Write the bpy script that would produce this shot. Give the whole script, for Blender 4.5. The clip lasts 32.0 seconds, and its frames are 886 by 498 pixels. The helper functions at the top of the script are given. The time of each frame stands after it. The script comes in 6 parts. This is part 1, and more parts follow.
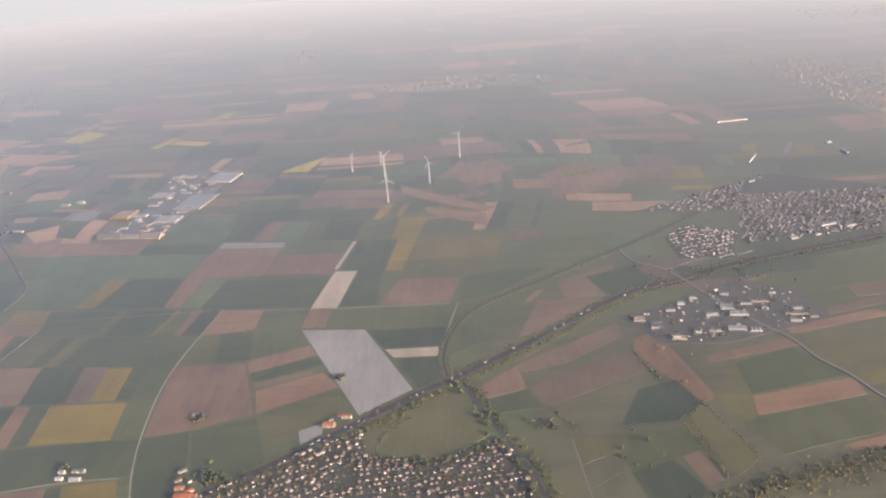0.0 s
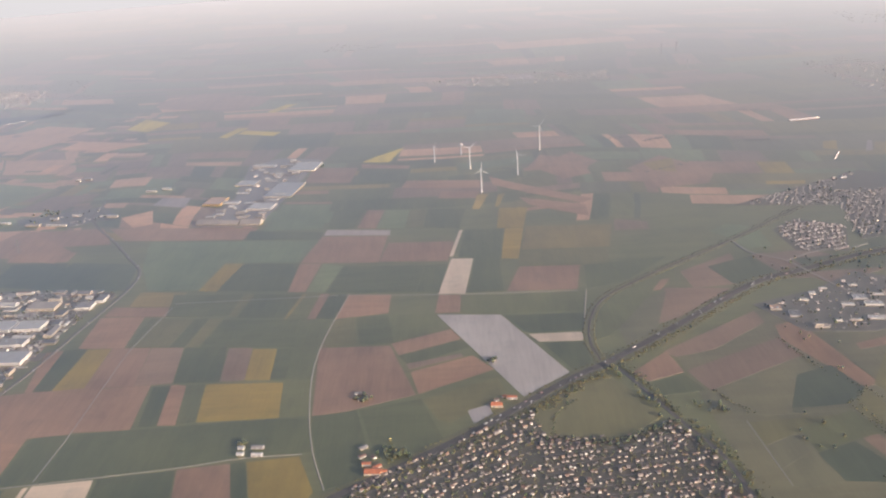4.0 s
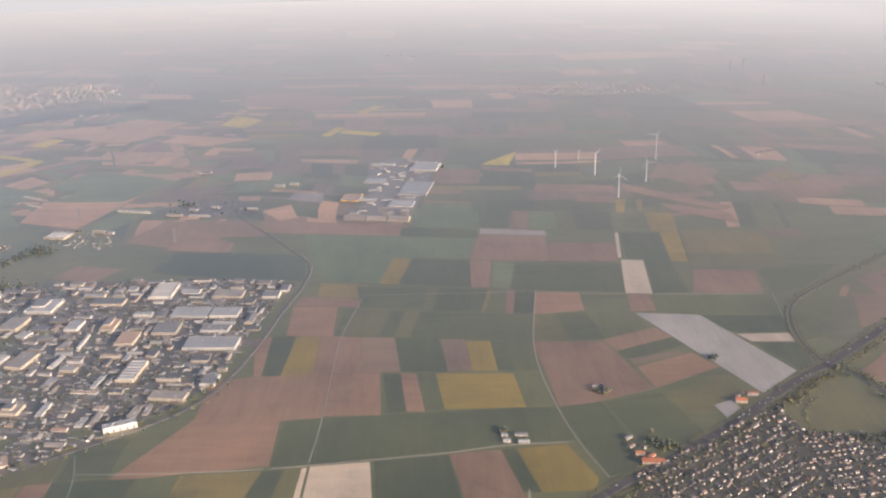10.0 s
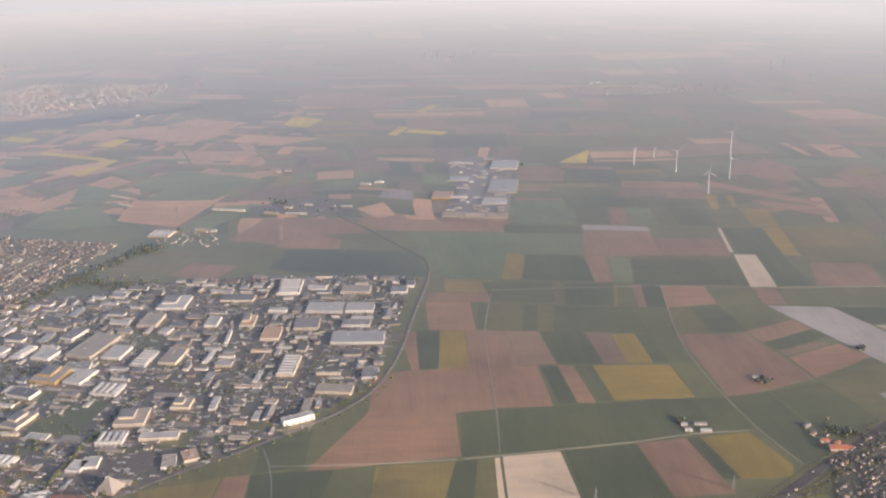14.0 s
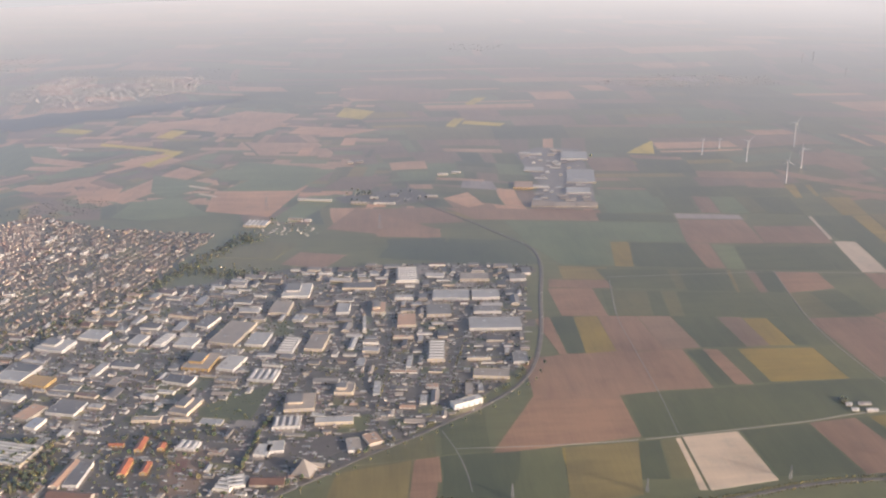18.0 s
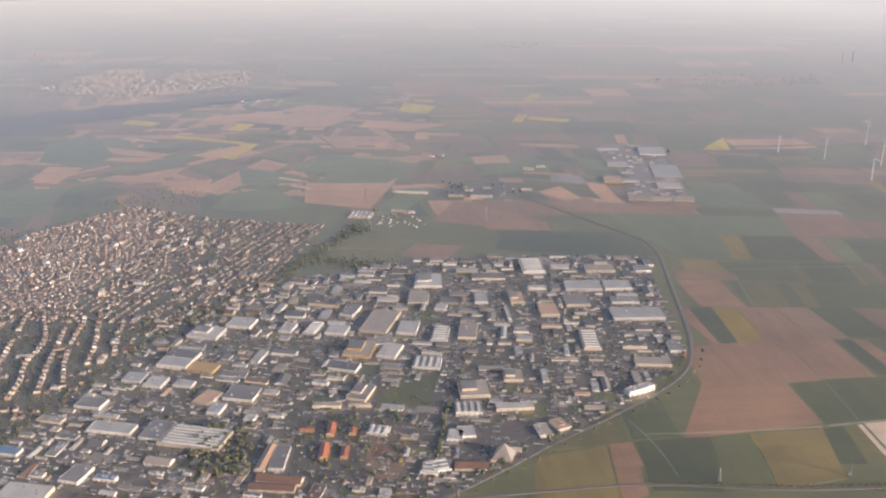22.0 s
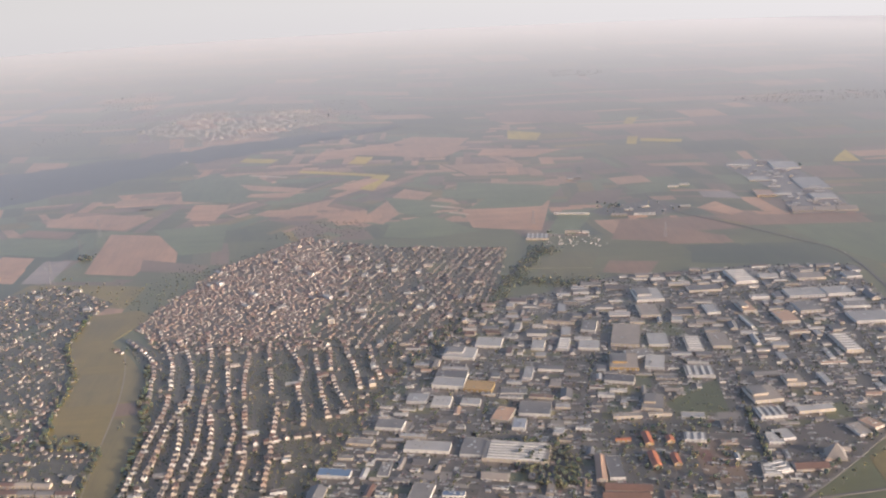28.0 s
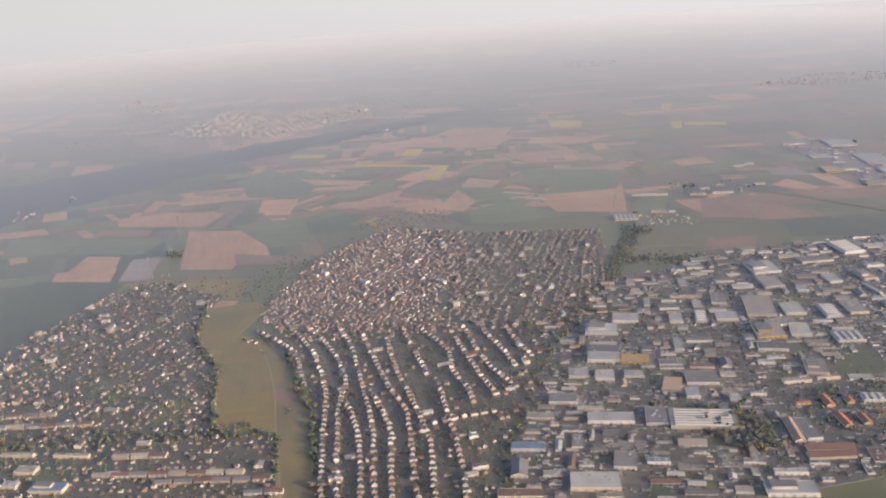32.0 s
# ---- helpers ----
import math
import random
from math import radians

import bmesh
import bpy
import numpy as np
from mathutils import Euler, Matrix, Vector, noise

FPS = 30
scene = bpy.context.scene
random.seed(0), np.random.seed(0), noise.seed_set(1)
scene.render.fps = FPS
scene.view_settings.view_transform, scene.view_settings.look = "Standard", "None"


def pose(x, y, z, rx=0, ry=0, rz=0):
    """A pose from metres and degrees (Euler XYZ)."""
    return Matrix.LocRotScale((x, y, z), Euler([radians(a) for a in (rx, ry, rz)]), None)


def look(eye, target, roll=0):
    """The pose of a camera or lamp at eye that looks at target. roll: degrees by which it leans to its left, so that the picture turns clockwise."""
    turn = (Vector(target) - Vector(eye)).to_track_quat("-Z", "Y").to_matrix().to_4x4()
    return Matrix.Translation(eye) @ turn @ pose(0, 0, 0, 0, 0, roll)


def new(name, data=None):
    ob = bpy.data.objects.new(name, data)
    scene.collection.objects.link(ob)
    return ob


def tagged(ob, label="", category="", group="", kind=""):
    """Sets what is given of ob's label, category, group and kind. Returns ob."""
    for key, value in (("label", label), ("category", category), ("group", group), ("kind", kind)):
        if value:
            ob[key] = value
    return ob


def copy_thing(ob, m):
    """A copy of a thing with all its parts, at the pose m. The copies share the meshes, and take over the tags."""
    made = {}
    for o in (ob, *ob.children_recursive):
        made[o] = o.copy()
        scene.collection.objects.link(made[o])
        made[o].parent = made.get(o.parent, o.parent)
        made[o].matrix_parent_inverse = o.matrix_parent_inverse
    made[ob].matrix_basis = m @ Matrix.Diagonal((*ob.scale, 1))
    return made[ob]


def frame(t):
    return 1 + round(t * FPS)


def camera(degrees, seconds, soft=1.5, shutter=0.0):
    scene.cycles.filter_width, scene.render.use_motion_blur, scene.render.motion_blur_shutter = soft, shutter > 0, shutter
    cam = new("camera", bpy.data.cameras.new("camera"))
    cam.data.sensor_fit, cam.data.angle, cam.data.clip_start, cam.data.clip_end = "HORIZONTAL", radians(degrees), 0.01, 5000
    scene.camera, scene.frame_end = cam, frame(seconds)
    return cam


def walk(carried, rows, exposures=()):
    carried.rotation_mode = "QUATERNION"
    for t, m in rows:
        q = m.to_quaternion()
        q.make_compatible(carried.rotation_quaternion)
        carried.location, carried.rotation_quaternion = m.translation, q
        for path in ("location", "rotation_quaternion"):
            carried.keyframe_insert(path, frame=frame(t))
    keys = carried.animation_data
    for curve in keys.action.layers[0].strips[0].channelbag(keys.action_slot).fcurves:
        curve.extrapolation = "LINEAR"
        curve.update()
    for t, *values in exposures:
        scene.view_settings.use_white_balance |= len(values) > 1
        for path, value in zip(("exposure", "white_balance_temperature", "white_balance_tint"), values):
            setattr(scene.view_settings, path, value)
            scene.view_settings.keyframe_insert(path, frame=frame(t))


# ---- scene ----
# A flight over farmland and towns, seen from an airliner. All lengths are S of the true ones, the path's and the
# ground's alike, so that the aircraft keeps below the speed that the camera is allowed.
S = 0.47
cam = camera(49.51, 32.0, soft=2.2)
# seconds, eye, yaw, pitch, roll
PATH = [
    (0, (1.37, 1.24, 354.61), 1.82, -19.92, -4.72),
    (0.5, (-15.32, -0.63, 354.76), 1.54, -19.95, -4.40),
    (1, (-32.08, -2.45, 354.90), 1.20, -20.06, -4.45),
    (1.5, (-48.90, -4.23, 355.04), 0.81, -19.93, -4.23),
    (2, (-65.79, -5.96, 355.16), 0.60, -19.93, -4.14),
    (2.5, (-82.74, -7.65, 355.28), 0.73, -20.03, -4.14),
    (3, (-99.75, -9.30, 355.39), 1.01, -19.68, -3.56),
    (3.5, (-116.83, -10.89, 355.49), 1.12, -20.01, -3.66),
    (5.5, (-185.70, -16.82, 355.77), -0.04, -19.78, -3.07),
    (6, (-203.05, -18.18, 355.80), -0.27, -19.75, -2.86),
    (6.5, (-220.46, -19.49, 355.83), -0.39, -20.11, -2.34),
    (7, (-237.92, -20.75, 355.83), -0.21, -20.56, -2.27),
    (7.5, (-255.43, -21.97, 355.83), -0.28, -20.50, -2.16),
    (8, (-272.99, -23.13, 355.80), -0.27, -20.32, -2.01),
    (8.5, (-290.59, -24.24, 355.76), -0.53, -19.99, -1.76),
    (9, (-308.24, -25.30, 355.70), -0.67, -19.73, -1.65),
    (9.5, (-325.94, -26.31, 355.62), -0.72, -19.48, -1.47),
    (10, (-343.67, -27.26, 355.52), -0.70, -19.38, -1.23),
    (10.5, (-361.45, -28.16, 355.40), -0.53, -19.46, -1.34),
    (11, (-379.28, -29.01, 355.26), -0.59, -19.49, -1.43),
    (11.5, (-397.14, -29.80, 355.10), -0.70, -19.46, -1.41),
    (12, (-415.03, -30.54, 354.92), -0.86, -19.46, -1.38),
    (12.5, (-432.97, -31.22, 354.71), -1.14, -19.44, -1.33),
    (13, (-450.94, -31.85, 354.48), -1.28, -19.50, -1.29),
    (13.5, (-468.94, -32.42, 354.23), -1.44, -19.33, -1.30),
    (14, (-486.98, -32.94, 353.95), -1.81, -19.25, -1.11),
    (14.5, (-505.05, -33.39, 353.65), -2.03, -19.65, -0.79),
    (15, (-523.14, -33.79, 353.32), -1.80, -20.19, -0.82),
    (15.5, (-541.27, -34.13, 352.96), -1.80, -20.10, -0.85),
    (17.5, (-614.03, -34.90, 351.24), -3.24, -19.29, -0.87),
    (18, (-632.28, -34.94, 350.73), -3.51, -19.52, -0.77),
    (18.5, (-650.55, -34.92, 350.20), -3.76, -19.63, -0.57),
    (19, (-668.84, -34.83, 349.63), -3.98, -19.39, -0.46),
    (19.5, (-687.15, -34.69, 349.03), -4.17, -19.29, -0.35),
    (20, (-705.47, -34.48, 348.39), -4.19, -19.44, -0.23),
    (20.5, (-723.81, -34.20, 347.72), -4.32, -19.50, -0.10),
    (21, (-742.17, -33.86, 347.02), -4.51, -19.56, -0.07),
    (21.5, (-760.53, -33.46, 346.28), -4.64, -19.55, 0.02),
    (22, (-778.91, -32.99, 345.50), -4.73, -19.55, 0.05),
    (22.5, (-797.30, -32.46, 344.69), -4.77, -19.53, 0.06),
    (23, (-815.69, -31.86, 343.84), -4.77, -19.29, 0.10),
    (23.5, (-834.10, -31.19, 342.95), -4.13, -18.07, -0.36),
    (24, (-852.51, -30.46, 342.02), -4.29, -17.24, -0.53),
    (24.5, (-870.92, -29.65, 341.05), -4.45, -16.48, -0.79),
    (25, (-889.34, -28.78, 340.04), -4.54, -16.43, -1.25),
    (25.5, (-907.76, -27.84, 338.99), -4.90, -16.31, -1.36),
    (27.5, (-981.43, -23.38, 334.35), -5.13, -16.69, -2.01),
    (28, (-999.84, -22.09, 333.08), -5.26, -17.32, -2.31),
    (28.5, (-1018.24, -20.72, 331.77), -5.43, -17.85, -2.81),
    (29, (-1036.64, -19.28, 330.41), -5.81, -17.78, -2.88),
    (29.5, (-1055.03, -17.77, 329.00), -5.95, -17.89, -3.21),
    (30, (-1073.40, -16.19, 327.54), -6.10, -17.71, -3.36),
    (30.5, (-1091.77, -14.53, 326.04), -6.36, -17.36, -3.29),
    (31, (-1110.12, -12.79, 324.49), -6.57, -17.37, -3.62),
    (31.5, (-1128.47, -10.98, 322.88), -7.02, -17.25, -3.46),
    (32, (-1146.79, -9.10, 321.23), -7.31, -17.29, -3.69),
]
walk(cam, [(t, pose(*eye, 90 + pitch, 0, yaw) @ pose(0, 0, 0, 0, 0, roll)) for t, eye, yaw, pitch, roll in PATH], exposures=((0, 0.34), (14, 0.29), (23, 0.25), (28, 0.21), (32, 0.19)))

# ---- light ----
SUN_FROM = Vector((0.80, -0.60, 0.0)).normalized()
SUN_HEIGHT = 12.5
world = bpy.data.worlds.new("evening_sky")
scene.world = world
world.use_nodes = True
wn = world.node_tree
sky = wn.nodes.new("ShaderNodeTexSky")
sky.sky_type = "NISHITA"
sky.sun_disc = False
sky.sun_elevation = radians(SUN_HEIGHT)
sky.sun_rotation = math.atan2(SUN_FROM.x, SUN_FROM.y)
sky.air_density = 0.8
sky.dust_density = 8.5
sky.ozone_density = 0.4
sky.altitude = 700
wn.links.new(sky.outputs["Color"], wn.nodes["Background"].inputs["Color"])
wn.nodes["Background"].inputs["Strength"].default_value = 0.15
sun = new("sun", bpy.data.lights.new("sun", "SUN"))
sun.data.energy = 4.8
sun.data.angle = radians(0.6)
sun.data.color = (1.0, 0.870, 0.795)
sun_dir = SUN_FROM * math.cos(radians(SUN_HEIGHT)) + Vector((0, 0, math.sin(radians(SUN_HEIGHT))))
sun.matrix_world = look(sun_dir * 2000, (0, 0, 0))

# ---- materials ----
# strength of the haze that the gloss in finish() imitates
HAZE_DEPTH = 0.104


def add(nt, kind, **inputs):
    n = nt.nodes.new(kind)
    for key, value in inputs.items():
        n.inputs[key].default_value = value
    return n


def calc(nt, op, a, b=None):
    n = nt.nodes.new("ShaderNodeMath")
    n.operation = op
    for i, v in enumerate((a, b)):
        if v is None:
            continue
        if isinstance(v, (int, float)):
            n.inputs[i].default_value = v
        else:
            nt.links.new(v, n.inputs[i])
    return n.outputs[0]


def tint(nt, fac, a, b, blend="MIX"):
    n = nt.nodes.new("ShaderNodeMix")
    n.data_type, n.blend_type = "RGBA", blend
    for socket, v in ((n.inputs[0], fac), (n.inputs[6], a), (n.inputs[7], b)):
        if isinstance(v, (int, float)):
            socket.default_value = v
        elif isinstance(v, tuple):
            socket.default_value = (*v[:3], 1)
        else:
            nt.links.new(v, socket)
    return n.outputs[2]


def finish(nt, colour, rough=0.9, bump=None, haze_gain=1.0, metal=0.0, blur=0.36, lift=1.0):
    """A matt body; gloss mirroring the low sky at grazing angles imitates haze."""
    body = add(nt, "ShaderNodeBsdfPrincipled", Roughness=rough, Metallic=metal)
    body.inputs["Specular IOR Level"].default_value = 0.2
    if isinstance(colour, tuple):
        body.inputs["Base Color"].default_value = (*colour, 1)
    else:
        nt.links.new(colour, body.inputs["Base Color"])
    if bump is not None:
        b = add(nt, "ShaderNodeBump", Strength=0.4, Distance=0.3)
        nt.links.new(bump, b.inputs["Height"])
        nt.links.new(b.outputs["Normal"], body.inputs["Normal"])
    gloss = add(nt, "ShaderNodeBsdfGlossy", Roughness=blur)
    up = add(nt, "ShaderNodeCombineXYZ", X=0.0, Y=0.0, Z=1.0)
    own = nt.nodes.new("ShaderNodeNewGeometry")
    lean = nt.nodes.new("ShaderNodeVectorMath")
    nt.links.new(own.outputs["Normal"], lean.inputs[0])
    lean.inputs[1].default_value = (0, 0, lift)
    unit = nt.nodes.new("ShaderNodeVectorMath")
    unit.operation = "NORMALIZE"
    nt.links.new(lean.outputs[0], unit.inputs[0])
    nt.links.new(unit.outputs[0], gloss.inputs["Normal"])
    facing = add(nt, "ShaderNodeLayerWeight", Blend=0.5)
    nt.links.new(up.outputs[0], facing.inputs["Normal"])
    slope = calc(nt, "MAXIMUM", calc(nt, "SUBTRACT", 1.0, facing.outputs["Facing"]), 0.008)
    # stand-in for haze: thickens as the view flattens, on walls too
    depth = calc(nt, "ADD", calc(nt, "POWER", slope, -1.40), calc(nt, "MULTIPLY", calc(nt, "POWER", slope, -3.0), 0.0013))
    fac = calc(nt, "SUBTRACT", 1.0, calc(nt, "EXPONENT", calc(nt, "MULTIPLY", depth, -HAZE_DEPTH * haze_gain)))
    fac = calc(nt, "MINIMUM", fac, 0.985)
    # haze tint: warm where thin, cooler where thick
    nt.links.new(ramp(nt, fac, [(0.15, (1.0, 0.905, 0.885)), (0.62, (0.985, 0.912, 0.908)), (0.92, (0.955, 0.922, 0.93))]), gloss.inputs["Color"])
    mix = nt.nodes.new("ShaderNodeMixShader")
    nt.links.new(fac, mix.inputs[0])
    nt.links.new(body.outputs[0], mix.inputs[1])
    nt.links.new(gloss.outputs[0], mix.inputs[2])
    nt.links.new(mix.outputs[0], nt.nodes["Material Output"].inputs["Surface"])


def blank(name):
    m = bpy.data.materials.new(name)
    m.use_nodes = True
    nt = m.node_tree
    nt.nodes.remove(nt.nodes["Principled BSDF"])
    return m, nt


def spots(nt, vector, scale, detail=4.0, rough=0.6):
    n = add(nt, "ShaderNodeTexNoise", Scale=scale, Detail=detail, Roughness=rough)
    nt.links.new(vector, n.inputs["Vector"])
    return n.outputs["Fac"]


def place(nt, sx=1.0, sy=1.0, turn=0.0):
    g = nt.nodes.new("ShaderNodeNewGeometry")
    m = nt.nodes.new("ShaderNodeMapping")
    m.inputs["Scale"].default_value = (sx, sy, 1)
    m.inputs["Rotation"].default_value = (0, 0, radians(turn))
    nt.links.new(g.outputs["Position"], m.inputs["Vector"])
    return m.outputs["Vector"]


def ramp(nt, fac, stops, constant=False):
    n = nt.nodes.new("ShaderNodeValToRGB")
    n.color_ramp.interpolation = "CONSTANT" if constant else "LINEAR"
    while len(n.color_ramp.elements) < len(stops):
        n.color_ramp.elements.new(0.5)
    for e, (p, c) in zip(n.color_ramp.elements, stops):
        e.position, e.color = p, (*c, 1)
    nt.links.new(fac, n.inputs[0])
    return n.outputs[0]


def crop(name, a, b, rows=0.35, turn=4.0):
    """Soil or standing crop: broad patches, streaks, drill rows, damp stains and fine grain; each field a little different."""
    m, nt = blank(name)
    info = nt.nodes.new("ShaderNodeObjectInfo")
    geo = nt.nodes.new("ShaderNodeNewGeometry")
    across = calc(nt, "GREATER_THAN", info.outputs["Random"], 0.62)
    broad = spots(nt, place(nt), 0.011, 6.0, 0.62)
    along = spots(nt, place(nt, 1.0, 0.14, turn), 0.085, 4.0, 0.65)
    wide = spots(nt, place(nt, 0.14, 1.0, turn), 0.085, 4.0, 0.65)
    streak = calc(nt, "ADD", calc(nt, "MULTIPLY", along, calc(nt, "SUBTRACT", 1.0, across)), calc(nt, "MULTIPLY", wide, across))
    lines = spots(nt, place(nt, 1.0, 0.05, turn), 0.5, 2.0)
    grain = spots(nt, place(nt), 1.2, 3.0)
    f = calc(nt, "ADD", calc(nt, "MULTIPLY", broad, 0.75), calc(nt, "MULTIPLY", lines, rows * 0.7))
    f = calc(nt, "ADD", f, calc(nt, "MULTIPLY", streak, 0.55))
    f = calc(nt, "ADD", f, calc(nt, "MULTIPLY", grain, 0.2))
    f = calc(nt, "SUBTRACT", f, 0.35 + 0.35 * rows - 0.12)
    c = ramp(nt, f, [(0.30, tuple(v * 1.10 for v in a)), (0.66, tuple(v * 1.30 for v in b))])
    stain = ramp(nt, spots(nt, place(nt), 0.034, 5.0, 0.7), [(0.34, (0.80, 0.84, 0.86)), (0.47, (1, 1, 1)), (0.62, (1, 1, 1)), (0.74, (1.10, 1.06, 1.0))])
    c = tint(nt, 0.8, c, stain, "MULTIPLY")
    each = ramp(nt, info.outputs["Random"], [(0.0, (0.88, 0.89, 0.92)), (0.5, (1, 1, 1)), (1.0, (1.12, 1.08, 1.03))])
    c = tint(nt, 1.0, c, each, "MULTIPLY")
    each = ramp(nt, geo.outputs["Random Per Island"], [(0.0, (0.84, 0.88, 0.90)), (1.0, (1.14, 1.10, 1.06))])
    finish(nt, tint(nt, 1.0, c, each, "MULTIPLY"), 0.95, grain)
    return m


def plain(name, a, b=None, scale=0.4, rough=0.7, island=None, metal=0.0, haze_gain=1.0, speckle=0.3, blur=0.36, lift=1.0):
    """Paint, plaster, sheet or tile: a stained colour; island spreads the joined repeats over several colours."""
    m, nt = blank(name)
    b = b or tuple(v * 0.72 for v in a)
    big = spots(nt, place(nt), scale, 4.0)
    fine = spots(nt, place(nt), scale * 7, 3.0)
    f = calc(nt, "ADD", calc(nt, "MULTIPLY", big, 1 - speckle), calc(nt, "MULTIPLY", fine, speckle))
    c = ramp(nt, f, [(0.3, b), (0.65, a)])
    if island:
        g = nt.nodes.new("ShaderNodeNewGeometry")
        stops = [(i / len(island), v) for i, v in enumerate(island)]
        c = tint(nt, 0.75, c, ramp(nt, g.outputs["Random Per Island"], stops, True))
    else:
        info = nt.nodes.new("ShaderNodeObjectInfo")
        each = ramp(nt, info.outputs["Random"], [(0.0, (0.78, 0.78, 0.8)), (1.0, (1.1, 1.08, 1.05))])
        c = tint(nt, 1.0, c, each, "MULTIPLY")
    finish(nt, c, rough, fine, haze_gain, metal, blur, lift)
    return m


CROPS = {
    "soil": crop("ploughed_soil", (0.188, 0.112, 0.067), (0.293, 0.178, 0.110)),
    "soil2": crop("harrowed_soil", (0.156, 0.103, 0.067), (0.228, 0.156, 0.104)),
    "green": crop("winter_wheat", (0.061, 0.072, 0.029), (0.106, 0.111, 0.045)),
    "green2": crop("young_barley", (0.094, 0.099, 0.038), (0.140, 0.141, 0.056)),
    "olive": crop("fallow_grass", (0.102, 0.099, 0.037), (0.159, 0.141, 0.056)),
    "rape": crop("oilseed_rape", (0.188, 0.134, 0.027), (0.295, 0.209, 0.040), 0.2),
    "rape2": crop("thin_oilseed_rape", (0.149, 0.117, 0.038), (0.231, 0.177, 0.058)),
    "dull": crop("rough_pasture", (0.094, 0.092, 0.050), (0.146, 0.136, 0.074), 0.3),
    "hay": crop("hay_meadow", (0.150, 0.114, 0.026), (0.236, 0.176, 0.042), 0.2),
    "cream": crop("straw_mulch", (0.471, 0.369, 0.279), (0.588, 0.465, 0.355), 0.2),
    "white": crop("crop_fleece", (0.328, 0.291, 0.274), (0.426, 0.379, 0.356), 0.5, 38.0),
    "grey": crop("weathered_fleece", (0.240, 0.200, 0.190), (0.320, 0.270, 0.250)),
    "dark": crop("dense_wheat", (0.053, 0.065, 0.034), (0.087, 0.099, 0.051)),
    # soil of the far fields, with the brightening of distance in its colour
    "clay": crop("far_lightened_soil", (0.364, 0.209, 0.122), (0.499, 0.296, 0.181)),
    "gold": crop("rape_in_full_bloom", (0.430, 0.310, 0.028), (0.600, 0.440, 0.045), 0.2),
    # green of the far fields, its colour brightened for distance likewise
    "fresh": crop("far_lightened_green", (0.110, 0.135, 0.062), (0.165, 0.190, 0.090)),
}
FIELD_LABEL = {
    "soil": ("bare reddish-brown ploughed field", "field"),
    "soil2": ("dull brown harrowed field with faint rows", "field"),
    "green": ("dark green field of winter wheat", "field"),
    "green2": ("mid-green field of young barley", "field"),
    "olive": ("olive-green strip of fallow grass", "field"),
    "dull": ("dull olive-brown rough pasture", "field"),
    "hay": ("golden-brown hay meadow in evening light", "field"),
    "rape": ("bright yellow field of flowering oilseed rape", "field"),
    "rape2": ("dull yellow field of thin oilseed rape", "field"),
    "cream": ("pale straw-coloured field under mulch", "field"),
    "white": ("field covered with whitish grey plastic fleece", "field"),
    "grey": ("greyish strip of weathered crop fleece", "field"),
    "dark": ("very dark green field of dense wheat", "field"),
    "clay": ("light orange-brown ploughed field, lightened for distance", "field"),
    "gold": ("golden-yellow field of rape in full bloom", "field"),
    "fresh": ("light green field, lightened for distance", "field"),
}
M_GROUND = crop("farmland_grass", (0.094, 0.102, 0.042), (0.140, 0.140, 0.060), 0.1)
M_ASPHALT = plain("asphalt", (0.200, 0.178, 0.160), (0.140, 0.125, 0.113), 0.15, 0.85, haze_gain=0.8)
M_TRACK = plain("gravel_track", (0.40, 0.355, 0.30), (0.30, 0.265, 0.225), 0.3, 0.95)
M_RAIL = plain("worn_asphalt", (0.165, 0.150, 0.142), (0.125, 0.113, 0.108), 0.2, 0.95, haze_gain=0.5)
M_YARD = plain("paved_yard", (0.205, 0.175, 0.153), (0.074, 0.078, 0.048), 0.09, 0.9, haze_gain=1.0, speckle=0.5)
M_GARDEN = plain("gardens", (0.160, 0.135, 0.095), (0.074, 0.076, 0.046), 0.12, 0.95, haze_gain=0.95, speckle=0.55)
M_PAVED = plain("pale_paving", (0.34, 0.30, 0.275), (0.21, 0.187, 0.172), 0.05, 0.9)
M_CLAY = plain("clay_court", (0.24, 0.10, 0.07), (0.14, 0.10, 0.07), 0.1, 0.95)
M_WATER = plain("river_water", (0.32, 0.33, 0.35), (0.28, 0.29, 0.31), 0.05, 0.1)
# far walls: extra pale, to show as bright specks through the haze
M_FAR_WALL = plain("far_render", (0.86, 0.79, 0.77), (0.66, 0.585, 0.57), 0.3, 0.9, haze_gain=0.45, blur=0.18)
# far roofs: paler and greyer than near tiles, haze put into the colour
M_FAR_ROOF = plain("far_tiles", (0.30, 0.255, 0.24), (0.22, 0.19, 0.18), 0.3, 0.9, haze_gain=0.85)
M_LEAF = plain("foliage", (0.085, 0.095, 0.032), (0.028, 0.040, 0.016), 0.35, 0.9,
               [(0.098, 0.108, 0.060), (0.130, 0.134, 0.067), (0.180, 0.154, 0.072), (0.103, 0.118, 0.072), (0.168, 0.130, 0.053), (0.098, 0.122, 0.043)], haze_gain=1.1, blur=0.2, lift=1.7)
# foliage paler and bluer than near trees: distance haze mixed into the colour
M_LEAF_FAR = plain("hazed_foliage", (0.095, 0.108, 0.095), (0.062, 0.076, 0.072), 0.03, 0.95, haze_gain=1.0, blur=0.36, lift=4.0)
M_SHRUB = plain("golden_shrubs", (0.20, 0.16, 0.06), (0.11, 0.10, 0.045), 0.3, 0.9,
                [(0.20, 0.165, 0.060), (0.145, 0.135, 0.062), (0.235, 0.170, 0.062), (0.165, 0.150, 0.055)], haze_gain=1.0, blur=0.2, lift=1.7)
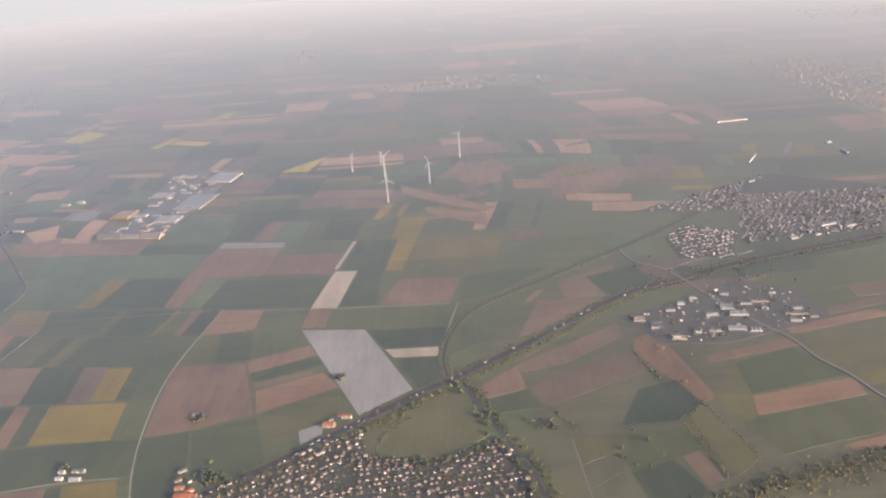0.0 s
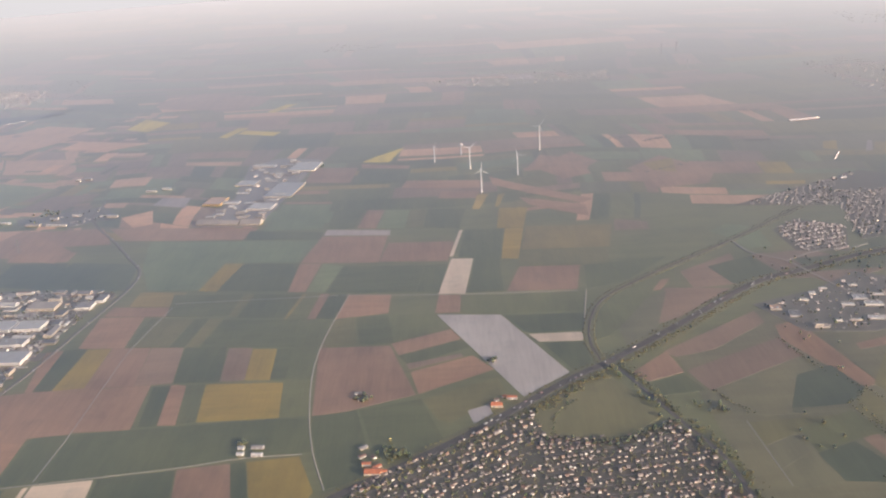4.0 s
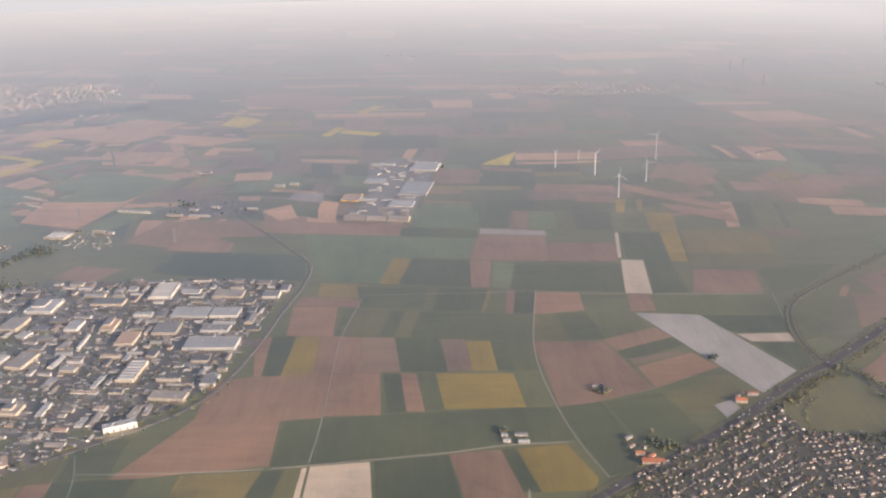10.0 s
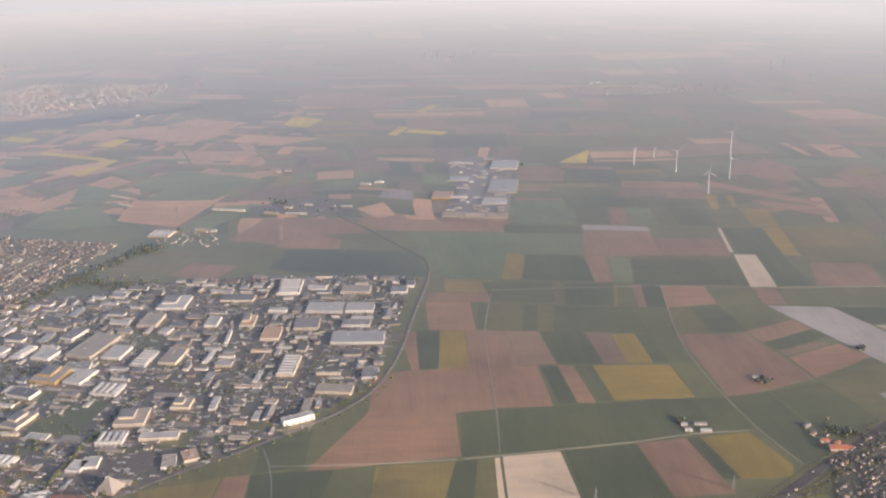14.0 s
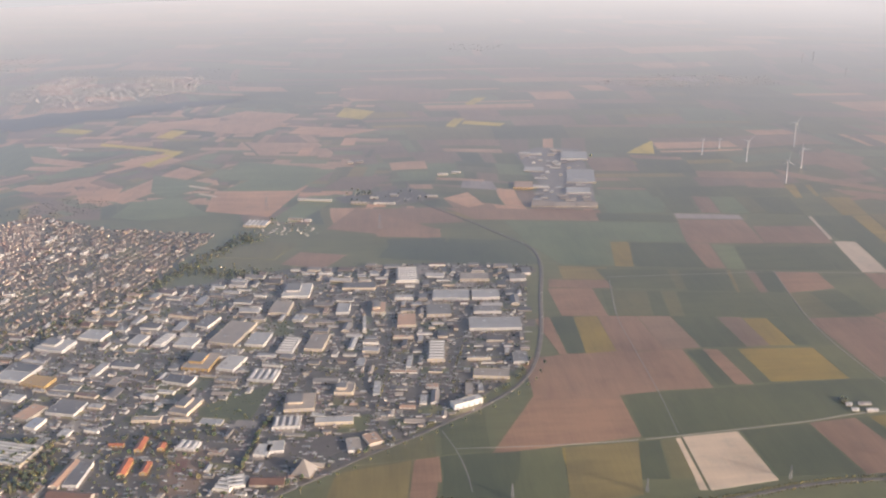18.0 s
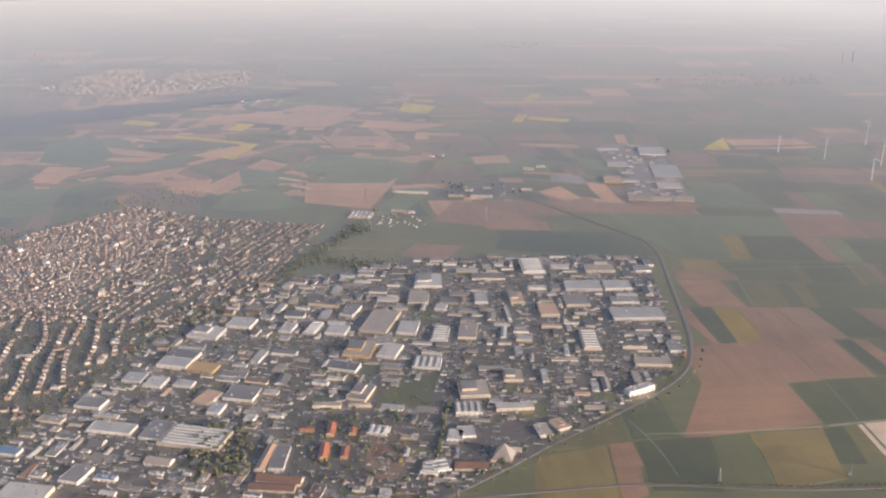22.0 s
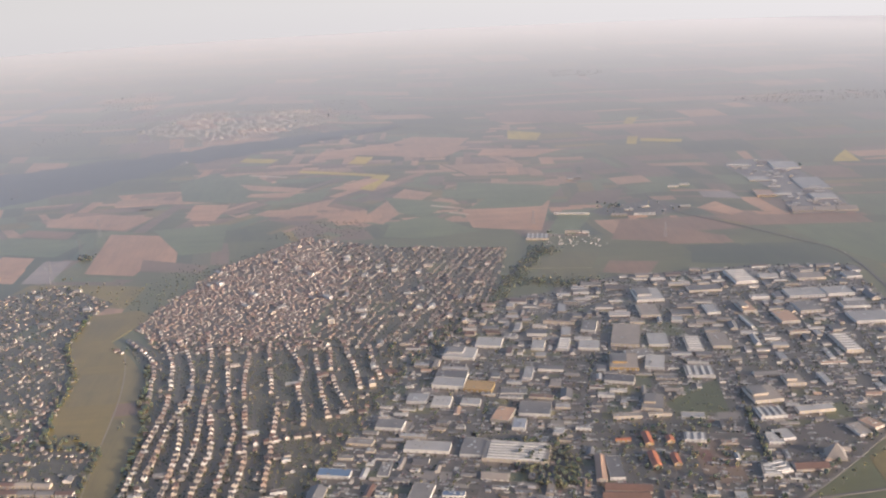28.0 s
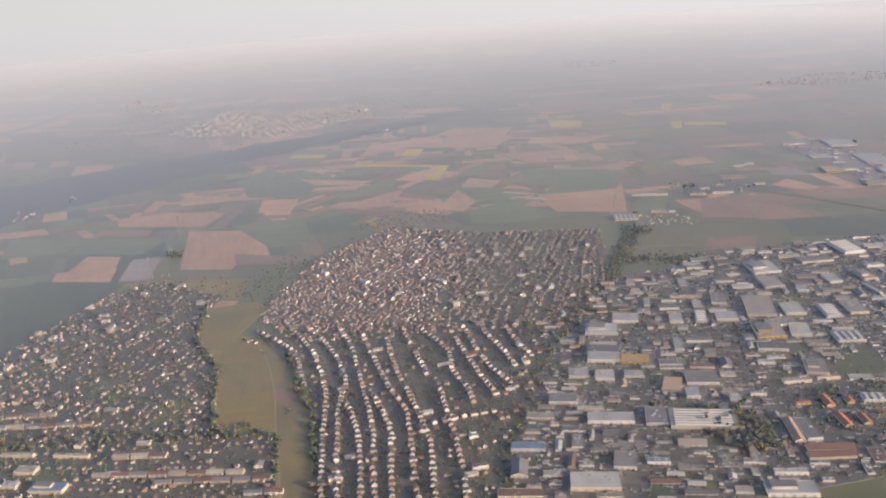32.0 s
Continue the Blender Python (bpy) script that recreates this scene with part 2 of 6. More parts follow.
M_BARK = plain("bark", (0.12, 0.085, 0.06), None, 2.0, 0.95)
M_STEEL = plain("galvanised_steel", (0.26, 0.26, 0.265), None, 1.0, 0.6, metal=0.3)
M_TURBINE = plain("turbine_white", (0.70, 0.69, 0.68), (0.62, 0.61, 0.60), 0.2, 0.45)
M_CAR = plain("car_paint", (0.5, 0.5, 0.5), None, 1.0, 0.35, [(0.72, 0.71, 0.70), (0.05, 0.05, 0.055), (0.38, 0.38, 0.4), (0.08, 0.1, 0.16), (0.7, 0.69, 0.68), (0.25, 0.04, 0.03), (0.2, 0.2, 0.21)])
M_GLASS = plain("skylight_glass", (0.50, 0.54, 0.58), None, 0.5, 0.2)
M_ROOFLIGHT = plain("pale_rooflight", (0.80, 0.78, 0.75), (0.68, 0.66, 0.64), 0.3, 0.6)
M_DOOR = plain("roller_door", (0.20, 0.19, 0.19), None, 0.8, 0.6)
ROOF = {
    "white": plain("roof_pale_sheet", (0.56, 0.545, 0.54), (0.40, 0.39, 0.385), 0.12, 0.6),
    "grey": plain("roof_grey_felt", (0.28, 0.265, 0.262), (0.18, 0.172, 0.17), 0.12, 0.85),
    "dark": plain("roof_dark_felt", (0.17, 0.16, 0.162), (0.11, 0.104, 0.108), 0.12, 0.85),
    "beige": plain("roof_gravel", (0.45, 0.39, 0.34), (0.32, 0.28, 0.245), 0.12, 0.9),
    "brown": plain("roof_brown_tile", (0.24, 0.13, 0.09), (0.15, 0.085, 0.06), 0.3, 0.85),
    "orange": plain("roof_orange_tile", (0.56, 0.19, 0.085), (0.40, 0.13, 0.06), 0.3, 0.8),
    "peach": plain("roof_peach_sheet", (0.58, 0.38, 0.26), (0.46, 0.30, 0.21), 0.2, 0.8),
    "ochre": plain("roof_ochre_sheet", (0.50, 0.34, 0.14), (0.40, 0.26, 0.11), 0.2, 0.75),
    "blue": plain("roof_bluish_sheet", (0.40, 0.44, 0.52), (0.32, 0.35, 0.42), 0.15, 0.6),
    "skyblue": plain("roof_blue_sheet", (0.16, 0.26, 0.44), (0.12, 0.20, 0.34), 0.15, 0.6),
    "ribs": plain("roof_ribbed_sheet", (0.30, 0.285, 0.28), (0.22, 0.21, 0.205), 0.15, 0.7),
}
WALL = {
    "white": plain("wall_white_sheet", (0.82, 0.78, 0.72), (0.60, 0.57, 0.53), 0.25, 0.7, blur=0.18),
    "cream": plain("wall_cream_render", (0.70, 0.60, 0.47), (0.50, 0.43, 0.34), 0.25, 0.85, blur=0.18),
    "drab": plain("wall_drab_render", (0.40, 0.35, 0.30), (0.28, 0.245, 0.21), 0.25, 0.85, blur=0.18),
    "ochre": plain("wall_ochre_render", (0.56, 0.38, 0.15), (0.45, 0.30, 0.12), 0.25, 0.85, blur=0.18),
    "blue": plain("wall_blue_sheet", (0.20, 0.26, 0.42), None, 0.25, 0.7, blur=0.18),
}
M_HOUSE_WALL = plain("house_render", (0.7, 0.64, 0.55), None, 0.6, 0.85,
                     [(0.74, 0.69, 0.62), (0.48, 0.41, 0.34), (0.86, 0.81, 0.74), (0.34, 0.25, 0.20), (0.52, 0.46, 0.41), (0.24, 0.205, 0.19), (0.40, 0.34, 0.30)], blur=0.18)
M_HOUSE_ROOF = plain("house_tiles", (0.2, 0.12, 0.09), None, 0.6, 0.85,
                     [(0.18, 0.105, 0.08), (0.13, 0.105, 0.10), (0.34, 0.165, 0.10), (0.10, 0.09, 0.092), (0.21, 0.16, 0.135), (0.28, 0.155, 0.11), (0.16, 0.145, 0.145)])
M_TOWN_ROOF = plain("old_town_tiles", (0.3, 0.17, 0.12), None, 0.6, 0.85,
                    [(0.36, 0.185, 0.125), (0.27, 0.15, 0.11), (0.20, 0.15, 0.13), (0.44, 0.25, 0.175), (0.16, 0.13, 0.12)])

# ---- helpers for shapes ----
def link(name, verts, faces, mats, parent=None, label="", slots=None, smooth=False):
    """One mesh object under parent."""
    me = bpy.data.meshes.new(name)
    me.from_pydata(verts, [], faces)
    for m in mats if isinstance(mats, (list, tuple)) else [mats]:
        me.materials.append(m)
    if slots is not None:
        me.polygons.foreach_set("material_index", slots)
    if smooth:
        me.polygons.foreach_set("use_smooth", [True] * len(me.polygons))
    me.update()
    ob = new(name, me)
    if parent is not None:
        ob.parent = parent
    if label:
        ob["label"] = label
    return ob


def share(name, mesh, parent, m=None, label=""):
    """A further object on a mesh that is there already."""
    ob = new(name, mesh)
    ob.parent = parent
    if m is not None:
        ob.matrix_basis = m
    if label:
        ob["label"] = label
    return ob


def box(w, d, z0, z1, x=0.0, y=0.0):
    """Corners and faces of a box, with no underside."""
    a, b = w / 2, d / 2
    v = [(x + sx * a, y + sy * b, z) for z in (z0, z1) for sx, sy in ((-1, -1), (1, -1), (1, 1), (-1, 1))]
    return v, [(0, 1, 5, 4), (1, 2, 6, 5), (2, 3, 7, 6), (3, 0, 4, 7), (4, 5, 6, 7)]


def merge(*pieces):
    verts, faces = [], []
    for v, f in pieces:
        n = len(verts)
        verts += v
        faces += [tuple(i + n for i in face) for face in f]
    return verts, faces


def slab(points, z0, z1):
    """A sheet over a plan outline with low sides."""
    area = sum(a[0] * b[1] - b[0] * a[1] for a, b in zip(points, points[1:] + points[:1]))
    p = points if area > 0 else points[::-1]
    n = len(p)
    v = [(x, y, z1) for x, y in p] + [(x, y, z0) for x, y in p]
    return v, [tuple(range(n))] + [(i, i + n, (i + 1) % n + n, (i + 1) % n) for i in range(n)]


def inside(x, y, poly):
    odd = False
    for (x1, y1), (x2, y2) in zip(poly, poly[1:] + poly[:1]):
        if (y1 > y) != (y2 > y) and x < (x2 - x1) * (y - y1) / (y2 - y1) + x1:
            odd = not odd
    return odd


def smooth_line(points, step):
    """Points about step apart along a rounded line through the given ones."""
    p = [Vector((x, y, 0)) for x, y in points]
    p = [p[0] * 2 - p[1]] + p + [p[-1] * 2 - p[-2]]
    fine = []
    for a, b, c, d in zip(p, p[1:], p[2:], p[3:]):
        k = max(2, int((c - b).length / 4))
        for i in range(k):
            t = i / k
            fine.append(0.5 * (2 * b + (c - a) * t + (2 * a - 5 * b + 4 * c - d) * t * t + (3 * b - a - 3 * c + d) * t ** 3))
    fine.append(p[-2])
    out, left = [fine[0]], step
    for a, b in zip(fine, fine[1:]):
        length = (b - a).length
        while length >= left and length > 0:
            a = a + (b - a) * (left / length)
            out.append(a)
            length = (b - a).length
            left = step
        left -= length
    return out


def road(name, points, width, mat, z, label, category):
    verge = 1 + min(1.4, width * 0.35) / width
    line = smooth_line(points, 8.0)
    v, f = [], []
    for i, p in enumerate(line):
        d = (line[min(i + 1, len(line) - 1)] - line[max(i - 1, 0)]).normalized()
        n = Vector((-d.y, d.x, 0)) * width / 2
        v += [(*(p + n).xy, z), (*(p - n).xy, z), (*(p + n * verge).xy, 0), (*(p - n * verge).xy, 0)]
        if i:
            k = 4 * i
            f += [(k - 4, k - 3, k + 1, k), (k - 2, k - 4, k, k + 2), (k - 3, k - 1, k + 3, k + 1)]
    ob = link(name, v, [t[::-1] for t in f], mat)
    return tagged(ob, label, category, kind="structure")


# ---- ground, backdrop ----
CENTRE = (-570.0, 0.0)
ring = [(CENTRE[0] + 4320 * math.cos(2 * math.pi * i / 96), CENTRE[1] + 4320 * math.sin(2 * math.pi * i / 96)) for i in range(96)]
ground = link("ground", *slab(ring, -5.0, 0.0), M_GROUND)
tagged(ground, "wide flat farmland under thin evening haze", "ground", kind="structure")
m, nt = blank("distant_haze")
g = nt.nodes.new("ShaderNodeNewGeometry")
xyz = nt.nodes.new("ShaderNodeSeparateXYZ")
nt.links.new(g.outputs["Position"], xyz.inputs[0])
# the ring emits the haze's light itself, more strongly on the sunward east
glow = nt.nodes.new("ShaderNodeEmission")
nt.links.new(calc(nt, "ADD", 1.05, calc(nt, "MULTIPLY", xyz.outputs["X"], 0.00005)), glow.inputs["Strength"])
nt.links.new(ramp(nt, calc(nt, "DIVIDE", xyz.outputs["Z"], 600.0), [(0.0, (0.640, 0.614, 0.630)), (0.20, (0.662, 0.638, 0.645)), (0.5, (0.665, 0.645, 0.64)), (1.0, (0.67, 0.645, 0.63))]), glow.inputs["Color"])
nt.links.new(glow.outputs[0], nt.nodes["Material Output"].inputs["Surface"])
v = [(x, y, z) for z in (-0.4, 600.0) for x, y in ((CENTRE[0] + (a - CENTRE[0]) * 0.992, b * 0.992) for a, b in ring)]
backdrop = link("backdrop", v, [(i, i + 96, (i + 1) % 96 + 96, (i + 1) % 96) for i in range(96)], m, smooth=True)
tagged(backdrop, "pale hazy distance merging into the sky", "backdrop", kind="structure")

# ---- fields ----
FIELDS = []


def field(kind, *corners):
    z = 0.06 + 0.0004 * len(FIELDS)
    FIELDS.append(list(corners))
    ob = link("field", *slab(list(corners), -0.5, z), CROPS[kind])
    label, category = FIELD_LABEL[kind]
    tagged(ob, label, category, "fields", "structure")


field("dull", (36, 700), (150, 780), (330, 760), (340, 470), (45, 440))
field("soil", (-524, 675), (-389, 682), (-385, 612), (-525, 612))
field("soil", (-525, 612), (-460, 611), (-459, 546), (-566, 532))
field("green", (-456, 609), (-429, 609), (-429, 546), (-458, 544))
field("green", (-428, 609), (-274, 617), (-246, 613), (-245, 568), (-295, 565), (-337, 557), (-428, 546))
field("rape", (-288, 559), (-252, 563), (-237, 519), (-242, 506), (-276, 505))
field("green", (-300, 558), (-289, 560), (-277, 505), (-289, 506))
field("soil", (-335, 554), (-299, 558), (-285, 489), (-325, 487))
field("green", (-387, 547), (-336, 553), (-327, 487), (-383, 489))
field("cream", (-430.5, 543), (-390, 547), (-385, 485), (-432, 477))
field("cream", (-437, 541), (-432.5, 542), (-434, 478), (-439, 478))
field("olive", (-447, 540), (-436, 542), (-438, 491), (-453, 492))
field("rape", (-518, 536), (-475, 537), (-475, 494), (-519, 496))
field("green", (-474, 537), (-448, 540), (-454, 492), (-474, 493))
field("green2", (-544, 535), (-519, 535), (-520, 496), (-543, 498))
field("green", (-601, 531), (-546, 534), (-544, 498), (-600, 501))
field("soil", (-618, 530), (-602, 532), (-602, 501), (-619, 502))
field("olive", (-668, 522), (-621, 530), (-619, 502), (-668, 505))
field("green", (-599, 574), (-566, 591), (-566, 536), (-599, 534))
field("soil", (-527, 675), (-429, 689), (-430, 610), (-460, 607), (-460, 601), (-517, 605))
field("green", (-250, 617), (-217, 623), (-203, 558), (-185, 538), (-229, 521), (-242, 570))
field("green", (-215, 623), (-169, 635), (-151, 572), (-182, 548), (-201, 566))
field("olive", (-168, 633), (-109, 664), (-104, 640), (-146, 597), (-156, 602))
field("soil", (-258, 734), (-197, 731), (-173, 642), (-225, 622), (-250, 618))
field("soil", (-196, 735), (-145, 758), (-136, 737), (-189, 712))
field("green", (-189, 711), (-136, 736), (-128, 720), (-181, 693))
field("soil2", (-182, 695), (-137, 709), (-135, 703), (-179, 685))
field("soil", (-178, 680), (-127, 704), (-111, 677), (-171, 643))
field("soil", (-243, 850), (-201, 845), (-202, 801), (-250, 794))
field("olive", (-251, 792), (-232, 793), (-226, 738), (-256, 736))
field("green", (-231, 794), (-202, 797), (-194, 736), (-224, 738))
field("green2", (-201, 797), (-159, 795), (-155, 766), (-193, 737))
field("soil", (-155, 837), (-134, 834), (-136, 794), (-159, 795))
field("white", (-157, 791), (-99, 783), (-50, 660), (-89, 625))
field("cream", (-142, 934), (-119, 931), (-130, 837), (-156, 840))
field("cream", (-132, 1024), (-128, 1024), (-140, 941), (-144, 941))
field("cream", (-78, 739), (-32, 738), (-33, 721), (-70, 723))
field("white", (-134, 613), (-118, 621), (-114, 596), (-129, 590))
field("green2", (-132, 834), (-18, 824), (-24, 782), (-98, 785), (-134, 793))
field("green", (-96, 781), (-25, 777), (-31, 742), (-79, 742))
field("green", (-68, 721), (-33, 718), (-33, 678), (-48, 667))
field("green", (-364, 953), (-304, 944), (-306, 868), (-377, 879))
field("soil", (-291, 1029), (-213, 1019), (-219, 935), (-303, 946))
field("soil", (-303, 944), (-280, 941), (-287, 864), (-305, 866))
field("fresh", (-278, 939), (-256, 930), (-268, 860), (-286, 864))
field("green", (-255, 930), (-170, 918), (-178, 847), (-266, 859))
field("green", (-169, 918), (-146, 921), (-155, 843), (-177, 847))
field("soil", (-211, 995), (-138, 988), (-146, 928), (-218, 937))
field("grey", (-286, 1053), (-211, 1039), (-211, 1021), (-288, 1033))
field("rape2", (-457, 887), (-408, 880), (-411, 844), (-458, 851))
field("soil", (-473, 851), (-411, 843), (-415, 822), (-476, 830))
field("soil", (-478, 827), (-435, 824), (-434, 756), (-476, 760))
field("rape", (-466, 756), (-445, 756), (-444, 683), (-470, 681))
field("soil", (-444, 757), (-409, 753), (-403, 681), (-444, 682))
field("soil2", (-408, 753), (-379, 750), (-372, 683), (-403, 682))
field("green", (-378, 750), (-340, 746), (-333, 681), (-371, 684))
field("soil2", (-338, 744), (-317, 742), (-313, 682), (-333, 682))
field("rape", (-316, 739), (-295, 737), (-292, 680), (-313, 682))
field("green", (-294, 737), (-280, 736), (-279, 678), (-292, 680))
field("green2", (-283, 797), (-252, 792), (-260, 728), (-258, 678), (-279, 678))
field("rape", (-343, 678), (-280, 674), (-275, 618), (-337, 618))
field("green2", (-279, 675), (-258, 676), (-252, 620), (-274, 619))
field("green", (-386, 678), (-372, 679), (-366, 615), (-380, 615))
field("soil", (-372, 680), (-359, 678), (-352, 615), (-366, 616))
field("green2", (-359, 678), (-344, 679), (-338, 618), (-352, 616))
field("green", (-420, 876), (-349, 866), (-354, 814), (-414, 822))
field("olive", (-347, 866), (-337, 865), (-345, 813), (-353, 814))
field("green", (-337, 865), (-290, 858), (-300, 803), (-344, 809))
field("rape2", (-289, 858), (-285, 858), (-296, 800), (-299, 800))
field("green2", (-284, 857), (-272, 856), (-277, 798), (-295, 800))
field("soil", (-271, 856), (-262, 855), (-269, 797), (-277, 797))
field("green", (-262, 854), (-244, 852), (-251, 795), (-269, 798))
field("green", (-427, 819), (-417, 818), (-427, 756), (-432, 757))
field("olive", (-415, 815), (-384, 811), (-394, 752), (-425, 756))
field("green", (-384, 811), (-371, 810), (-379, 750), (-393, 752))
field("olive", (-370, 809), (-357, 808), (-366, 749), (-378, 750))
field("green", (-356, 806), (-284, 797), (-281, 739), (-365, 749))
field("soil", (-503, 755), (-488, 758), (-486, 680), (-492, 681))
field("green", (-487, 758), (-467, 759), (-470, 681), (-485, 681))
field("fresh", (-493, 1047), (-291, 1016), (-304, 948), (-366, 957), (-399, 884), (-452, 891), (-477, 963))
field("dark", (-633, 993), (-566, 988), (-584, 920), (-627, 924))
field("dark", (-562, 988), (-484, 971), (-474, 895), (-576, 909))
field("soil", (-560, 1106), (-371, 1075), (-377, 1033), (-525, 1054))
field("soil", (-671, 1111), (-567, 1107), (-538, 1044), (-661, 1049))
field("soil", (-648, 1032), (-571, 1024), (-571, 992), (-643, 1001))
field("fresh", (-355, 1164), (-291, 1153), (-293, 1058), (-363, 1063))
field("green", (-285, 1128), (-247, 1122), (-255, 1052), (-286, 1057))
field("soil", (-243, 1121), (-222, 1117), (-229, 1048), (-251, 1052))
field("fresh", (-221, 1117), (-191, 1112), (-195, 1042), (-228, 1048))
field("olive", (-190, 1112), (-170, 1109), (-174, 1045), (-193, 1046))
field("green", (-169, 1111), (-123, 1103), (-132, 1032), (-173, 1041))
field("green", (-379, 1064), (-290, 1045), (-290, 1019), (-381, 1034))
field("soil", (-352, 1176), (-292, 1166), (-291, 1156), (-356, 1167))
field("soil", (-338, 1340), (-271, 1327), (-276, 1250), (-339, 1262))
field("green", (-267, 1317), (-194, 1303), (-200, 1233), (-272, 1247))
field("soil", (-199, 1244), (-96, 1225), (-100, 1190), (-205, 1210))
field("soil", (-151, 1184), (-103, 1175), (-107, 1145), (-157, 1154))
field("soil", (-268, 1346), (-196, 1322), (-198, 1306), (-266, 1323))
field("gold", (-250, 1382), (-208, 1433), (-228, 1347), (-268, 1356))
field("rape", (-82, 1100), (-48, 1095), (-59, 1022), (-89, 1025))
field("rape", (-80, 1022), (-59, 1020), (-72, 924), (-90, 926))
field("rape2", (-56, 1026), (40, 1015), (26, 944), (-67, 949))
field("rape", (-106, 1160), (-91, 1163), (-106, 1100), (-115, 1101))
field("rape", (-80, 1156), (-71, 1159), (-82, 1105), (-87, 1106))
field("soil", (-73, 900), (-12, 895), (-23, 833), (-90, 837))
field("green", (-126, 1027), (-82, 1020), (-92, 923), (-93, 837), (-127, 839), (-117, 932), (-134, 938))
field("olive", (-68, 944), (24, 939), (17, 894), (-73, 904))
field("green", (-8, 894), (78, 906), (22, 843), (-14, 831))
field("soil2", (46, 1034), (81, 1018), (78, 992), (40, 994))
field("soil", (-88, 1243), (-61, 1210), (33, 1116), (20, 1101), (-39, 1153), (-84, 1201))
field("soil", (-55, 1139), (22, 1094), (20, 1049), (-45, 1106))
field("soil", (-22, 1275), (38, 1343), (68, 1288), (37, 1248))
field("green2", (326, 859), (407, 890), (375, 814), (321, 803))
field("soil2", (81, 862), (142, 904), (137, 824), (84, 820))
field("soil", (27, 837), (68, 847), (53, 819), (21, 822))
field("soil2", (58, 824), (130, 812), (110, 783), (30, 743))
field("dull", (-1, 771), (58, 818), (28, 722), (1, 695))
field("olive", (-78, 621), (-48, 655), (-22, 651), (-16, 565), (-65, 573), (-76, 589))
field("soil2", (154, 893), (209, 914), (266, 856), (211, 810))
field("green2", (160, 959), (217, 974), (218, 904), (177, 897))
field("soil", (99, 1242), (155, 1299), (210, 1211), (186, 1153), (122, 1144))
field("rape", (124, 1263), (168, 1280), (159, 1212), (131, 1227))
field("soil", (-26, 1276), (39, 1349), (49, 1228), (11, 1211))
field("rape", (393, 1324), (412, 1324), (395, 1275), (379, 1286))
field("rape2", (439, 1261), (466, 1253), (482, 1299), (458, 1306))
field("grey", (427, 1259), (438, 1262), (458, 1313), (452, 1315))
field("rape", (255, 1147), (302, 1140), (298, 1126), (252, 1133))
field("clay", (-1425, 1128), (-1384, 1113), (-1383, 1039), (-1439, 1053))
field("green", (-1382, 1112), (-1337, 1181), (-1342, 1005), (-1380, 1018))
field("clay", (-1314, 1199), (-1221, 1169), (-1250, 1018), (-1308, 1038))
field("soil2", (-1346, 1100), (-1325, 1092), (-1348, 1008), (-1358, 1015))
field("clay", (-1226, 1329), (-1175, 1318), (-1188, 1235), (-1231, 1246))
field("green", (-1500, 1039), (-1448, 1022), (-1461, 939), (-1493, 903))
field("green", (-1466, 1047), (-1358, 1011), (-1378, 963), (-1428, 816), (-1470, 828))
field("soil", (-1431, 1247), (-1363, 1222), (-1366, 1191), (-1436, 1217))
field("soil", (-1353, 1314), (-1281, 1277), (-1290, 1203), (-1389, 1254))
field("green", (-1273, 1274), (-1220, 1254), (-1246, 1187), (-1297, 1206))
field("fresh", (-1543, 1243), (-1441, 1206), (-1459, 1151), (-1532, 1153))
field("fresh", (-1165, 1513), (-1084, 1359), (-1167, 1322), (-1270, 1475))
field("soil2", (-1268, 1012), (-1246, 1004), (-1252, 998), (-1270, 1005))
field("clay", (-1090, 1274), (-1027, 1317), (-1045, 1256), (-1085, 1240))
field("clay", (-1034, 1252), (-1011, 1252), (-1027, 1209), (-1057, 1214))
field("clay", (-927, 1348), (-888, 1313), (-967, 1164), (-996, 1190))
field("gold", (-967, 1456), (-942, 1444), (-973, 1349), (-992, 1365))
field("gold", (-991, 1604), (-963, 1591), (-979, 1539), (-1008, 1547))
field("gold", (-1085, 1517), (-967, 1460), (-969, 1443), (-1086, 1500))
field("gold", (-1183, 1643), (-1125, 1616), (-1136, 1587), (-1192, 1613))
field("gold", (-704, 1766), (-647, 1723), (-670, 1652), (-717, 1683))
field("gold", (-507, 1641), (-488, 1638), (-512, 1570), (-527, 1578))
field("gold", (-490, 1620), (-423, 1590), (-434, 1566), (-498, 1593))
field("gold", (-452, 1831), (-428, 1833), (-462, 1760), (-478, 1769))
field("clay", (-885, 1714), (-784, 1717), (-819, 1623), (-926, 1647))
field("clay", (-1209, 1457), (-1066, 1388), (-1084, 1366), (-1204, 1420))
field("clay", (-859, 1213), (-735, 1230), (-775, 1090), (-856, 1121))
field("dark", (-623, 991), (-513, 962), (-549, 904), (-643, 932))
field("soil", (-668, 1120), (-570, 1018), (-585, 990), (-703, 1035))
field("fresh", (-730, 1177), (-684, 1174), (-741, 1063), (-773, 1075))
field("olive", (-802, 952), (-744, 931), (-769, 879), (-825, 898))
field("olive", (-780, 1006), (-730, 987), (-751, 940), (-799, 957))
field("soil", (-727, 958), (-676, 944), (-699, 904), (-745, 921))
field("fresh", (-959, 1306), (-866, 1250), (-911, 1187), (-943, 1215))
field("fresh", (-846, 1372), (-723, 1318), (-759, 1258), (-862, 1266))
field("clay", (-1163, 1374), (-1072, 1368), (-1079, 1335), (-1212, 1370))
field("rape2", (-671, 517), (-621, 528), (-627, 462), (-681, 466))
field("soil", (-619, 528), (-602, 529), (-608, 469), (-626, 463))
field("green", (-598, 532), (-548, 534), (-560, 467), (-604, 473))
field("green2", (-546, 534), (-517, 536), (-527, 467), (-558, 467))
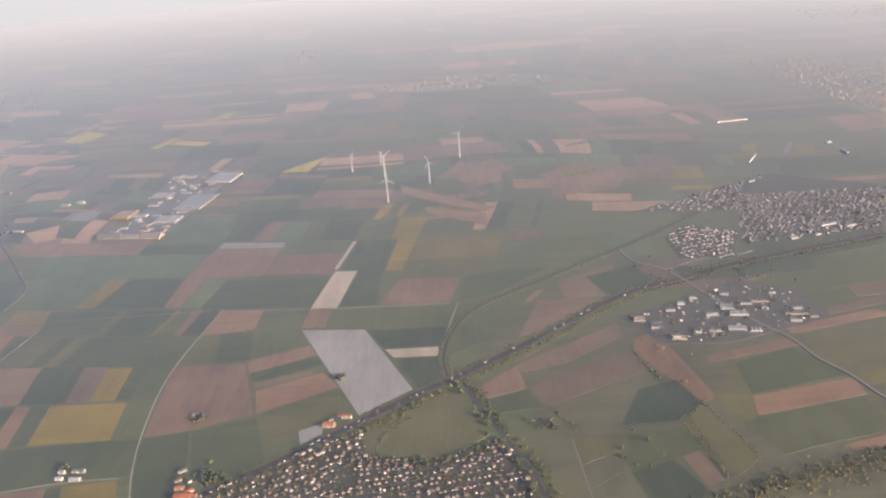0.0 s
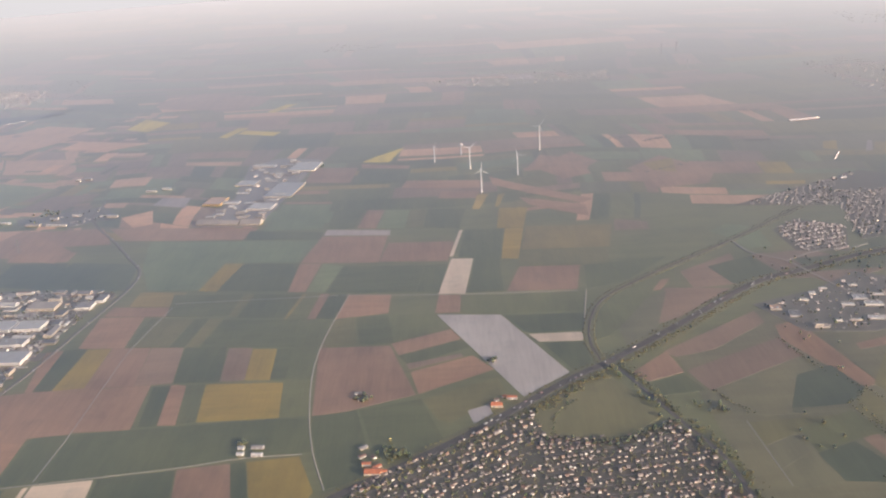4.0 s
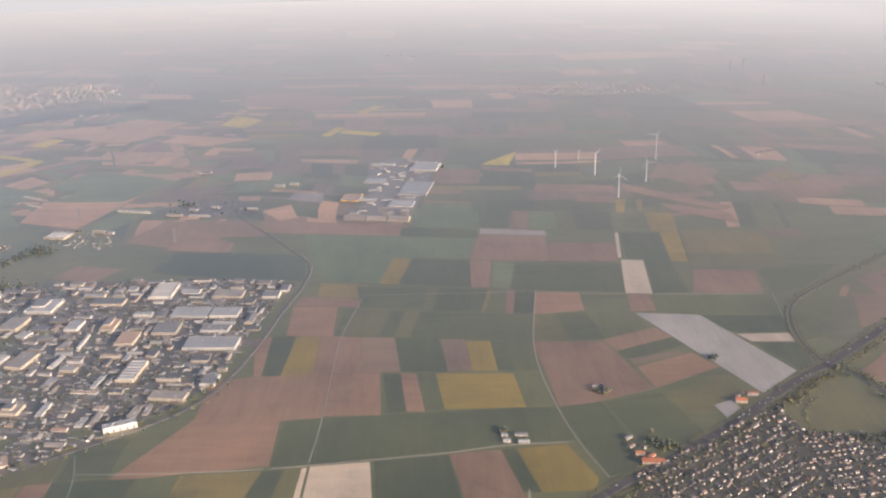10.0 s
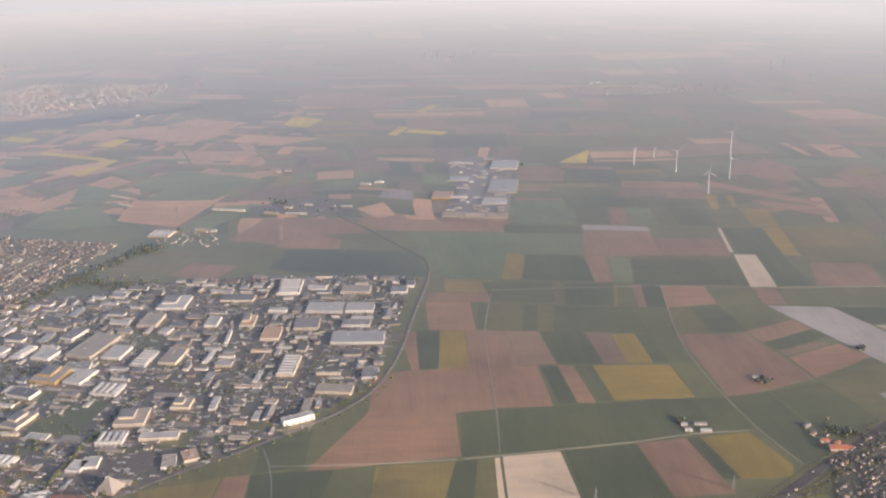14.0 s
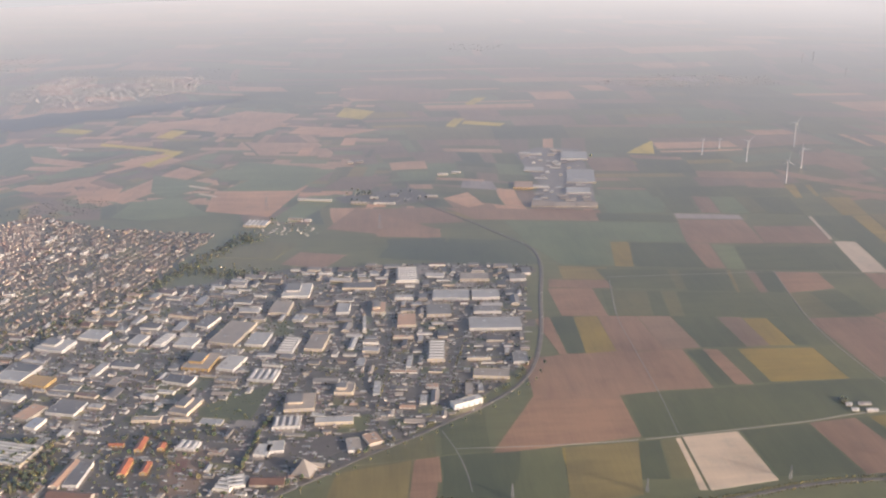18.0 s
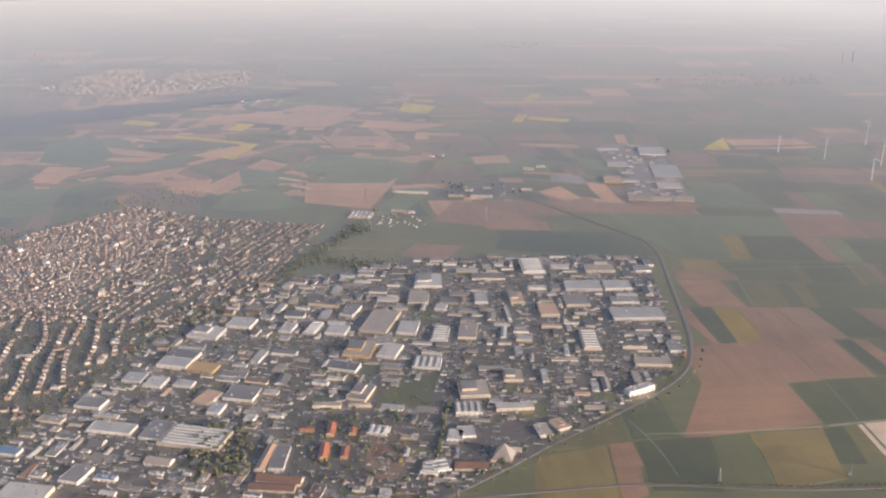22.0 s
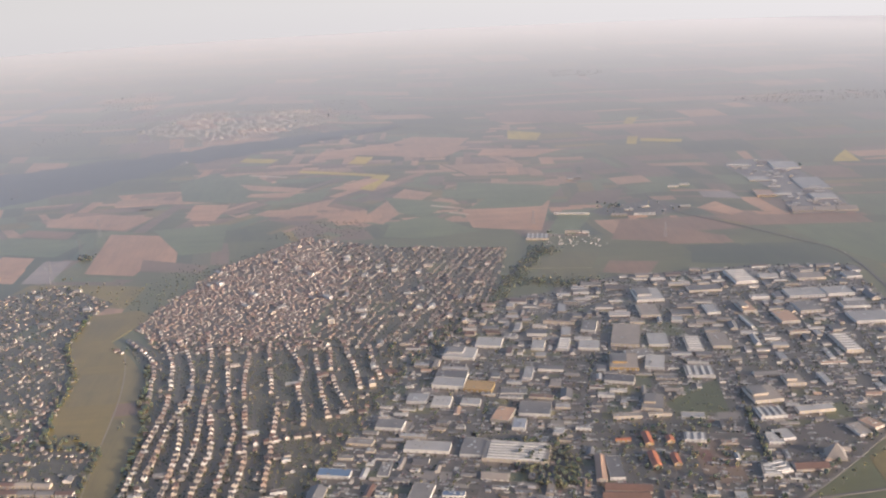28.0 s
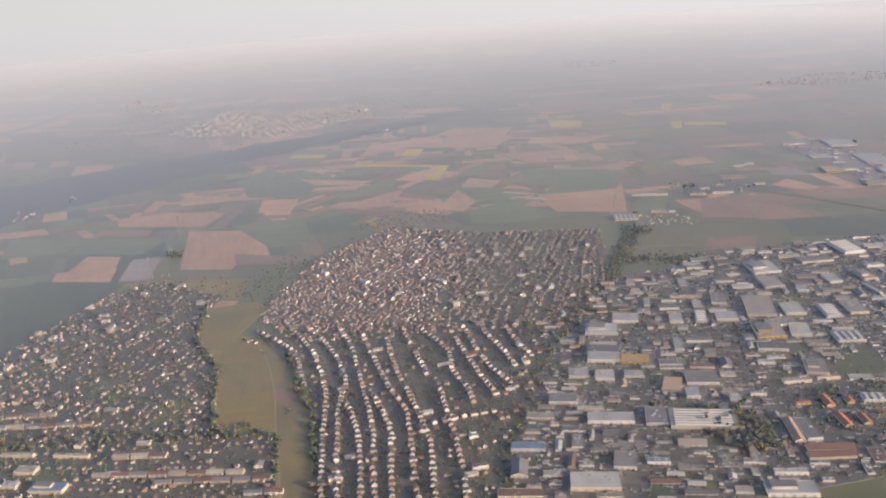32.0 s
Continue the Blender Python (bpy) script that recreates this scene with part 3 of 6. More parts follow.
field("rape2", (-515, 536), (-463, 539), (-476, 476), (-524, 468))
field("green", (-599, 566), (-564, 594), (-569, 536), (-600, 533))
field("olive", (-641, 550), (-604, 563), (-604, 531), (-663, 525))
field("rape", (-386, 958), (-366, 955), (-379, 879), (-398, 882))
field("grey", (-532, 1195), (-527, 1228), (-487, 1221), (-485, 1177))
field("clay", (-559, 1147), (-525, 1172), (-509, 1115), (-530, 1103))
field("soil2", (28, 692), (122, 761), (124, 737), (69, 691), (35, 681))
field("soil", (-5, 658), (30, 692), (36, 655), (6, 643))
field("soil2", (38, 657), (125, 706), (133, 672), (48, 624))
field("soil", (130, 730), (151, 736), (172, 621), (159, 616), (127, 703))
field("dull", (51, 623), (127, 663), (152, 616), (139, 584), (72, 584))
field("olive", (62, 576), (133, 580), (64, 546))
field("dull", (65, 544), (136, 579), (137, 574), (91, 537), (64, 516))
field("dull", (64, 514), (136, 570), (152, 512), (69, 494))
field("green", (6, 640), (35, 651), (45, 624), (13, 620))
field("dull", (159, 720), (181, 700), (191, 617), (174, 615))
field("soil2", (-1254, 1340), (-1241, 1335), (-1271, 1196), (-1288, 1202))
field("soil2", (-1251, 1078), (-1170, 1038), (-1176, 1013), (-1246, 1033))
field("clay", (-1047, 1235), (-985, 1242), (-986, 1181), (-1024, 1172))
field("soil2", (-690, 1265), (-623, 1266), (-652, 1195), (-716, 1205))
field("fresh", (-781, 1324), (-701, 1308), (-752, 1203), (-852, 1211))
field("fresh", (-957, 1169), (-902, 1193), (-849, 1105), (-924, 1090), (-968, 1107))
field("cream", (-897, 1246), (-867, 1227), (-869, 1221), (-898, 1239))
field("cream", (-876, 1204), (-851, 1188), (-853, 1182), (-878, 1199))
field("fresh", (-1446, 1215), (-1336, 1175), (-1361, 1112), (-1451, 1144))
field("fresh", (-1262, 1206), (-1168, 1213), (-1162, 1093), (-1209, 1086))
field("fresh", (-1270, 1475), (-1219, 1537), (-1149, 1386), (-1167, 1322), (-1247, 1354))
field("fresh", (-1084, 1359), (-1034, 1367), (-1048, 1308), (-1120, 1296))
field("cream", (-1165, 1504), (-1103, 1477), (-1104, 1469), (-1165, 1496))
field("dull", (151, 733), (181, 706), (193, 561), (178, 563), (174, 619))
field("olive", (26, 710), (102, 783), (105, 774), (30, 699))
field("green2", (-34, 718), (-17, 784), (16, 831), (62, 851), (23, 778), (-10, 725))
field("soil2", (156, 879), (224, 866), (276, 841), (238, 826), (171, 831))
field("green", (110, 872), (160, 894), (176, 831), (140, 816), (122, 826))

field("clay", (-885, 1757), (-789, 1716), (-833, 1654), (-931, 1700))
field("clay", (-971, 1703), (-846, 1632), (-873, 1558), (-994, 1618))
field("clay", (-1052, 1659), (-924, 1706), (-920, 1643), (-1068, 1585))
field("clay", (-717, 1976), (-623, 1976), (-628, 1869), (-719, 1881))
field("clay", (-705, 1861), (-516, 1872), (-526, 1837), (-691, 1825))
field("clay", (-909, 1620), (-833, 1662), (-793, 1634), (-847, 1556), (-914, 1571))
field("clay", (-773, 1609), (-639, 1565), (-697, 1526), (-791, 1552))
field("clay", (-1035, 1378), (-983, 1430), (-957, 1422), (-1002, 1354))
field("clay", (-1421, 1297), (-1347, 1306), (-1273, 1273), (-1300, 1216), (-1410, 1254))
field("soil", (-728, 1933), (-649, 2004), (-490, 1924), (-505, 1830), (-589, 1817), (-706, 1860))
field("soil", (-489, 2113), (-399, 2091), (-389, 2021), (-492, 2060))
field("soil", (-9, 1340), (60, 1296), (48, 1255), (-32, 1276))
field("grey", (-1368, 1097), (-1335, 1092), (-1339, 1012), (-1371, 1017))
field("dark", (118, 641), (148, 653), (160, 614), (139, 593), (97, 592))
field("olive", (158, 613), (178, 540), (160, 522), (140, 587))
field("olive", (168, 621), (198, 671), (197, 621), (191, 591), (178, 587))
field("green", (199, 673), (248, 692), (276, 643), (198, 623))
field("soil", (197, 620), (276, 638), (276, 612), (193, 593))
field("green2", (192, 590), (273, 608), (275, 579), (265, 561), (215, 549), (195, 542), (179, 585))
field("rape2", (281, 643), (311, 651), (306, 630), (283, 625))
field("soil", (181, 688), (255, 711), (260, 696), (181, 677))
field("soil", (257, 729), (340, 754), (349, 741), (257, 716))
field("soil2", (302, 762), (368, 783), (366, 769), (301, 749))
field("soil2", (336, 803), (385, 812), (379, 786), (337, 781))
field("soil", (238, 550), (275, 561), (273, 546), (239, 542))
field("olive", (263, 694), (299, 709), (334, 695), (317, 656), (276, 649))
field("soil2", (129, 550), (142, 552), (150, 518), (138, 513))
field("green2", (93, 565), (137, 585), (148, 551), (143, 553), (123, 546), (95, 534))
field("dark", (94, 533), (123, 545), (136, 512), (129, 496), (99, 500))
field("green", (196, 879), (258, 885), (336, 888), (324, 848), (252, 844), (206, 843))
field("fresh", (138, 973), (163, 995), (191, 980), (190, 918), (164, 915), (155, 946))
field("green", (291, 940), (343, 941), (438, 962), (433, 909), (339, 880), (282, 891))


# the patchwork further off, too many to count: blocks of strips on a gently warped grid
def bent(x, y):
    a, b = noise.noise(Vector((x / 620, y / 620, 7.3))), noise.noise(Vector((x / 620, y / 620, 31.9)))
    c, d = noise.noise(Vector((x / 190, y / 190, 2.2))), noise.noise(Vector((x / 190, y / 190, 51.4)))
    return x + 170 * a + 16 * c - 0.12 * (y - 1000), y + 150 * b + 14 * d - 0.1 * (x + 570)


def far_fields():
    rnd = random.Random(5)
    palette = list(CROPS)
    v, f, slots = [], [], []

    def strip(u0, v0, u1, v1, k):
        g = 0.7
        n, m = max(1, int((u1 - u0) / 40)), max(1, int((v1 - v0) / 40))
        loop = [(u0 + g + (u1 - u0 - 2 * g) * i / n, v0 + g) for i in range(n)] + [(u1 - g, v0 + g + (v1 - v0 - 2 * g) * i / m) for i in range(m)]
        loop += [(u1 - g - (u1 - u0 - 2 * g) * i / n, v1 - g) for i in range(n)] + [(u0 + g, v1 - g - (v1 - v0 - 2 * g) * i / m) for i in range(m)]
        pts = [bent(*p) for p in loop]
        cx, cy = sum(p[0] for p in pts) / len(pts), sum(p[1] for p in pts) / len(pts)
        if math.hypot(cx - CENTRE[0], cy) > 4180 or not (cy > 1075 or cx < -1250 or cx > 345):
            return
        vv, ff = slab(pts, -0.5, 0.03 + 0.02 * rnd.random())
        start = len(v)
        v.extend(vv)
        for face in ff:
            f.append(tuple(i + start for i in face))
            slots.append(k)

    y = 560.0
    while y < 4500:
        far = 1 + max(0, y - 1100) / 1900
        depth = rnd.uniform(38, 90) * far
        x = -3400.0 + rnd.uniform(0, 80)
        while x < 2700:
            w = rnd.uniform(55, 140) * far
            cx, cy = bent(x + w / 2, y + depth / 2)
            east = min(1, max(0, (cx + 150) / 450))
            earth = min(1, max(0, 0.62 + 1.3 * noise.noise(Vector((cx / 420, cy / 300, 4.4)))))
            west = min(1, max(0, (-cx - 600) / 400)) * (1 if cy < 1750 else 0.4)
            weights = [(0.08 + 0.20 * earth) * (1 - 0.45 * east), 0.10 + 0.12 * earth, 0.24 - 0.10 * earth, 0.26 - 0.10 * earth + 0.06 * east,
                       0.10 + 0.05 * east, 0.012, 0.03, 0.03 + 0.14 * east, 0.02, 0.0, 0.0, 0.004, 0.03, (0.05 + 0.20 * earth) * (1 - 0.5 * east) + 0.26 * west, 0.0, 0.12 + 0.18 * west]
            lengthways = rnd.random() < 0.5 + 0.25 * math.copysign(1, w - depth)
            size = depth if lengthways else w
            cut = [0.0]
            while cut[-1] < size - 9 * far:
                cut.append(min(size, cut[-1] + rnd.choice((rnd.uniform(9, 20), rnd.uniform(18, 48), rnd.uniform(30, 90))) * far))
            cut[-1] = size
            for p, q in zip(cut, cut[1:]):
                k = rnd.choices(range(len(palette)), weights)[0]
                strip(*((x, y + p, x + w, y + q) if lengthways else (x + p, y, x + q, y + depth)), k)
            x += w + rnd.choice((0, 0, 2.0))
        y += depth + rnd.choice((0, 0, 2.0))
    ob = link("distant_fields", v, f, [CROPS[k] for k in palette], slots=slots)
    tagged(ob, "distant patchwork of brown, green and yellow fields", "fields", kind="stuff")


far_fields()


def strip_fields():
    """Narrow strips that cut up the large fields beyond the towns."""
    rnd = random.Random(17)
    kinds = ["clay", "fresh", "green2", "olive", "rape2", "soil", "soil2", "green"]
    v, f, slots = [], [], []
    for k in range(260):
        x, y = rnd.uniform(-1420, -640), rnd.uniform(1130, 1800)
        if y > 1180 + (x + 1560) * 1.05 or y < 1330 - (x + 1420) * 0.5:
            continue
        turn = radians((48 if -1180 < x < -860 and y < 1440 else -8) + rnd.uniform(-3, 3) + rnd.choice((0, 0, 90)))
        c, q = math.cos(turn), math.sin(turn)
        w, kind = rnd.uniform(26, 80), rnd.choices(range(8), [0.24, 0.26, 0.14, 0.10, 0.07, 0.12, 0.02, 0.05])[0]
        for i in range(rnd.randint(1, 3)):
            d = rnd.uniform(8, 24)
            vv, ff = slab([(x + a * c - b * q, y + a * q + b * c) for a, b in ((-w / 2, 0), (w / 2, 0), (w / 2, d), (-w / 2, d))], 0.0, 0.0515 + 0.00003 * k)
            n = len(v)
            v += vv
            f += [tuple(j + n for j in face) for face in ff]
            slots += [(kind + i * 3) % 8] * len(ff)
            x, y = x - q * (d + 0.5), y + c * (d + 0.5)
    ob = link("strip_fields", v, f, [CROPS[k] for k in kinds], slots=slots)
    tagged(ob, "narrow strips of soil, grass and rape beyond the towns", "fields", kind="stuff")


strip_fields()

# ---- roads, water ----
RAIL = [(-380, 390), (-300, 451), (-242, 496), (-221, 513), (-182, 542), (-136, 578), (-93, 617), (-51, 655), (-13, 684), (50, 740), (140, 822), (195, 849), (290, 890), (520, 960)]
CURVE = [(-25, 682), (-28, 720), (-20, 767), (0, 810), (47, 855), (123, 917), (182, 968), (260, 1040)]
EAST = [(-14, 671), (0, 631), (15, 586), (33, 535), (40, 470)]
BYPASS = [(-760, 462), (-721, 486), (-685, 512), (-655, 535), (-622, 557), (-587, 583), (-554, 609), (-531, 635), (-515, 669), (-501, 724), (-489, 801), (-474, 893), (-476, 947), (-500, 990), (-539, 1056), (-579, 1116), (-600, 1165), (-603, 1240)]
STREETS = [
    [(-1058, 498), (-1016, 604), (-985, 676), (-947, 750), (-884, 853), (-802, 1009)],
    [(-629, 781), (-640, 662), (-648, 587), (-640, 554)],
    [(-741, 896), (-702, 711), (-727, 593), (-744, 497)],
    [(-964, 612), (-863, 773), (-755, 849)],
    [(-883, 488), (-855, 571), (-823, 677), (-780, 793)],
    [(-740, 561), (-855, 583), (-949, 594)],
    [(-550, 635), (-637, 652), (-794, 696), (-898, 716)],
    [(-500, 829), (-594, 836), (-747, 818)],
    [(-535, 863), (-585, 658), (-585, 600)],
    [(-950, 738), (-908, 712), (-922, 606), (-973, 477)],
]
road("verge", RAIL, 15.0, CROPS["olive"], 0.28, "rough olive-golden grass along a trunk road", "verge")
road("verge", CURVE, 9.0, CROPS["olive"], 0.27, "rough olive-golden grass along a slip road", "verge")
road("trunk_road", RAIL, 6.4, M_RAIL, 0.5, "straight dark grey trunk road between golden verges", "road")
road("slip_road", CURVE, 1.7, M_RAIL, 0.45, "curved grey slip road on a low bank", "road")
road("road", EAST, 2.4, M_ASPHALT, 0.34, "grey village road between fields", "road")
road("road", BYPASS, 2.8, M_ASPHALT, 0.35, "curved grey bypass round the industrial estate", "road")
for s in STREETS:
    road("street", s, 3.2, M_ASPHALT, 0.36, "grey asphalt street between industrial sheds", "street")
for s in ([(-457, 542), (-429, 545), (-337, 556), (-295, 564), (-244, 566)], [(-230, 520), (-243, 566), (-252, 618), (-258, 684), (-257, 737), (-250, 797), (-242, 853)],
          [(-432, 548), (-429, 608), (-428, 689), (-426, 757), (-412, 850)], [(-135, 836), (-17, 829)], [(-15, 831), (-27, 756), (-31, 686)],
          [(-598, 566), (-590, 540), (-585, 512), (-583, 480)], [(-590, 541), (-550, 540), (-500, 540), (-457, 542)], [(-250, 850), (-140, 836)], [(61, 578), (63, 545), (66, 494)], [(-413, 852), (-246, 850)]):
    road("farm_track", s, 0.75, M_TRACK, 0.18, "pale gravel farm track between the fields", "track")
ESTATE_ROAD = [(294, 578), (286, 605), (275, 645), (263, 671), (254, 710), (240, 737), (226, 772), (211, 810), (199, 847), (189, 875), (162, 904), (154, 941)]
road("road", ESTATE_ROAD, 1.7, M_TRACK, 0.52, "pale country road past a small business estate", "road")
road("road", [(189, 875), (229, 898), (263, 900), (290, 915)], 1.5, M_TRACK, 0.34, "pale country road round new houses", "road")
LOW_ROAD = [(-732, 474), (-668, 478), (-606, 480), (-522, 468), (-464, 465), (-424, 467), (-377, 477), (-332, 481), (-275, 478), (-225, 490)]
road("road", LOW_ROAD, 2.2, M_ASPHALT, 0.34, "narrow grey road between hedges and fields", "road")
RIVER = [(-2050, 1850), (-1813, 2163), (-1762, 2240), (-1729, 2377), (-1700, 2600)]
road("river", RIVER, 26.0, M_WATER, 0.3, "pale distant river", "river")
tagged(link("pond", *slab([(-1116, 2962), (-1048, 2944), (-1040, 3110), (-1095, 3113)], -0.5, 0.4), M_WATER), "bright distant pond", "pond", kind="structure")

# ---- town ground ----
ESTATE = [(-972, 733), (-922, 804), (-866, 858), (-822, 870), (-740, 905), (-589, 910), (-488, 893), (-512, 745), (-522, 674), (-545, 634), (-590, 588), (-640, 548), (-698, 503), (-740, 470), (-893, 460), (-1060, 470), (-1025, 584), (-990, 680)]
VILLAGE = [(-225, 480), (-208, 525), (-167, 549), (-118, 588), (-87, 610), (-80, 570), (-28, 562), (12, 584), (28, 543), (40, 470), (0, 420), (-180, 420)]
OLD = [(-1219, 864), (-1157, 1013), (-1058, 1130), (-1027, 1044), (-1018, 935), (-1053, 812), (-1121, 804), (-1192, 819)]
NORTH = [(-1050, 1118), (-961, 1062), (-829, 1031), (-874, 850), (-925, 772), (-971, 731), (-1013, 771), (-1043, 808), (-1018, 935), (-1027, 1044)]
ROWS = [(-1212, 804), (-1120, 818), (-1038, 807), (-971, 731), (-1006, 629), (-1062, 499), (-1075, 450), (-1180, 450), (-1169, 526), (-1164, 618), (-1172, 720)]
WEST = [(-1470, 780), (-1445, 830), (-1370, 978), (-1320, 998), (-1253, 931), (-1272, 865), (-1271, 822), (-1245, 751), (-1240, 633), (-1198, 617), (-1191, 532), (-1195, 450), (-1480, 480)]
MEADOW = [(-1267, 897), (-1221, 904), (-1205, 882), (-1231, 823), (-1206, 783), (-1182, 733), (-1171, 656), (-1168, 601), (-1173, 450), (-1192, 450), (-1194, 612), (-1240, 633), (-1245, 751), (-1267, 814)]
for k, (poly, mat, label) in enumerate(((ESTATE, M_YARD, "dark paved yards and verges of an industrial estate"), (VILLAGE, M_GARDEN, "gardens and lanes of a village"),
                                        (OLD, M_GARDEN, "lanes of an old town centre"), (NORTH, M_GARDEN, "gardens of a residential quarter"),
                                        ([(-455, 1092), (-373, 1080), (-356, 1193), (-333, 1388), (-395, 1408), (-436, 1372), (-425, 1200)], M_PAVED, "paved yards of a distant business park"), ([(-700, 1165), (-687, 1140), (-620, 1122), (-560, 1148), (-599, 1202)], M_YARD, "yards of a hamlet"), ([(125, 775), (152, 714), (206, 708), (300, 742), (292, 808), (240, 838), (195, 803)], M_YARD, "yards of a small business estate"), ([(205, 966), (208, 900), (258, 892), (285, 969), (240, 1000)], M_GARDEN, "gardens of a new housing quarter"), ([(190, 1058), (308, 1036), (284, 925), (434, 948), (495, 1086), (380, 1172)], M_GARDEN, "gardens of a village"), (ROWS, M_GARDEN, "gardens between rows of houses"), (WEST, M_GARDEN, "gardens and streets of a western quarter"))):
    tagged(link("town_ground", *slab(poly, -0.5, 0.22 + 0.006 * k), mat), label, "ground", kind="structure")
for k, (poly, mat, label) in enumerate((
        (MEADOW, CROPS["hay"], "long olive-brown meadow between two quarters"),
        ([(-1240, 752), (-1206, 748), (-1199, 690), (-1239, 692)], CROPS["rape2"], "golden-green strip of meadow"),
        ([(-1239, 688), (-1200, 686), (-1198, 628), (-1236, 636)], CROPS["hay"], "golden-brown hay meadow"),
        ([(-1244, 800), (-1222, 800), (-1212, 770), (-1243, 768)], CROPS["hay"], "olive-brown corner of the meadow"),
        ([(-1236, 632), (-1199, 622), (-1196, 580), (-1200, 612)], CROPS["dull"], "rough pasture at the meadow's edge"),
        ([(-1258, 880), (-1222, 884), (-1238, 830), (-1262, 826)], CROPS["hay"], "rough olive-brown grass in the meadow"),
        ([(-1206, 783), (-1182, 733), (-1174, 694), (-1196, 692), (-1203, 745)], CROPS["rape2"], "golden strip of rough grass"),
        ([(-1196, 664), (-1172, 664), (-1170, 600), (-1172, 450), (-1190, 450), (-1193, 560)], CROPS["rape2"], "golden strip of rough grass"),
        ([(-1197, 690), (-1172, 690), (-1170, 668), (-1197, 668)], CROPS["soil"], "small reddish plot in the meadow"),
        ([(-781, 552), (-755, 557), (-760, 500), (-787, 500)], CROPS["soil2"], "brownish worn sports pitch"),
        ([(-780, 541), (-772, 542), (-771, 525), (-780, 524)], M_CLAY, "red clay court on a sports pitch"),
        ([(-778, 615), (-753, 632), (-725, 649), (-736, 594), (-773, 593)], CROPS["green"], "dark green lawn among the sheds"),
        ([(-748, 783), (-720, 770), (-715, 735), (-742, 745)], CROPS["green"], "dark green lawn among the sheds"),
        ([(-669, 589), (-646, 596), (-652, 571), (-673, 568)], CROPS["green2"], "green lawn beside a road"),
        ([(-718, 560), (-677, 566), (-662, 552), (-704, 512), (-722, 512)], M_ASPHALT, "large empty asphalt forecourt"),
        ([(-90, 606), (-50, 640), (-20, 655), (5, 590), (-28, 563), (-80, 572)], CROPS["olive"], "olive-golden meadow beside the trunk road"),
        ([(-811, 990), (-741, 974), (-752, 938), (-822, 950)], CROPS["olive"], "sports ground of worn grass"),
        ([(-1420, 760), (-1395, 750), (-1385, 790), (-1410, 805)], CROPS["green2"], "green between the houses"),
        ([(-1330, 850), (-1300, 835), (-1290, 870), (-1318, 885)], CROPS["green"], "dark green park between the houses"),
        ([(-1345, 720), (-1318, 712), (-1312, 738), (-1338, 748)], CROPS["green2"], "green between the houses"),
        ([(-1290, 660), (-1262, 655), (-1258, 690), (-1284, 697)], CROPS["olive"], "worn green between the houses"),
        ([(-1400, 600), (-1330, 585), (-1325, 612), (-1395, 628)], CROPS["green"], "dark green park between the houses"),
        ([(-1000, 850), (-975, 840), (-962, 872), (-988, 884)], CROPS["green"], "dark green lawn between the houses"),
        ([(-930, 960), (-905, 950), (-898, 985), (-922, 992)], CROPS["green2"], "green between the houses"))):
    ob = link("plot", *slab(poly, -0.5, 0.30 + 0.003 * k), mat)
    tagged(ob, label, "plot", kind="structure")

# ---- halls ----
TAKEN = []
RND = random.Random(11)


def gable(w, d, eave, ridge, over=0.25):
    """Walls with two gables, and a roof of two slopes with thickness, the ridge along x."""
    a, b = w / 2, d / 2
    wall = ([(-a, -b, 0), (a, -b, 0), (a, b, 0), (-a, b, 0), (-a, -b, eave), (a, -b, eave), (a, b, eave), (-a, b, eave), (-a, 0, ridge), (a, 0, ridge)],
            [(0, 1, 5, 4), (2, 3, 7, 6), (1, 2, 6, 9, 5), (3, 0, 4, 8, 7)])
    a, b, drop, t = a + over, b + over, over * (ridge - eave) / (d / 2), 0.12
    roof = []
    for z in (0.02, 0.02 + t):
        roof += [(-a, -b, eave - drop + z), (a, -b, eave - drop + z), (a, b, eave - drop + z), (-a, b, eave - drop + z), (-a, 0, ridge + z), (a, 0, ridge + z)]
    faces = [(6, 7, 11, 10), (8, 9, 10, 11), (0, 4, 5, 1), (2, 5, 4, 3), (0, 1, 7, 6), (2, 3, 9, 8), (0, 6, 10, 4), (4, 10, 9, 3), (1, 5, 11, 7), (5, 2, 8, 11)]
    return wall, (roof, faces)


def claim(x, y, w, d, turn, gap=0.6):
    """Keeps a plan rectangle free; False if something stands there."""
    r = math.hypot(w, d) / 2
    c, s = math.cos(radians(turn)), math.sin(radians(turn))
    for X, Y, W, D, R, C, Q in TAKEN:
        if (X - x) ** 2 + (Y - y) ** 2 > (R + r + gap) ** 2:
            continue
        for ax, ay in ((c, s), (-s, c), (C, Q), (-Q, C)):
            own = abs(c * ax + s * ay) * w / 2 + abs(-s * ax + c * ay) * d / 2
            its = abs(C * ax + Q * ay) * W / 2 + abs(-Q * ax + C * ay) * D / 2
            if abs((X - x) * ax + (Y - y) * ay) > own + its + gap:
                break
        else:
            return False
    TAKEN.append((x, y, w, d, r, c, s))
    return True


WALL_WORD = {"white": "white-walled", "cream": "cream rendered", "ochre": "ochre rendered", "blue": "blue-clad", "drab": "drab brown rendered"}
HALL_WORD = {"white": "pale sheet", "grey": "grey felt", "dark": "dark felt", "beige": "beige gravel", "brown": "brown tiled", "orange": "orange tiled", "peach": "peach-coloured",
             "ochre": "ochre sheet", "blue": "bluish sheet", "skyblue": "blue sheet", "ribs": "ribbed grey"}


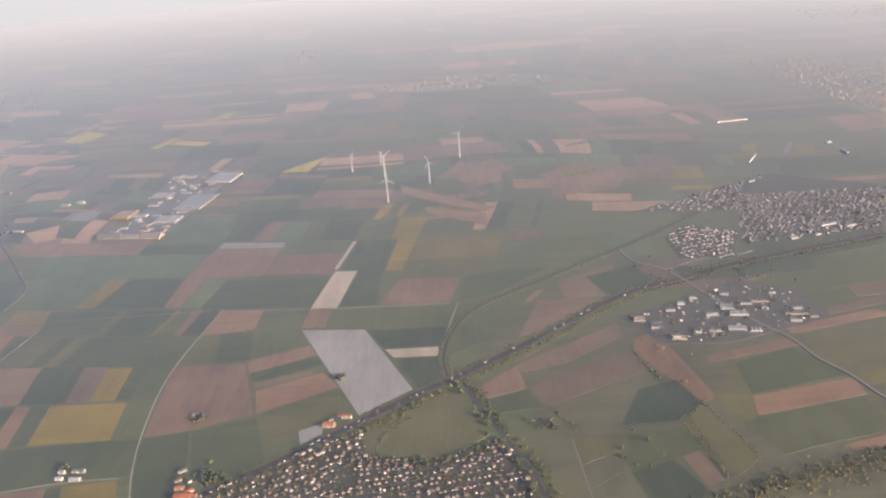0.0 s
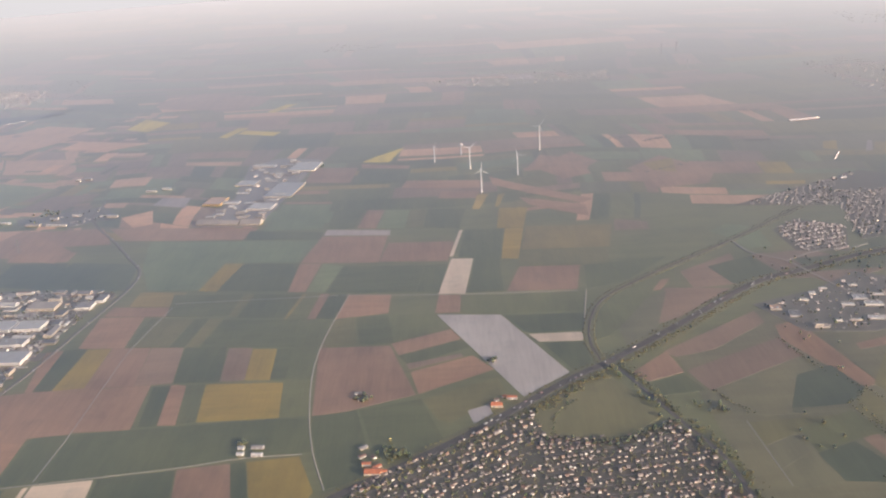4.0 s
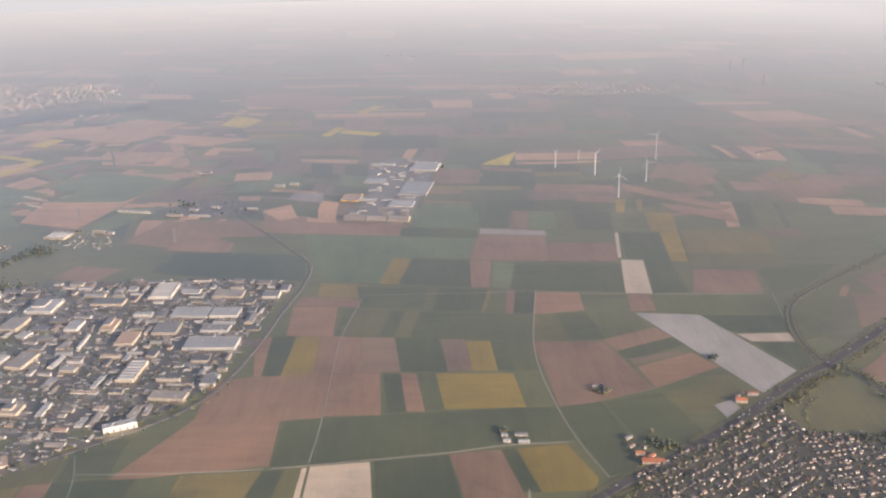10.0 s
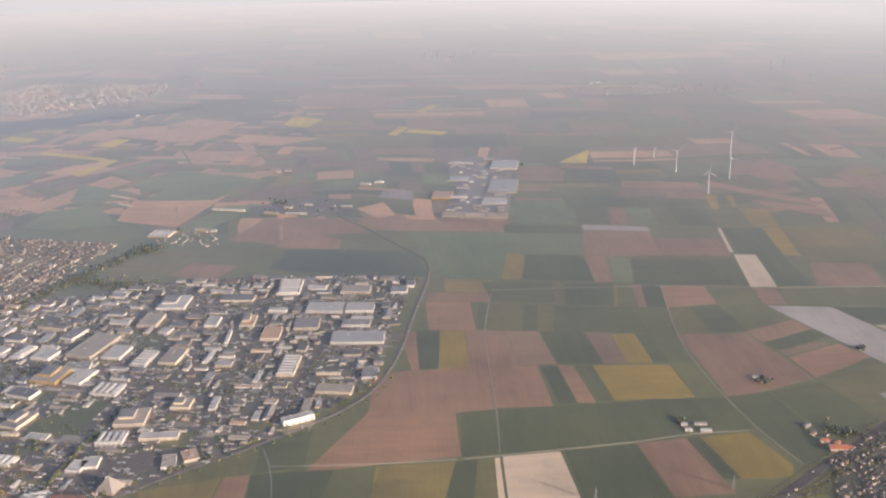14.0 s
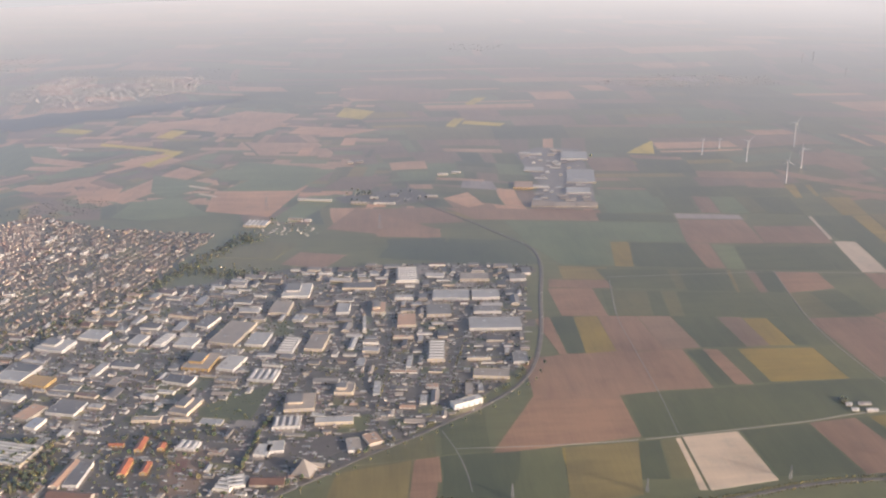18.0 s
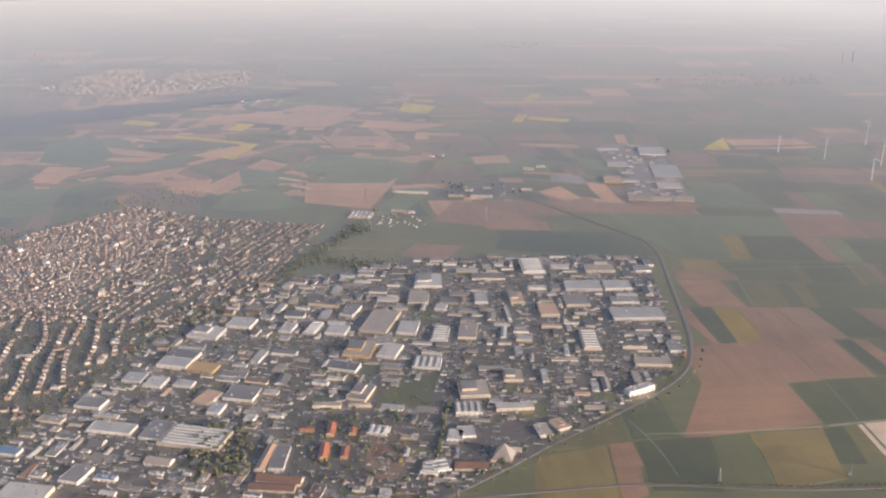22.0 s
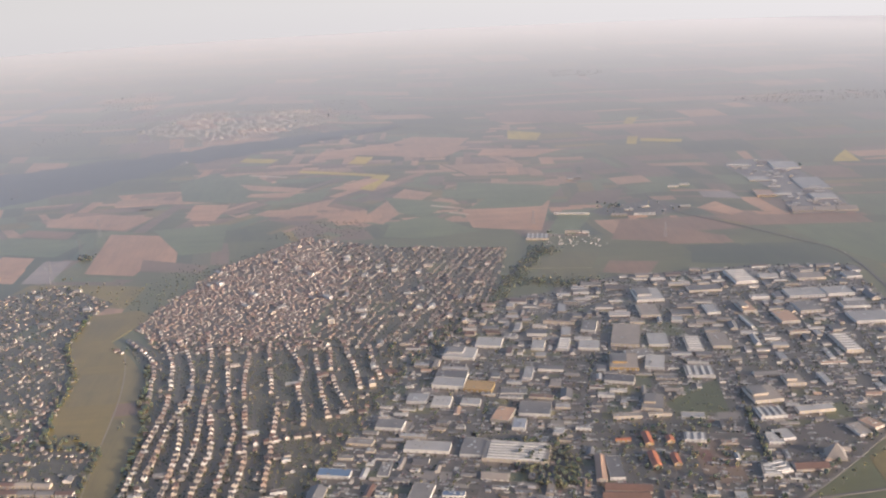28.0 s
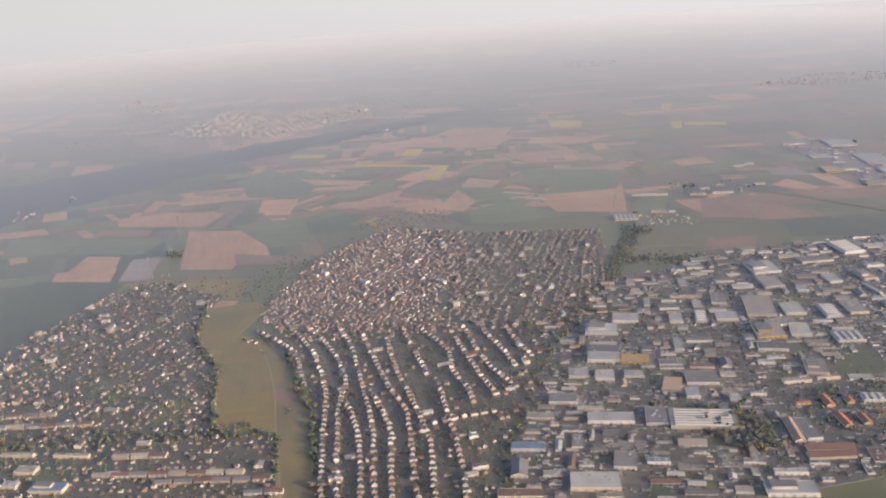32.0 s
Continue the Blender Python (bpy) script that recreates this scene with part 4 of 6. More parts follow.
def hall(x, y, w, d, h, turn, roof, wall, kind):
    """A shed: walls with a parapet, a roof set into it, rooflights, doors."""
    claim(x, y, w, d, turn, -2.0)
    h = h * 0.78
    ob = new("industrial_hall" if max(w, d) > 9 else "farm_shed")
    ob.matrix_basis = pose(x, y, 0.0, 0, 0, turn)
    sort = "warehouse" if max(w, d) > 18 else "shed"
    tagged(ob, f"{WALL_WORD[wall]} {sort} with a {HALL_WORD[roof]} roof", "building", "sheds")
    if kind == "gable":
        along = w >= d
        walls, top = gable(max(w, d), min(w, d), h * 0.75, h * 0.75 + min(w, d) * 0.22, 0.3)
        m = pose(0, 0, 0, 0, 0, 0 if along else 90)
        o = link("wall", *walls, WALL[wall], ob)
        o.matrix_basis = m
        o = link("roof", *top, ROOF[roof], ob)
        o.matrix_basis = m
        doors(ob, w, d, h * 0.6)
        return ob
    t = 0.14
    a, b = w / 2, d / 2
    v = [(sx * (a - k), sy * (b - k), z) for k, z in ((0, 0), (0, h), (t, h), (t, h - 0.3)) for sx, sy in ((-1, -1), (1, -1), (1, 1), (-1, 1))]
    f = [(4 * k + i, 4 * k + (i + 1) % 4, 4 * k + 4 + (i + 1) % 4, 4 * k + 4 + i) for k in range(3) for i in range(4)]
    link("wall", v, f, WALL[wall], ob)
    top = link("roof", *box(w - 2 * t - 0.02, d - 2 * t - 0.02, h - 0.6, h - 0.14), ROOF[roof], ob)
    if kind == "ribs":
        n = max(3, int(min(max(w, d) / 4.5, 7)))
        across = w > 1.3 * d
        for i in range(n):
            if across and d > 12:
                p, q = w * 0.86, d / n * 0.42
                v2, f2 = box(p, q, h - 0.15, h + 0.35, 0, -d / 2 + d * (i + 0.5) / n)
            elif w >= d:
                p, q = w / n * 0.42, d * 0.8
                v2, f2 = box(p, q, h - 0.15, h + 0.35, -w / 2 + w * (i + 0.5) / n, 0)
            else:
                p, q = w * 0.82, d / n * 0.42
                v2, f2 = box(p, q, h - 0.15, h + 0.35, 0, -d / 2 + d * (i + 0.5) / n)
            link("rooflight", v2, f2, M_ROOFLIGHT, top, "pale raised rooflight strip")
    elif kind == "step":
        link("upper_storey", *box(w * 0.5, d * 0.55, h - 0.15, h + 1.4, -w * 0.15, d * 0.1), WALL[wall], ob)
        link("upper_roof", *box(w * 0.52, d * 0.57, h + 1.4, h + 1.6, -w * 0.15, d * 0.1), ROOF["grey"], ob)
    else:
        for i in range(RND.randint(2, 5)):
            link("rooflight", *box(RND.uniform(0.8, 2.2), RND.uniform(0.8, 1.6), h - 0.15, h + RND.uniform(0.0, 0.5), RND.uniform(-0.36, 0.36) * w, RND.uniform(-0.36, 0.36) * d),
                 M_GLASS if RND.random() < 0.6 else ROOF["grey"], top)
    doors(ob, w, d, h * (0.7 if kind == "bays" else 0.55), 14 if kind == "bays" else 5)
    return ob


def shed(x, y, w, d, h, turn, roof, wall, kind):
    """A hall where no other one stands."""
    if claim(x, y, w, d, turn, 0.2):
        hall(x, y, w, d, h, turn, roof, wall, kind)


def doors(ob, w, d, h, most=4):
    n = min(most, int(w / 3.2))
    for i in range(n):
        link("door", *box(min(1.7, w / n * 0.5), 0.12, 0.0, h, -w / 2 + w * (i + 0.5) / n, -d / 2 - 0.07), M_DOOR, ob)


hall(-901, 559, 44.8, 25.8, 3.8, -17, "ribs", "cream", "ribs")
hall(-929, 571, 16.6, 24.3, 3.4, -16, "grey", "white", "flat")
hall(-770, 746, 24.3, 46.5, 3.8, -18, "beige", "cream", "flat")
hall(-746, 731, 16.9, 25.0, 3.4, -12, "white", "white", "flat")
hall(-763, 686, 15.7, 25.1, 3.4, -19, "white", "white", "flat")
hall(-788, 691, 23.2, 28.8, 3.8, -13, "beige", "ochre", "step")
hall(-800, 660, 22.9, 13.5, 3.4, -20, "dark", "white", "flat")
hall(-912, 667, 22.6, 15.7, 3.4, -19, "ochre", "ochre", "flat")
hall(-935, 676, 25.3, 15.0, 4.6, -18, "white", "white", "flat")
hall(-931, 691, 25.3, 14.0, 4.2, -18, "dark", "white", "flat")
hall(-891, 753, 22.4, 18.7, 3.4, -17, "white", "white", "flat")
hall(-919, 734, 27.2, 21.5, 3.8, -17, "white", "white", "step")
hall(-807, 731, 17.7, 17.8, 3.4, -16, "white", "white", "flat")
hall(-850, 739, 10.9, 18.4, 3.4, -17, "white", "white", "flat")
hall(-828, 737, 9.4, 25.3, 3.4, -19, "white", "white", "ribs")
hall(-734, 662, 21.8, 19.9, 3.4, -11, "ribs", "white", "ribs")
hall(-719, 717, 13.7, 29.0, 3.4, -11, "grey", "white", "ribs")
hall(-695, 720, 15.6, 29.9, 3.4, -10, "beige", "cream", "flat")
hall(-961, 577, 32.1, 13.0, 3.4, -15, "white", "white", "flat")
hall(-970, 519, 14.0, 19.1, 3.4, -19, "grey", "white", "flat")
hall(-901, 616, 13.5, 21.5, 3.4, -26, "peach", "cream", "flat")
hall(-876, 621, 23.4, 20.4, 3.4, -15, "grey", "white", "flat")
hall(-850, 529, 6.9, 31.0, 3.4, -12, "peach", "cream", "gable")
hall(-841, 528, 9.9, 28.0, 3.4, -7, "grey", "white", "flat")
hall(-839, 503, 29.4, 8.7, 3.4, -13, "brown", "cream", "gable")
hall(-843, 494, 29.3, 7.4, 3.4, -10, "brown", "cream", "gable")
hall(-775, 559, 14.7, 11.3, 3.0, -15, "white", "white", "ribs")
hall(-742, 508, 11.7, 13.8, 3.0, -16, "ribs", "white", "ribs")
hall(-722, 548, 10.5, 13.9, 3.0, -11, "white", "white", "flat")
hall(-962, 654, 15.5, 14.4, 3.4, -14, "white", "white", "flat")
hall(-944, 645, 14.5, 15.8, 3.4, -16, "white", "white", "flat")
hall(-985, 615, 20.3, 14.3, 3.4, -16, "grey", "white", "flat")
hall(-869, 685, 7.3, 22.1, 3.0, -17, "white", "white", "flat")
hall(-796, 773, 12.8, 24.0, 3.4, -20, "grey", "white", "flat")
hall(-860, 784, 5.8, 18.0, 3.0, -18, "white", "white", "flat")
hall(-787, 616, 15.6, 24.8, 3.4, -20, "grey", "cream", "step")
hall(-866, 584, 7.7, 8.9, 3.0, -19, "white", "white", "flat")
hall(-702, 614, 22.4, 23.9, 3.8, 1, "beige", "cream", "step")
hall(-709, 585, 19.4, 15.6, 3.4, -2, "ribs", "white", "ribs")
hall(-594, 694, 14.5, 36.7, 3.8, -5, "ribs", "cream", "ribs")
hall(-539, 745, 46.2, 23.4, 3.8, -3, "white", "white", "bays")
hall(-573, 816, 34.9, 21.2, 3.8, -5, "white", "white", "bays")
hall(-540, 814, 26.1, 19.5, 3.8, -3, "white", "white", "flat")
hall(-721, 841, 26.4, 31.6, 3.8, -4, "white", "white", "step")
hall(-642, 791, 12.7, 24.1, 3.4, -2, "peach", "cream", "step")
hall(-617, 760, 16.5, 25.5, 3.4, -2, "peach", "cream", "flat")
hall(-577, 602, 24.0, 6.7, 6.0, 24, "white", "white", "flat")
hall(-733, 799, 18.0, 28.0, 3.8, -7, "beige", "cream", "flat")
hall(-526, 675, 12.2, 18.2, 3.4, -4, "grey", "white", "flat")
hall(-553, 649, 28.8, 12.9, 3.4, -8, "beige", "cream", "flat")
hall(-647, 557, 10.4, 14.0, 3.0, 23, "peach", "cream", "flat")
hall(-660, 550, 9.7, 16.2, 3.0, 8, "beige", "white", "flat")
hall(-736, 511, 12.5, 14.1, 3.0, 9, "white", "white", "ribs")
hall(-714, 552, 11.6, 13.6, 3.0, 2, "white", "white", "flat")
hall(-587, 780, 22.2, 24.3, 3.8, -2, "grey", "cream", "flat")
hall(-613, 874, 22.5, 38.0, 3.8, -1, "ribs", "white", "ribs")
shed(-546, 862, 29.0, 18.0, 3.4, -5, "beige", "cream", "flat")
hall(-675, 792, 11.8, 21.5, 3.4, -4, "white", "white", "flat")
hall(-655, 757, 2.7, 29.7, 3.0, -0, "white", "white", "flat")
hall(-644, 632, 5.1, 20.5, 3.0, -3, "white", "white", "flat")
hall(-675, 585, 27.7, 8.8, 3.4, -0, "white", "cream", "flat")
hall(-669, 633, 14.6, 15.5, 3.4, -5, "beige", "cream", "step")
hall(-771, 705, 21.0, 14.2, 3.4, 5, "grey", "white", "flat")
shed(-772, 750, 27.6, 38.3, 4.2, -17, "beige", "cream", "flat")
shed(-746, 738, 19.9, 17.6, 3.4, -17, "white", "white", "flat")
shed(-808, 735, 19.9, 12.9, 3.4, -17, "white", "white", "flat")
shed(-890, 757, 23.5, 11.8, 3.4, -17, "white", "cream", "flat")
shed(-870, 764, 10.9, 7.7, 3.0, -17, "grey", "white", "flat")
shed(-920, 732, 22.8, 11.0, 3.8, -17, "white", "white", "step")
shed(-934, 680, 18.8, 9.1, 3.4, -16, "blue", "white", "flat")
shed(-928, 699, 25.6, 7.1, 3.0, -17, "dark", "white", "flat")
shed(-913, 669, 21.1, 7.7, 3.4, -16, "ochre", "ochre", "flat")
shed(-789, 691, 26.3, 27.4, 3.4, -17, "beige", "cream", "step")
shed(-762, 691, 15.6, 21.6, 3.4, -17, "white", "white", "flat")
shed(-801, 665, 21.9, 4.6, 3.0, -17, "dark", "blue", "flat")
shed(-903, 560, 42.0, 21.8, 4.2, -15, "ribs", "white", "ribs")
shed(-932, 566, 15.9, 17.7, 3.8, -15, "grey", "white", "flat")
shed(-910, 619, 11.1, 16.2, 3.4, -16, "ochre", "ochre", "flat")
shed(-882, 621, 23.0, 18.6, 3.8, -16, "ribs", "cream", "ribs")
shed(-892, 599, 9.6, 14.4, 3.4, -16, "blue", "white", "flat")
shed(-996, 499, 30.7, 18.0, 4.2, -14, "white", "cream", "flat")
shed(-950, 513, 14.5, 5.4, 3.4, -14, "skyblue", "white", "flat")
shed(-1000, 588, 17.3, 47.1, 3.0, -15, "dark", "cream", "flat")
shed(-869, 589, 11.1, 5.9, 3.4, -16, "white", "white", "flat")
shed(-848, 585, 11.0, 3.1, 3.0, -16, "white", "white", "flat")
shed(-802, 606, 11.3, 7.6, 3.4, -16, "beige", "cream", "flat")
shed(-818, 634, 12.6, 5.2, 3.4, -16, "white", "white", "flat")
shed(-780, 564, 21.3, 6.6, 3.8, -16, "white", "white", "flat")
shed(-847, 494, 26.4, 3.0, 3.4, -15, "brown", "cream", "gable")
shed(-844, 504, 27.2, 3.0, 3.4, -15, "brown", "cream", "gable")
shed(-853, 538, 13.8, 16.8, 3.4, -15, "beige", "cream", "flat")
shed(-886, 463, 29.7, 13.8, 3.8, -14, "white", "white", "step")
shed(-877, 481, 20.1, 4.9, 3.4, -14, "white", "white", "flat")
shed(-736, 664, 21.8, 4.9, 3.4, -17, "ribs", "white", "ribs")
shed(-729, 679, 16.9, 3.0, 3.4, -17, "grey", "white", "flat")
shed(-690, 725, 18.5, 24.5, 3.4, -18, "beige", "cream", "flat")
shed(-715, 731, 12.2, 21.8, 3.4, -18, "grey", "white", "flat")
shed(-724, 845, 25.2, 11.0, 3.4, -19, "white", "white", "flat")
shed(-714, 774, 9.9, 12.1, 3.4, -18, "white", "white", "flat")
shed(-645, 794, 17.1, 13.2, 3.4, -19, "peach", "cream", "flat")
shed(-853, 743, 12.5, 15.6, 3.4, -17, "white", "white", "flat")
shed(-821, 788, 28.5, 3.0, 3.4, -18, "brown", "cream", "flat")
shed(-840, 782, 13.1, 3.0, 3.0, -18, "white", "white", "flat")
shed(-833, 736, 9.5, 23.1, 3.0, -17, "ribs", "white", "ribs")
shed(-965, 581, 14.1, 9.6, 3.4, -15, "grey", "cream", "flat")
shed(-931, 650, 30.1, 5.1, 3.4, -16, "beige", "cream", "flat")
shed(-922, 641, 14.8, 9.9, 3.0, -16, "white", "white", "flat")
shed(-1038, 526, 10.7, 19.3, 3.4, -14, "grey", "cream", "gable")
shed(-1029, 528, 7.9, 18.2, 3.4, -14, "blue", "white", "flat")
shed(-1026, 552, 22.4, 9.1, 3.4, -15, "skyblue", "white", "flat")
shed(-1044, 497, 27.4, 8.5, 3.4, -14, "brown", "cream", "flat")
shed(-1374, 631, 24.4, 3.4, 3.4, -15, "beige", "cream", "flat")
shed(-1335, 620, 26.2, 3.0, 3.4, -15, "beige", "cream", "flat")
shed(-1341, 578, 23.2, 10.2, 3.8, -14, "skyblue", "cream", "step")
shed(-1368, 589, 11.0, 7.0, 3.4, -14, "white", "cream", "flat")
shed(-1362, 607, 14.2, 9.0, 3.4, -14, "beige", "cream", "flat")
shed(-538, 742, 40.3, 14.1, 3.8, -5, "beige", "cream", "bays")
shed(-597, 692, 18.8, 31.3, 3.8, -5, "ribs", "white", "ribs")
shed(-575, 814, 39.2, 9.2, 3.4, -5, "white", "white", "bays")
shed(-541, 814, 26.1, 12.2, 3.4, -5, "white", "white", "flat")
shed(-580, 598, 15.3, 3.6, 3.8, -5, "grey", "white", "flat")
shed(-545, 661, 21.8, 31.1, 3.4, -5, "grey", "cream", "flat")
shed(-560, 677, 19.8, 3.0, 3.4, -5, "white", "cream", "flat")
shed(-702, 606, 29.5, 15.1, 3.4, -5, "ribs", "white", "ribs")
shed(-714, 576, 21.5, 6.3, 3.4, -5, "ribs", "white", "ribs")
shed(-690, 720, 20.3, 18.7, 3.8, -5, "beige", "cream", "gable")
shed(-717, 714, 17.2, 21.8, 3.8, -5, "ribs", "white", "ribs")
shed(-728, 662, 23.9, 13.6, 3.4, -5, "ribs", "white", "ribs")
shed(-697, 635, 21.8, 17.4, 3.4, -5, "white", "cream", "step")
shed(-674, 627, 16.6, 6.7, 3.4, -5, "peach", "cream", "flat")
shed(-658, 627, 14.8, 17.2, 3.4, -5, "blue", "white", "flat")
shed(-643, 780, 17.7, 12.6, 3.8, -5, "peach", "cream", "step")
shed(-618, 815, 17.4, 7.6, 3.4, -5, "white", "white", "flat")
shed(-619, 754, 19.4, 6.3, 3.4, -5, "beige", "cream", "flat")
shed(-621, 724, 17.7, 4.5, 3.4, -5, "peach", "cream", "flat")
shed(-542, 778, 25.2, 13.9, 3.4, -5, "grey", "white", "flat")
shed(-503, 857, 15.9, 15.4, 3.4, -4, "grey", "white", "flat")
shed(-550, 857, 31.6, 23.3, 3.4, -4, "beige", "cream", "flat")
shed(-618, 888, 25.7, 3.0, 3.4, -4, "white", "cream", "flat")
shed(-696, 886, 14.5, 3.7, 3.0, -4, "white", "white", "flat")
shed(-661, 849, 32.3, 15.7, 3.0, -4, "dark", "cream", "flat")
shed(-592, 779, 20.9, 16.1, 3.0, -5, "grey", "cream", "flat")
shed(-770, 561, 14.6, 8.2, 3.4, -5, "ribs", "white", "ribs")
shed(-844, 543, 13.7, 6.7, 3.4, -5, "grey", "cream", "flat")
shed(-843, 524, 14.0, 16.6, 3.4, -5, "peach", "cream", "flat")
shed(-839, 496, 27.8, 3.0, 3.4, -5, "brown", "cream", "gable")
shed(-836, 507, 34.9, 3.0, 3.0, -5, "grey", "cream", "flat")
shed(-740, 510, 11.0, 13.6, 3.4, -5, "ribs", "white", "ribs")
shed(-715, 509, 22.1, 8.9, 3.4, -5, "brown", "cream", "gable")
shed(-788, 596, 16.6, 3.0, 3.4, -5, "beige", "cream", "flat")
shed(-812, 598, 20.7, 5.7, 3.4, -5, "beige", "cream", "flat")
shed(-781, 626, 15.1, 6.4, 3.4, -5, "beige", "white", "flat")
shed(-793, 604, 9.2, 4.2, 3.4, -5, "white", "white", "flat")
shed(-858, 586, 10.5, 7.0, 3.4, -5, "white", "white", "flat")
shed(-842, 583, 10.5, 3.0, 3.4, -5, "white", "white", "flat")
shed(-801, 739, 25.5, 10.5, 3.4, -5, "white", "white", "flat")
shed(-825, 564, 10.3, 3.0, 3.4, -5, "orange", "ochre", "gable")
shed(-808, 563, 5.5, 15.9, 3.4, -5, "orange", "ochre", "gable")
shed(-812, 534, 6.0, 18.7, 3.4, -5, "orange", "ochre", "gable")
shed(-793, 559, 5.1, 7.3, 3.4, -5, "orange", "ochre", "gable")
shed(-784, 560, 4.3, 11.2, 3.4, -5, "orange", "ochre", "gable")
shed(-798, 532, 4.9, 13.0, 3.4, -5, "orange", "ochre", "gable")
hall(-437, 1105, 27.3, 16.1, 2.1, -9, "beige", "cream", "gable")
hall(-410, 1099, 25.6, 13.8, 2.1, -9, "beige", "cream", "gable")
hall(-383, 1096, 25.5, 16.0, 2.1, -9, "beige", "cream", "gable")
hall(-381, 1160, 31.2, 25.1, 2.6, -10, "white", "white", "flat")
hall(-448, 1194, 24.5, 31.6, 2.6, -10, "peach", "ochre", "flat")
hall(-427, 1186, 24.5, 9.0, 2.1, -10, "white", "white", "flat")
hall(-413, 1367, 34.9, 9.8, 2.1, -11, "white", "white", "flat")
hall(-350, 1347, 38.9, 44.3, 2.6, -11, "white", "white", "flat")
hall(-363, 1233, 38.6, 66.8, 1.6, -10, "white", "cream", "flat")
hall(-421, 1276, 28.5, 25.2, 1.6, -11, "white", "cream", "flat")
hall(-368, 1212, 17.1, 3.0, 2.1, -10, "white", "white", "flat")
hall(-341, 1357, 23.1, 25.7, 2.1, -11, "white", "white", "flat")
hall(-294, 569, 4.8, 3.0, 2.5, -6, "white", "white", "gable")
hall(-295, 577, 4.1, 3.0, 2.5, -6, "white", "white", "gable")
hall(-282, 567, 7.6, 3.0, 2.5, -6, "white", "white", "gable")
hall(-283, 577, 8.9, 3.0, 2.5, -6, "grey", "white", "gable")
hall(-199, 537, 11.3, 6.3, 3.4, -5, "orange", "cream", "gable")
hall(-194, 537, 8.3, 3.0, 3.4, -5, "orange", "cream", "gable")
hall(-204, 547, 6.1, 3.0, 3.4, -5, "orange", "cream", "gable")
hall(-112, 618, 8.4, 5.1, 3.4, -6, "orange", "cream", "gable")
hall(-100, 628, 7.6, 3.0, 3.4, -6, "orange", "white", "gable")
hall(-666, 1135, 19.0, 5.8, 2.5, -9, "beige", "cream", "gable")
hall(-634, 1129, 27.1, 3.0, 3.4, -9, "white", "white", "flat")
hall(-647, 1156, 10.8, 3.5, 3.4, -9, "white", "white", "gable")
hall(-622, 1166, 9.3, 3.6, 3.4, -10, "white", "white", "gable")
hall(-669, 1347, 10.7, 3.0, 3.4, -11, "white", "white", "gable")
hall(-682, 1343, 7.1, 3.0, 3.4, -11, "white", "white", "gable")
hall(-572, 1155, 13.7, 3.0, 3.4, -10, "white", "white", "gable")
hall(-533, 1269, 13.2, 3.0, 3.4, -10, "white", "white", "flat")
hall(-552, 1261, 14.9, 3.0, 3.4, -10, "white", "white", "flat")
hall(-723, 1154, 44.8, 3.0, 3.4, -14, "white", "white", "flat")
hall(-741, 1074, 17.6, 3.0, 3.4, -13, "white", "cream", "flat")
hall(-726, 1068, 8.1, 3.0, 3.4, -13, "white", "white", "flat")
hall(-786, 1063, 26.7, 22.0, 2.5, -13, "ribs", "cream", "ribs")
hall(142, 764, 9.6, 9.0, 2.0, -9, "peach", "cream", "flat")
hall(154, 749, 9.4, 10.9, 2.0, -9, "grey", "white", "flat")
hall(167, 722, 11.8, 5.8, 2.0, -9, "beige", "cream", "step")
hall(184, 791, 5.9, 4.8, 2.0, -10, "white", "white", "flat")
hall(197, 801, 6.9, 3.0, 2.0, -10, "white", "white", "flat")
hall(218, 733, 14.5, 6.0, 2.0, -9, "white", "white", "flat")
hall(227, 761, 14.9, 7.1, 2.5, -10, "white", "white", "flat")
hall(221, 777, 11.4, 9.5, 2.0, -10, "white", "white", "flat")
hall(205, 763, 10.4, 4.3, 2.0, -10, "white", "white", "flat")
hall(199, 731, 10.0, 3.0, 1.8, -9, "white", "cream", "flat")
hall(269, 740, 9.0, 3.0, 2.0, -9, "white", "white", "flat")
hall(274, 753, 19.2, 3.0, 2.0, -10, "beige", "cream", "flat")
hall(286, 746, 6.8, 3.8, 1.8, -10, "brown", "cream", "flat")
hall(278, 764, 6.9, 3.0, 2.0, -10, "white", "white", "flat")
hall(268, 801, 5.8, 3.0, 2.0, -10, "white", "white", "flat")
hall(226, 805, 7.4, 3.0, 2.0, -10, "white", "white", "flat")
hall(239, 781, 9.5, 3.0, 1.8, -10, "white", "white", "flat")
hall(252, 769, 5.6, 3.0, 1.8, -10, "white", "white", "flat")
hall(252, 784, 14.3, 3.2, 1.8, -10, "beige", "cream", "flat")
hall(185, 731, 5.5, 3.0, 1.8, -9, "white", "white", "flat")
hall(172, 778, 7.7, 3.0, 1.8, -10, "white", "white", "flat")
hall(232, 728, 9.0, 6.8, 1.8, -9, "ribs", "white", "ribs")


# filling sheds between the large halls
def yard_angle(x):
    return -17 + 12.5 * min(1, max(0, (x + 900) / 350))


def near_line(x, y, lines, gap):
    for line in lines:
        for (x1, y1), (x2, y2) in zip(line, line[1:]):
            dx, dy = x2 - x1, y2 - y1
            t = min(1, max(0, ((x - x1) * dx + (y - y1) * dy) / (dx * dx + dy * dy)))
            if (x - x1 - t * dx) ** 2 + (y - y1 - t * dy) ** 2 < gap * gap:
                return True
    return False


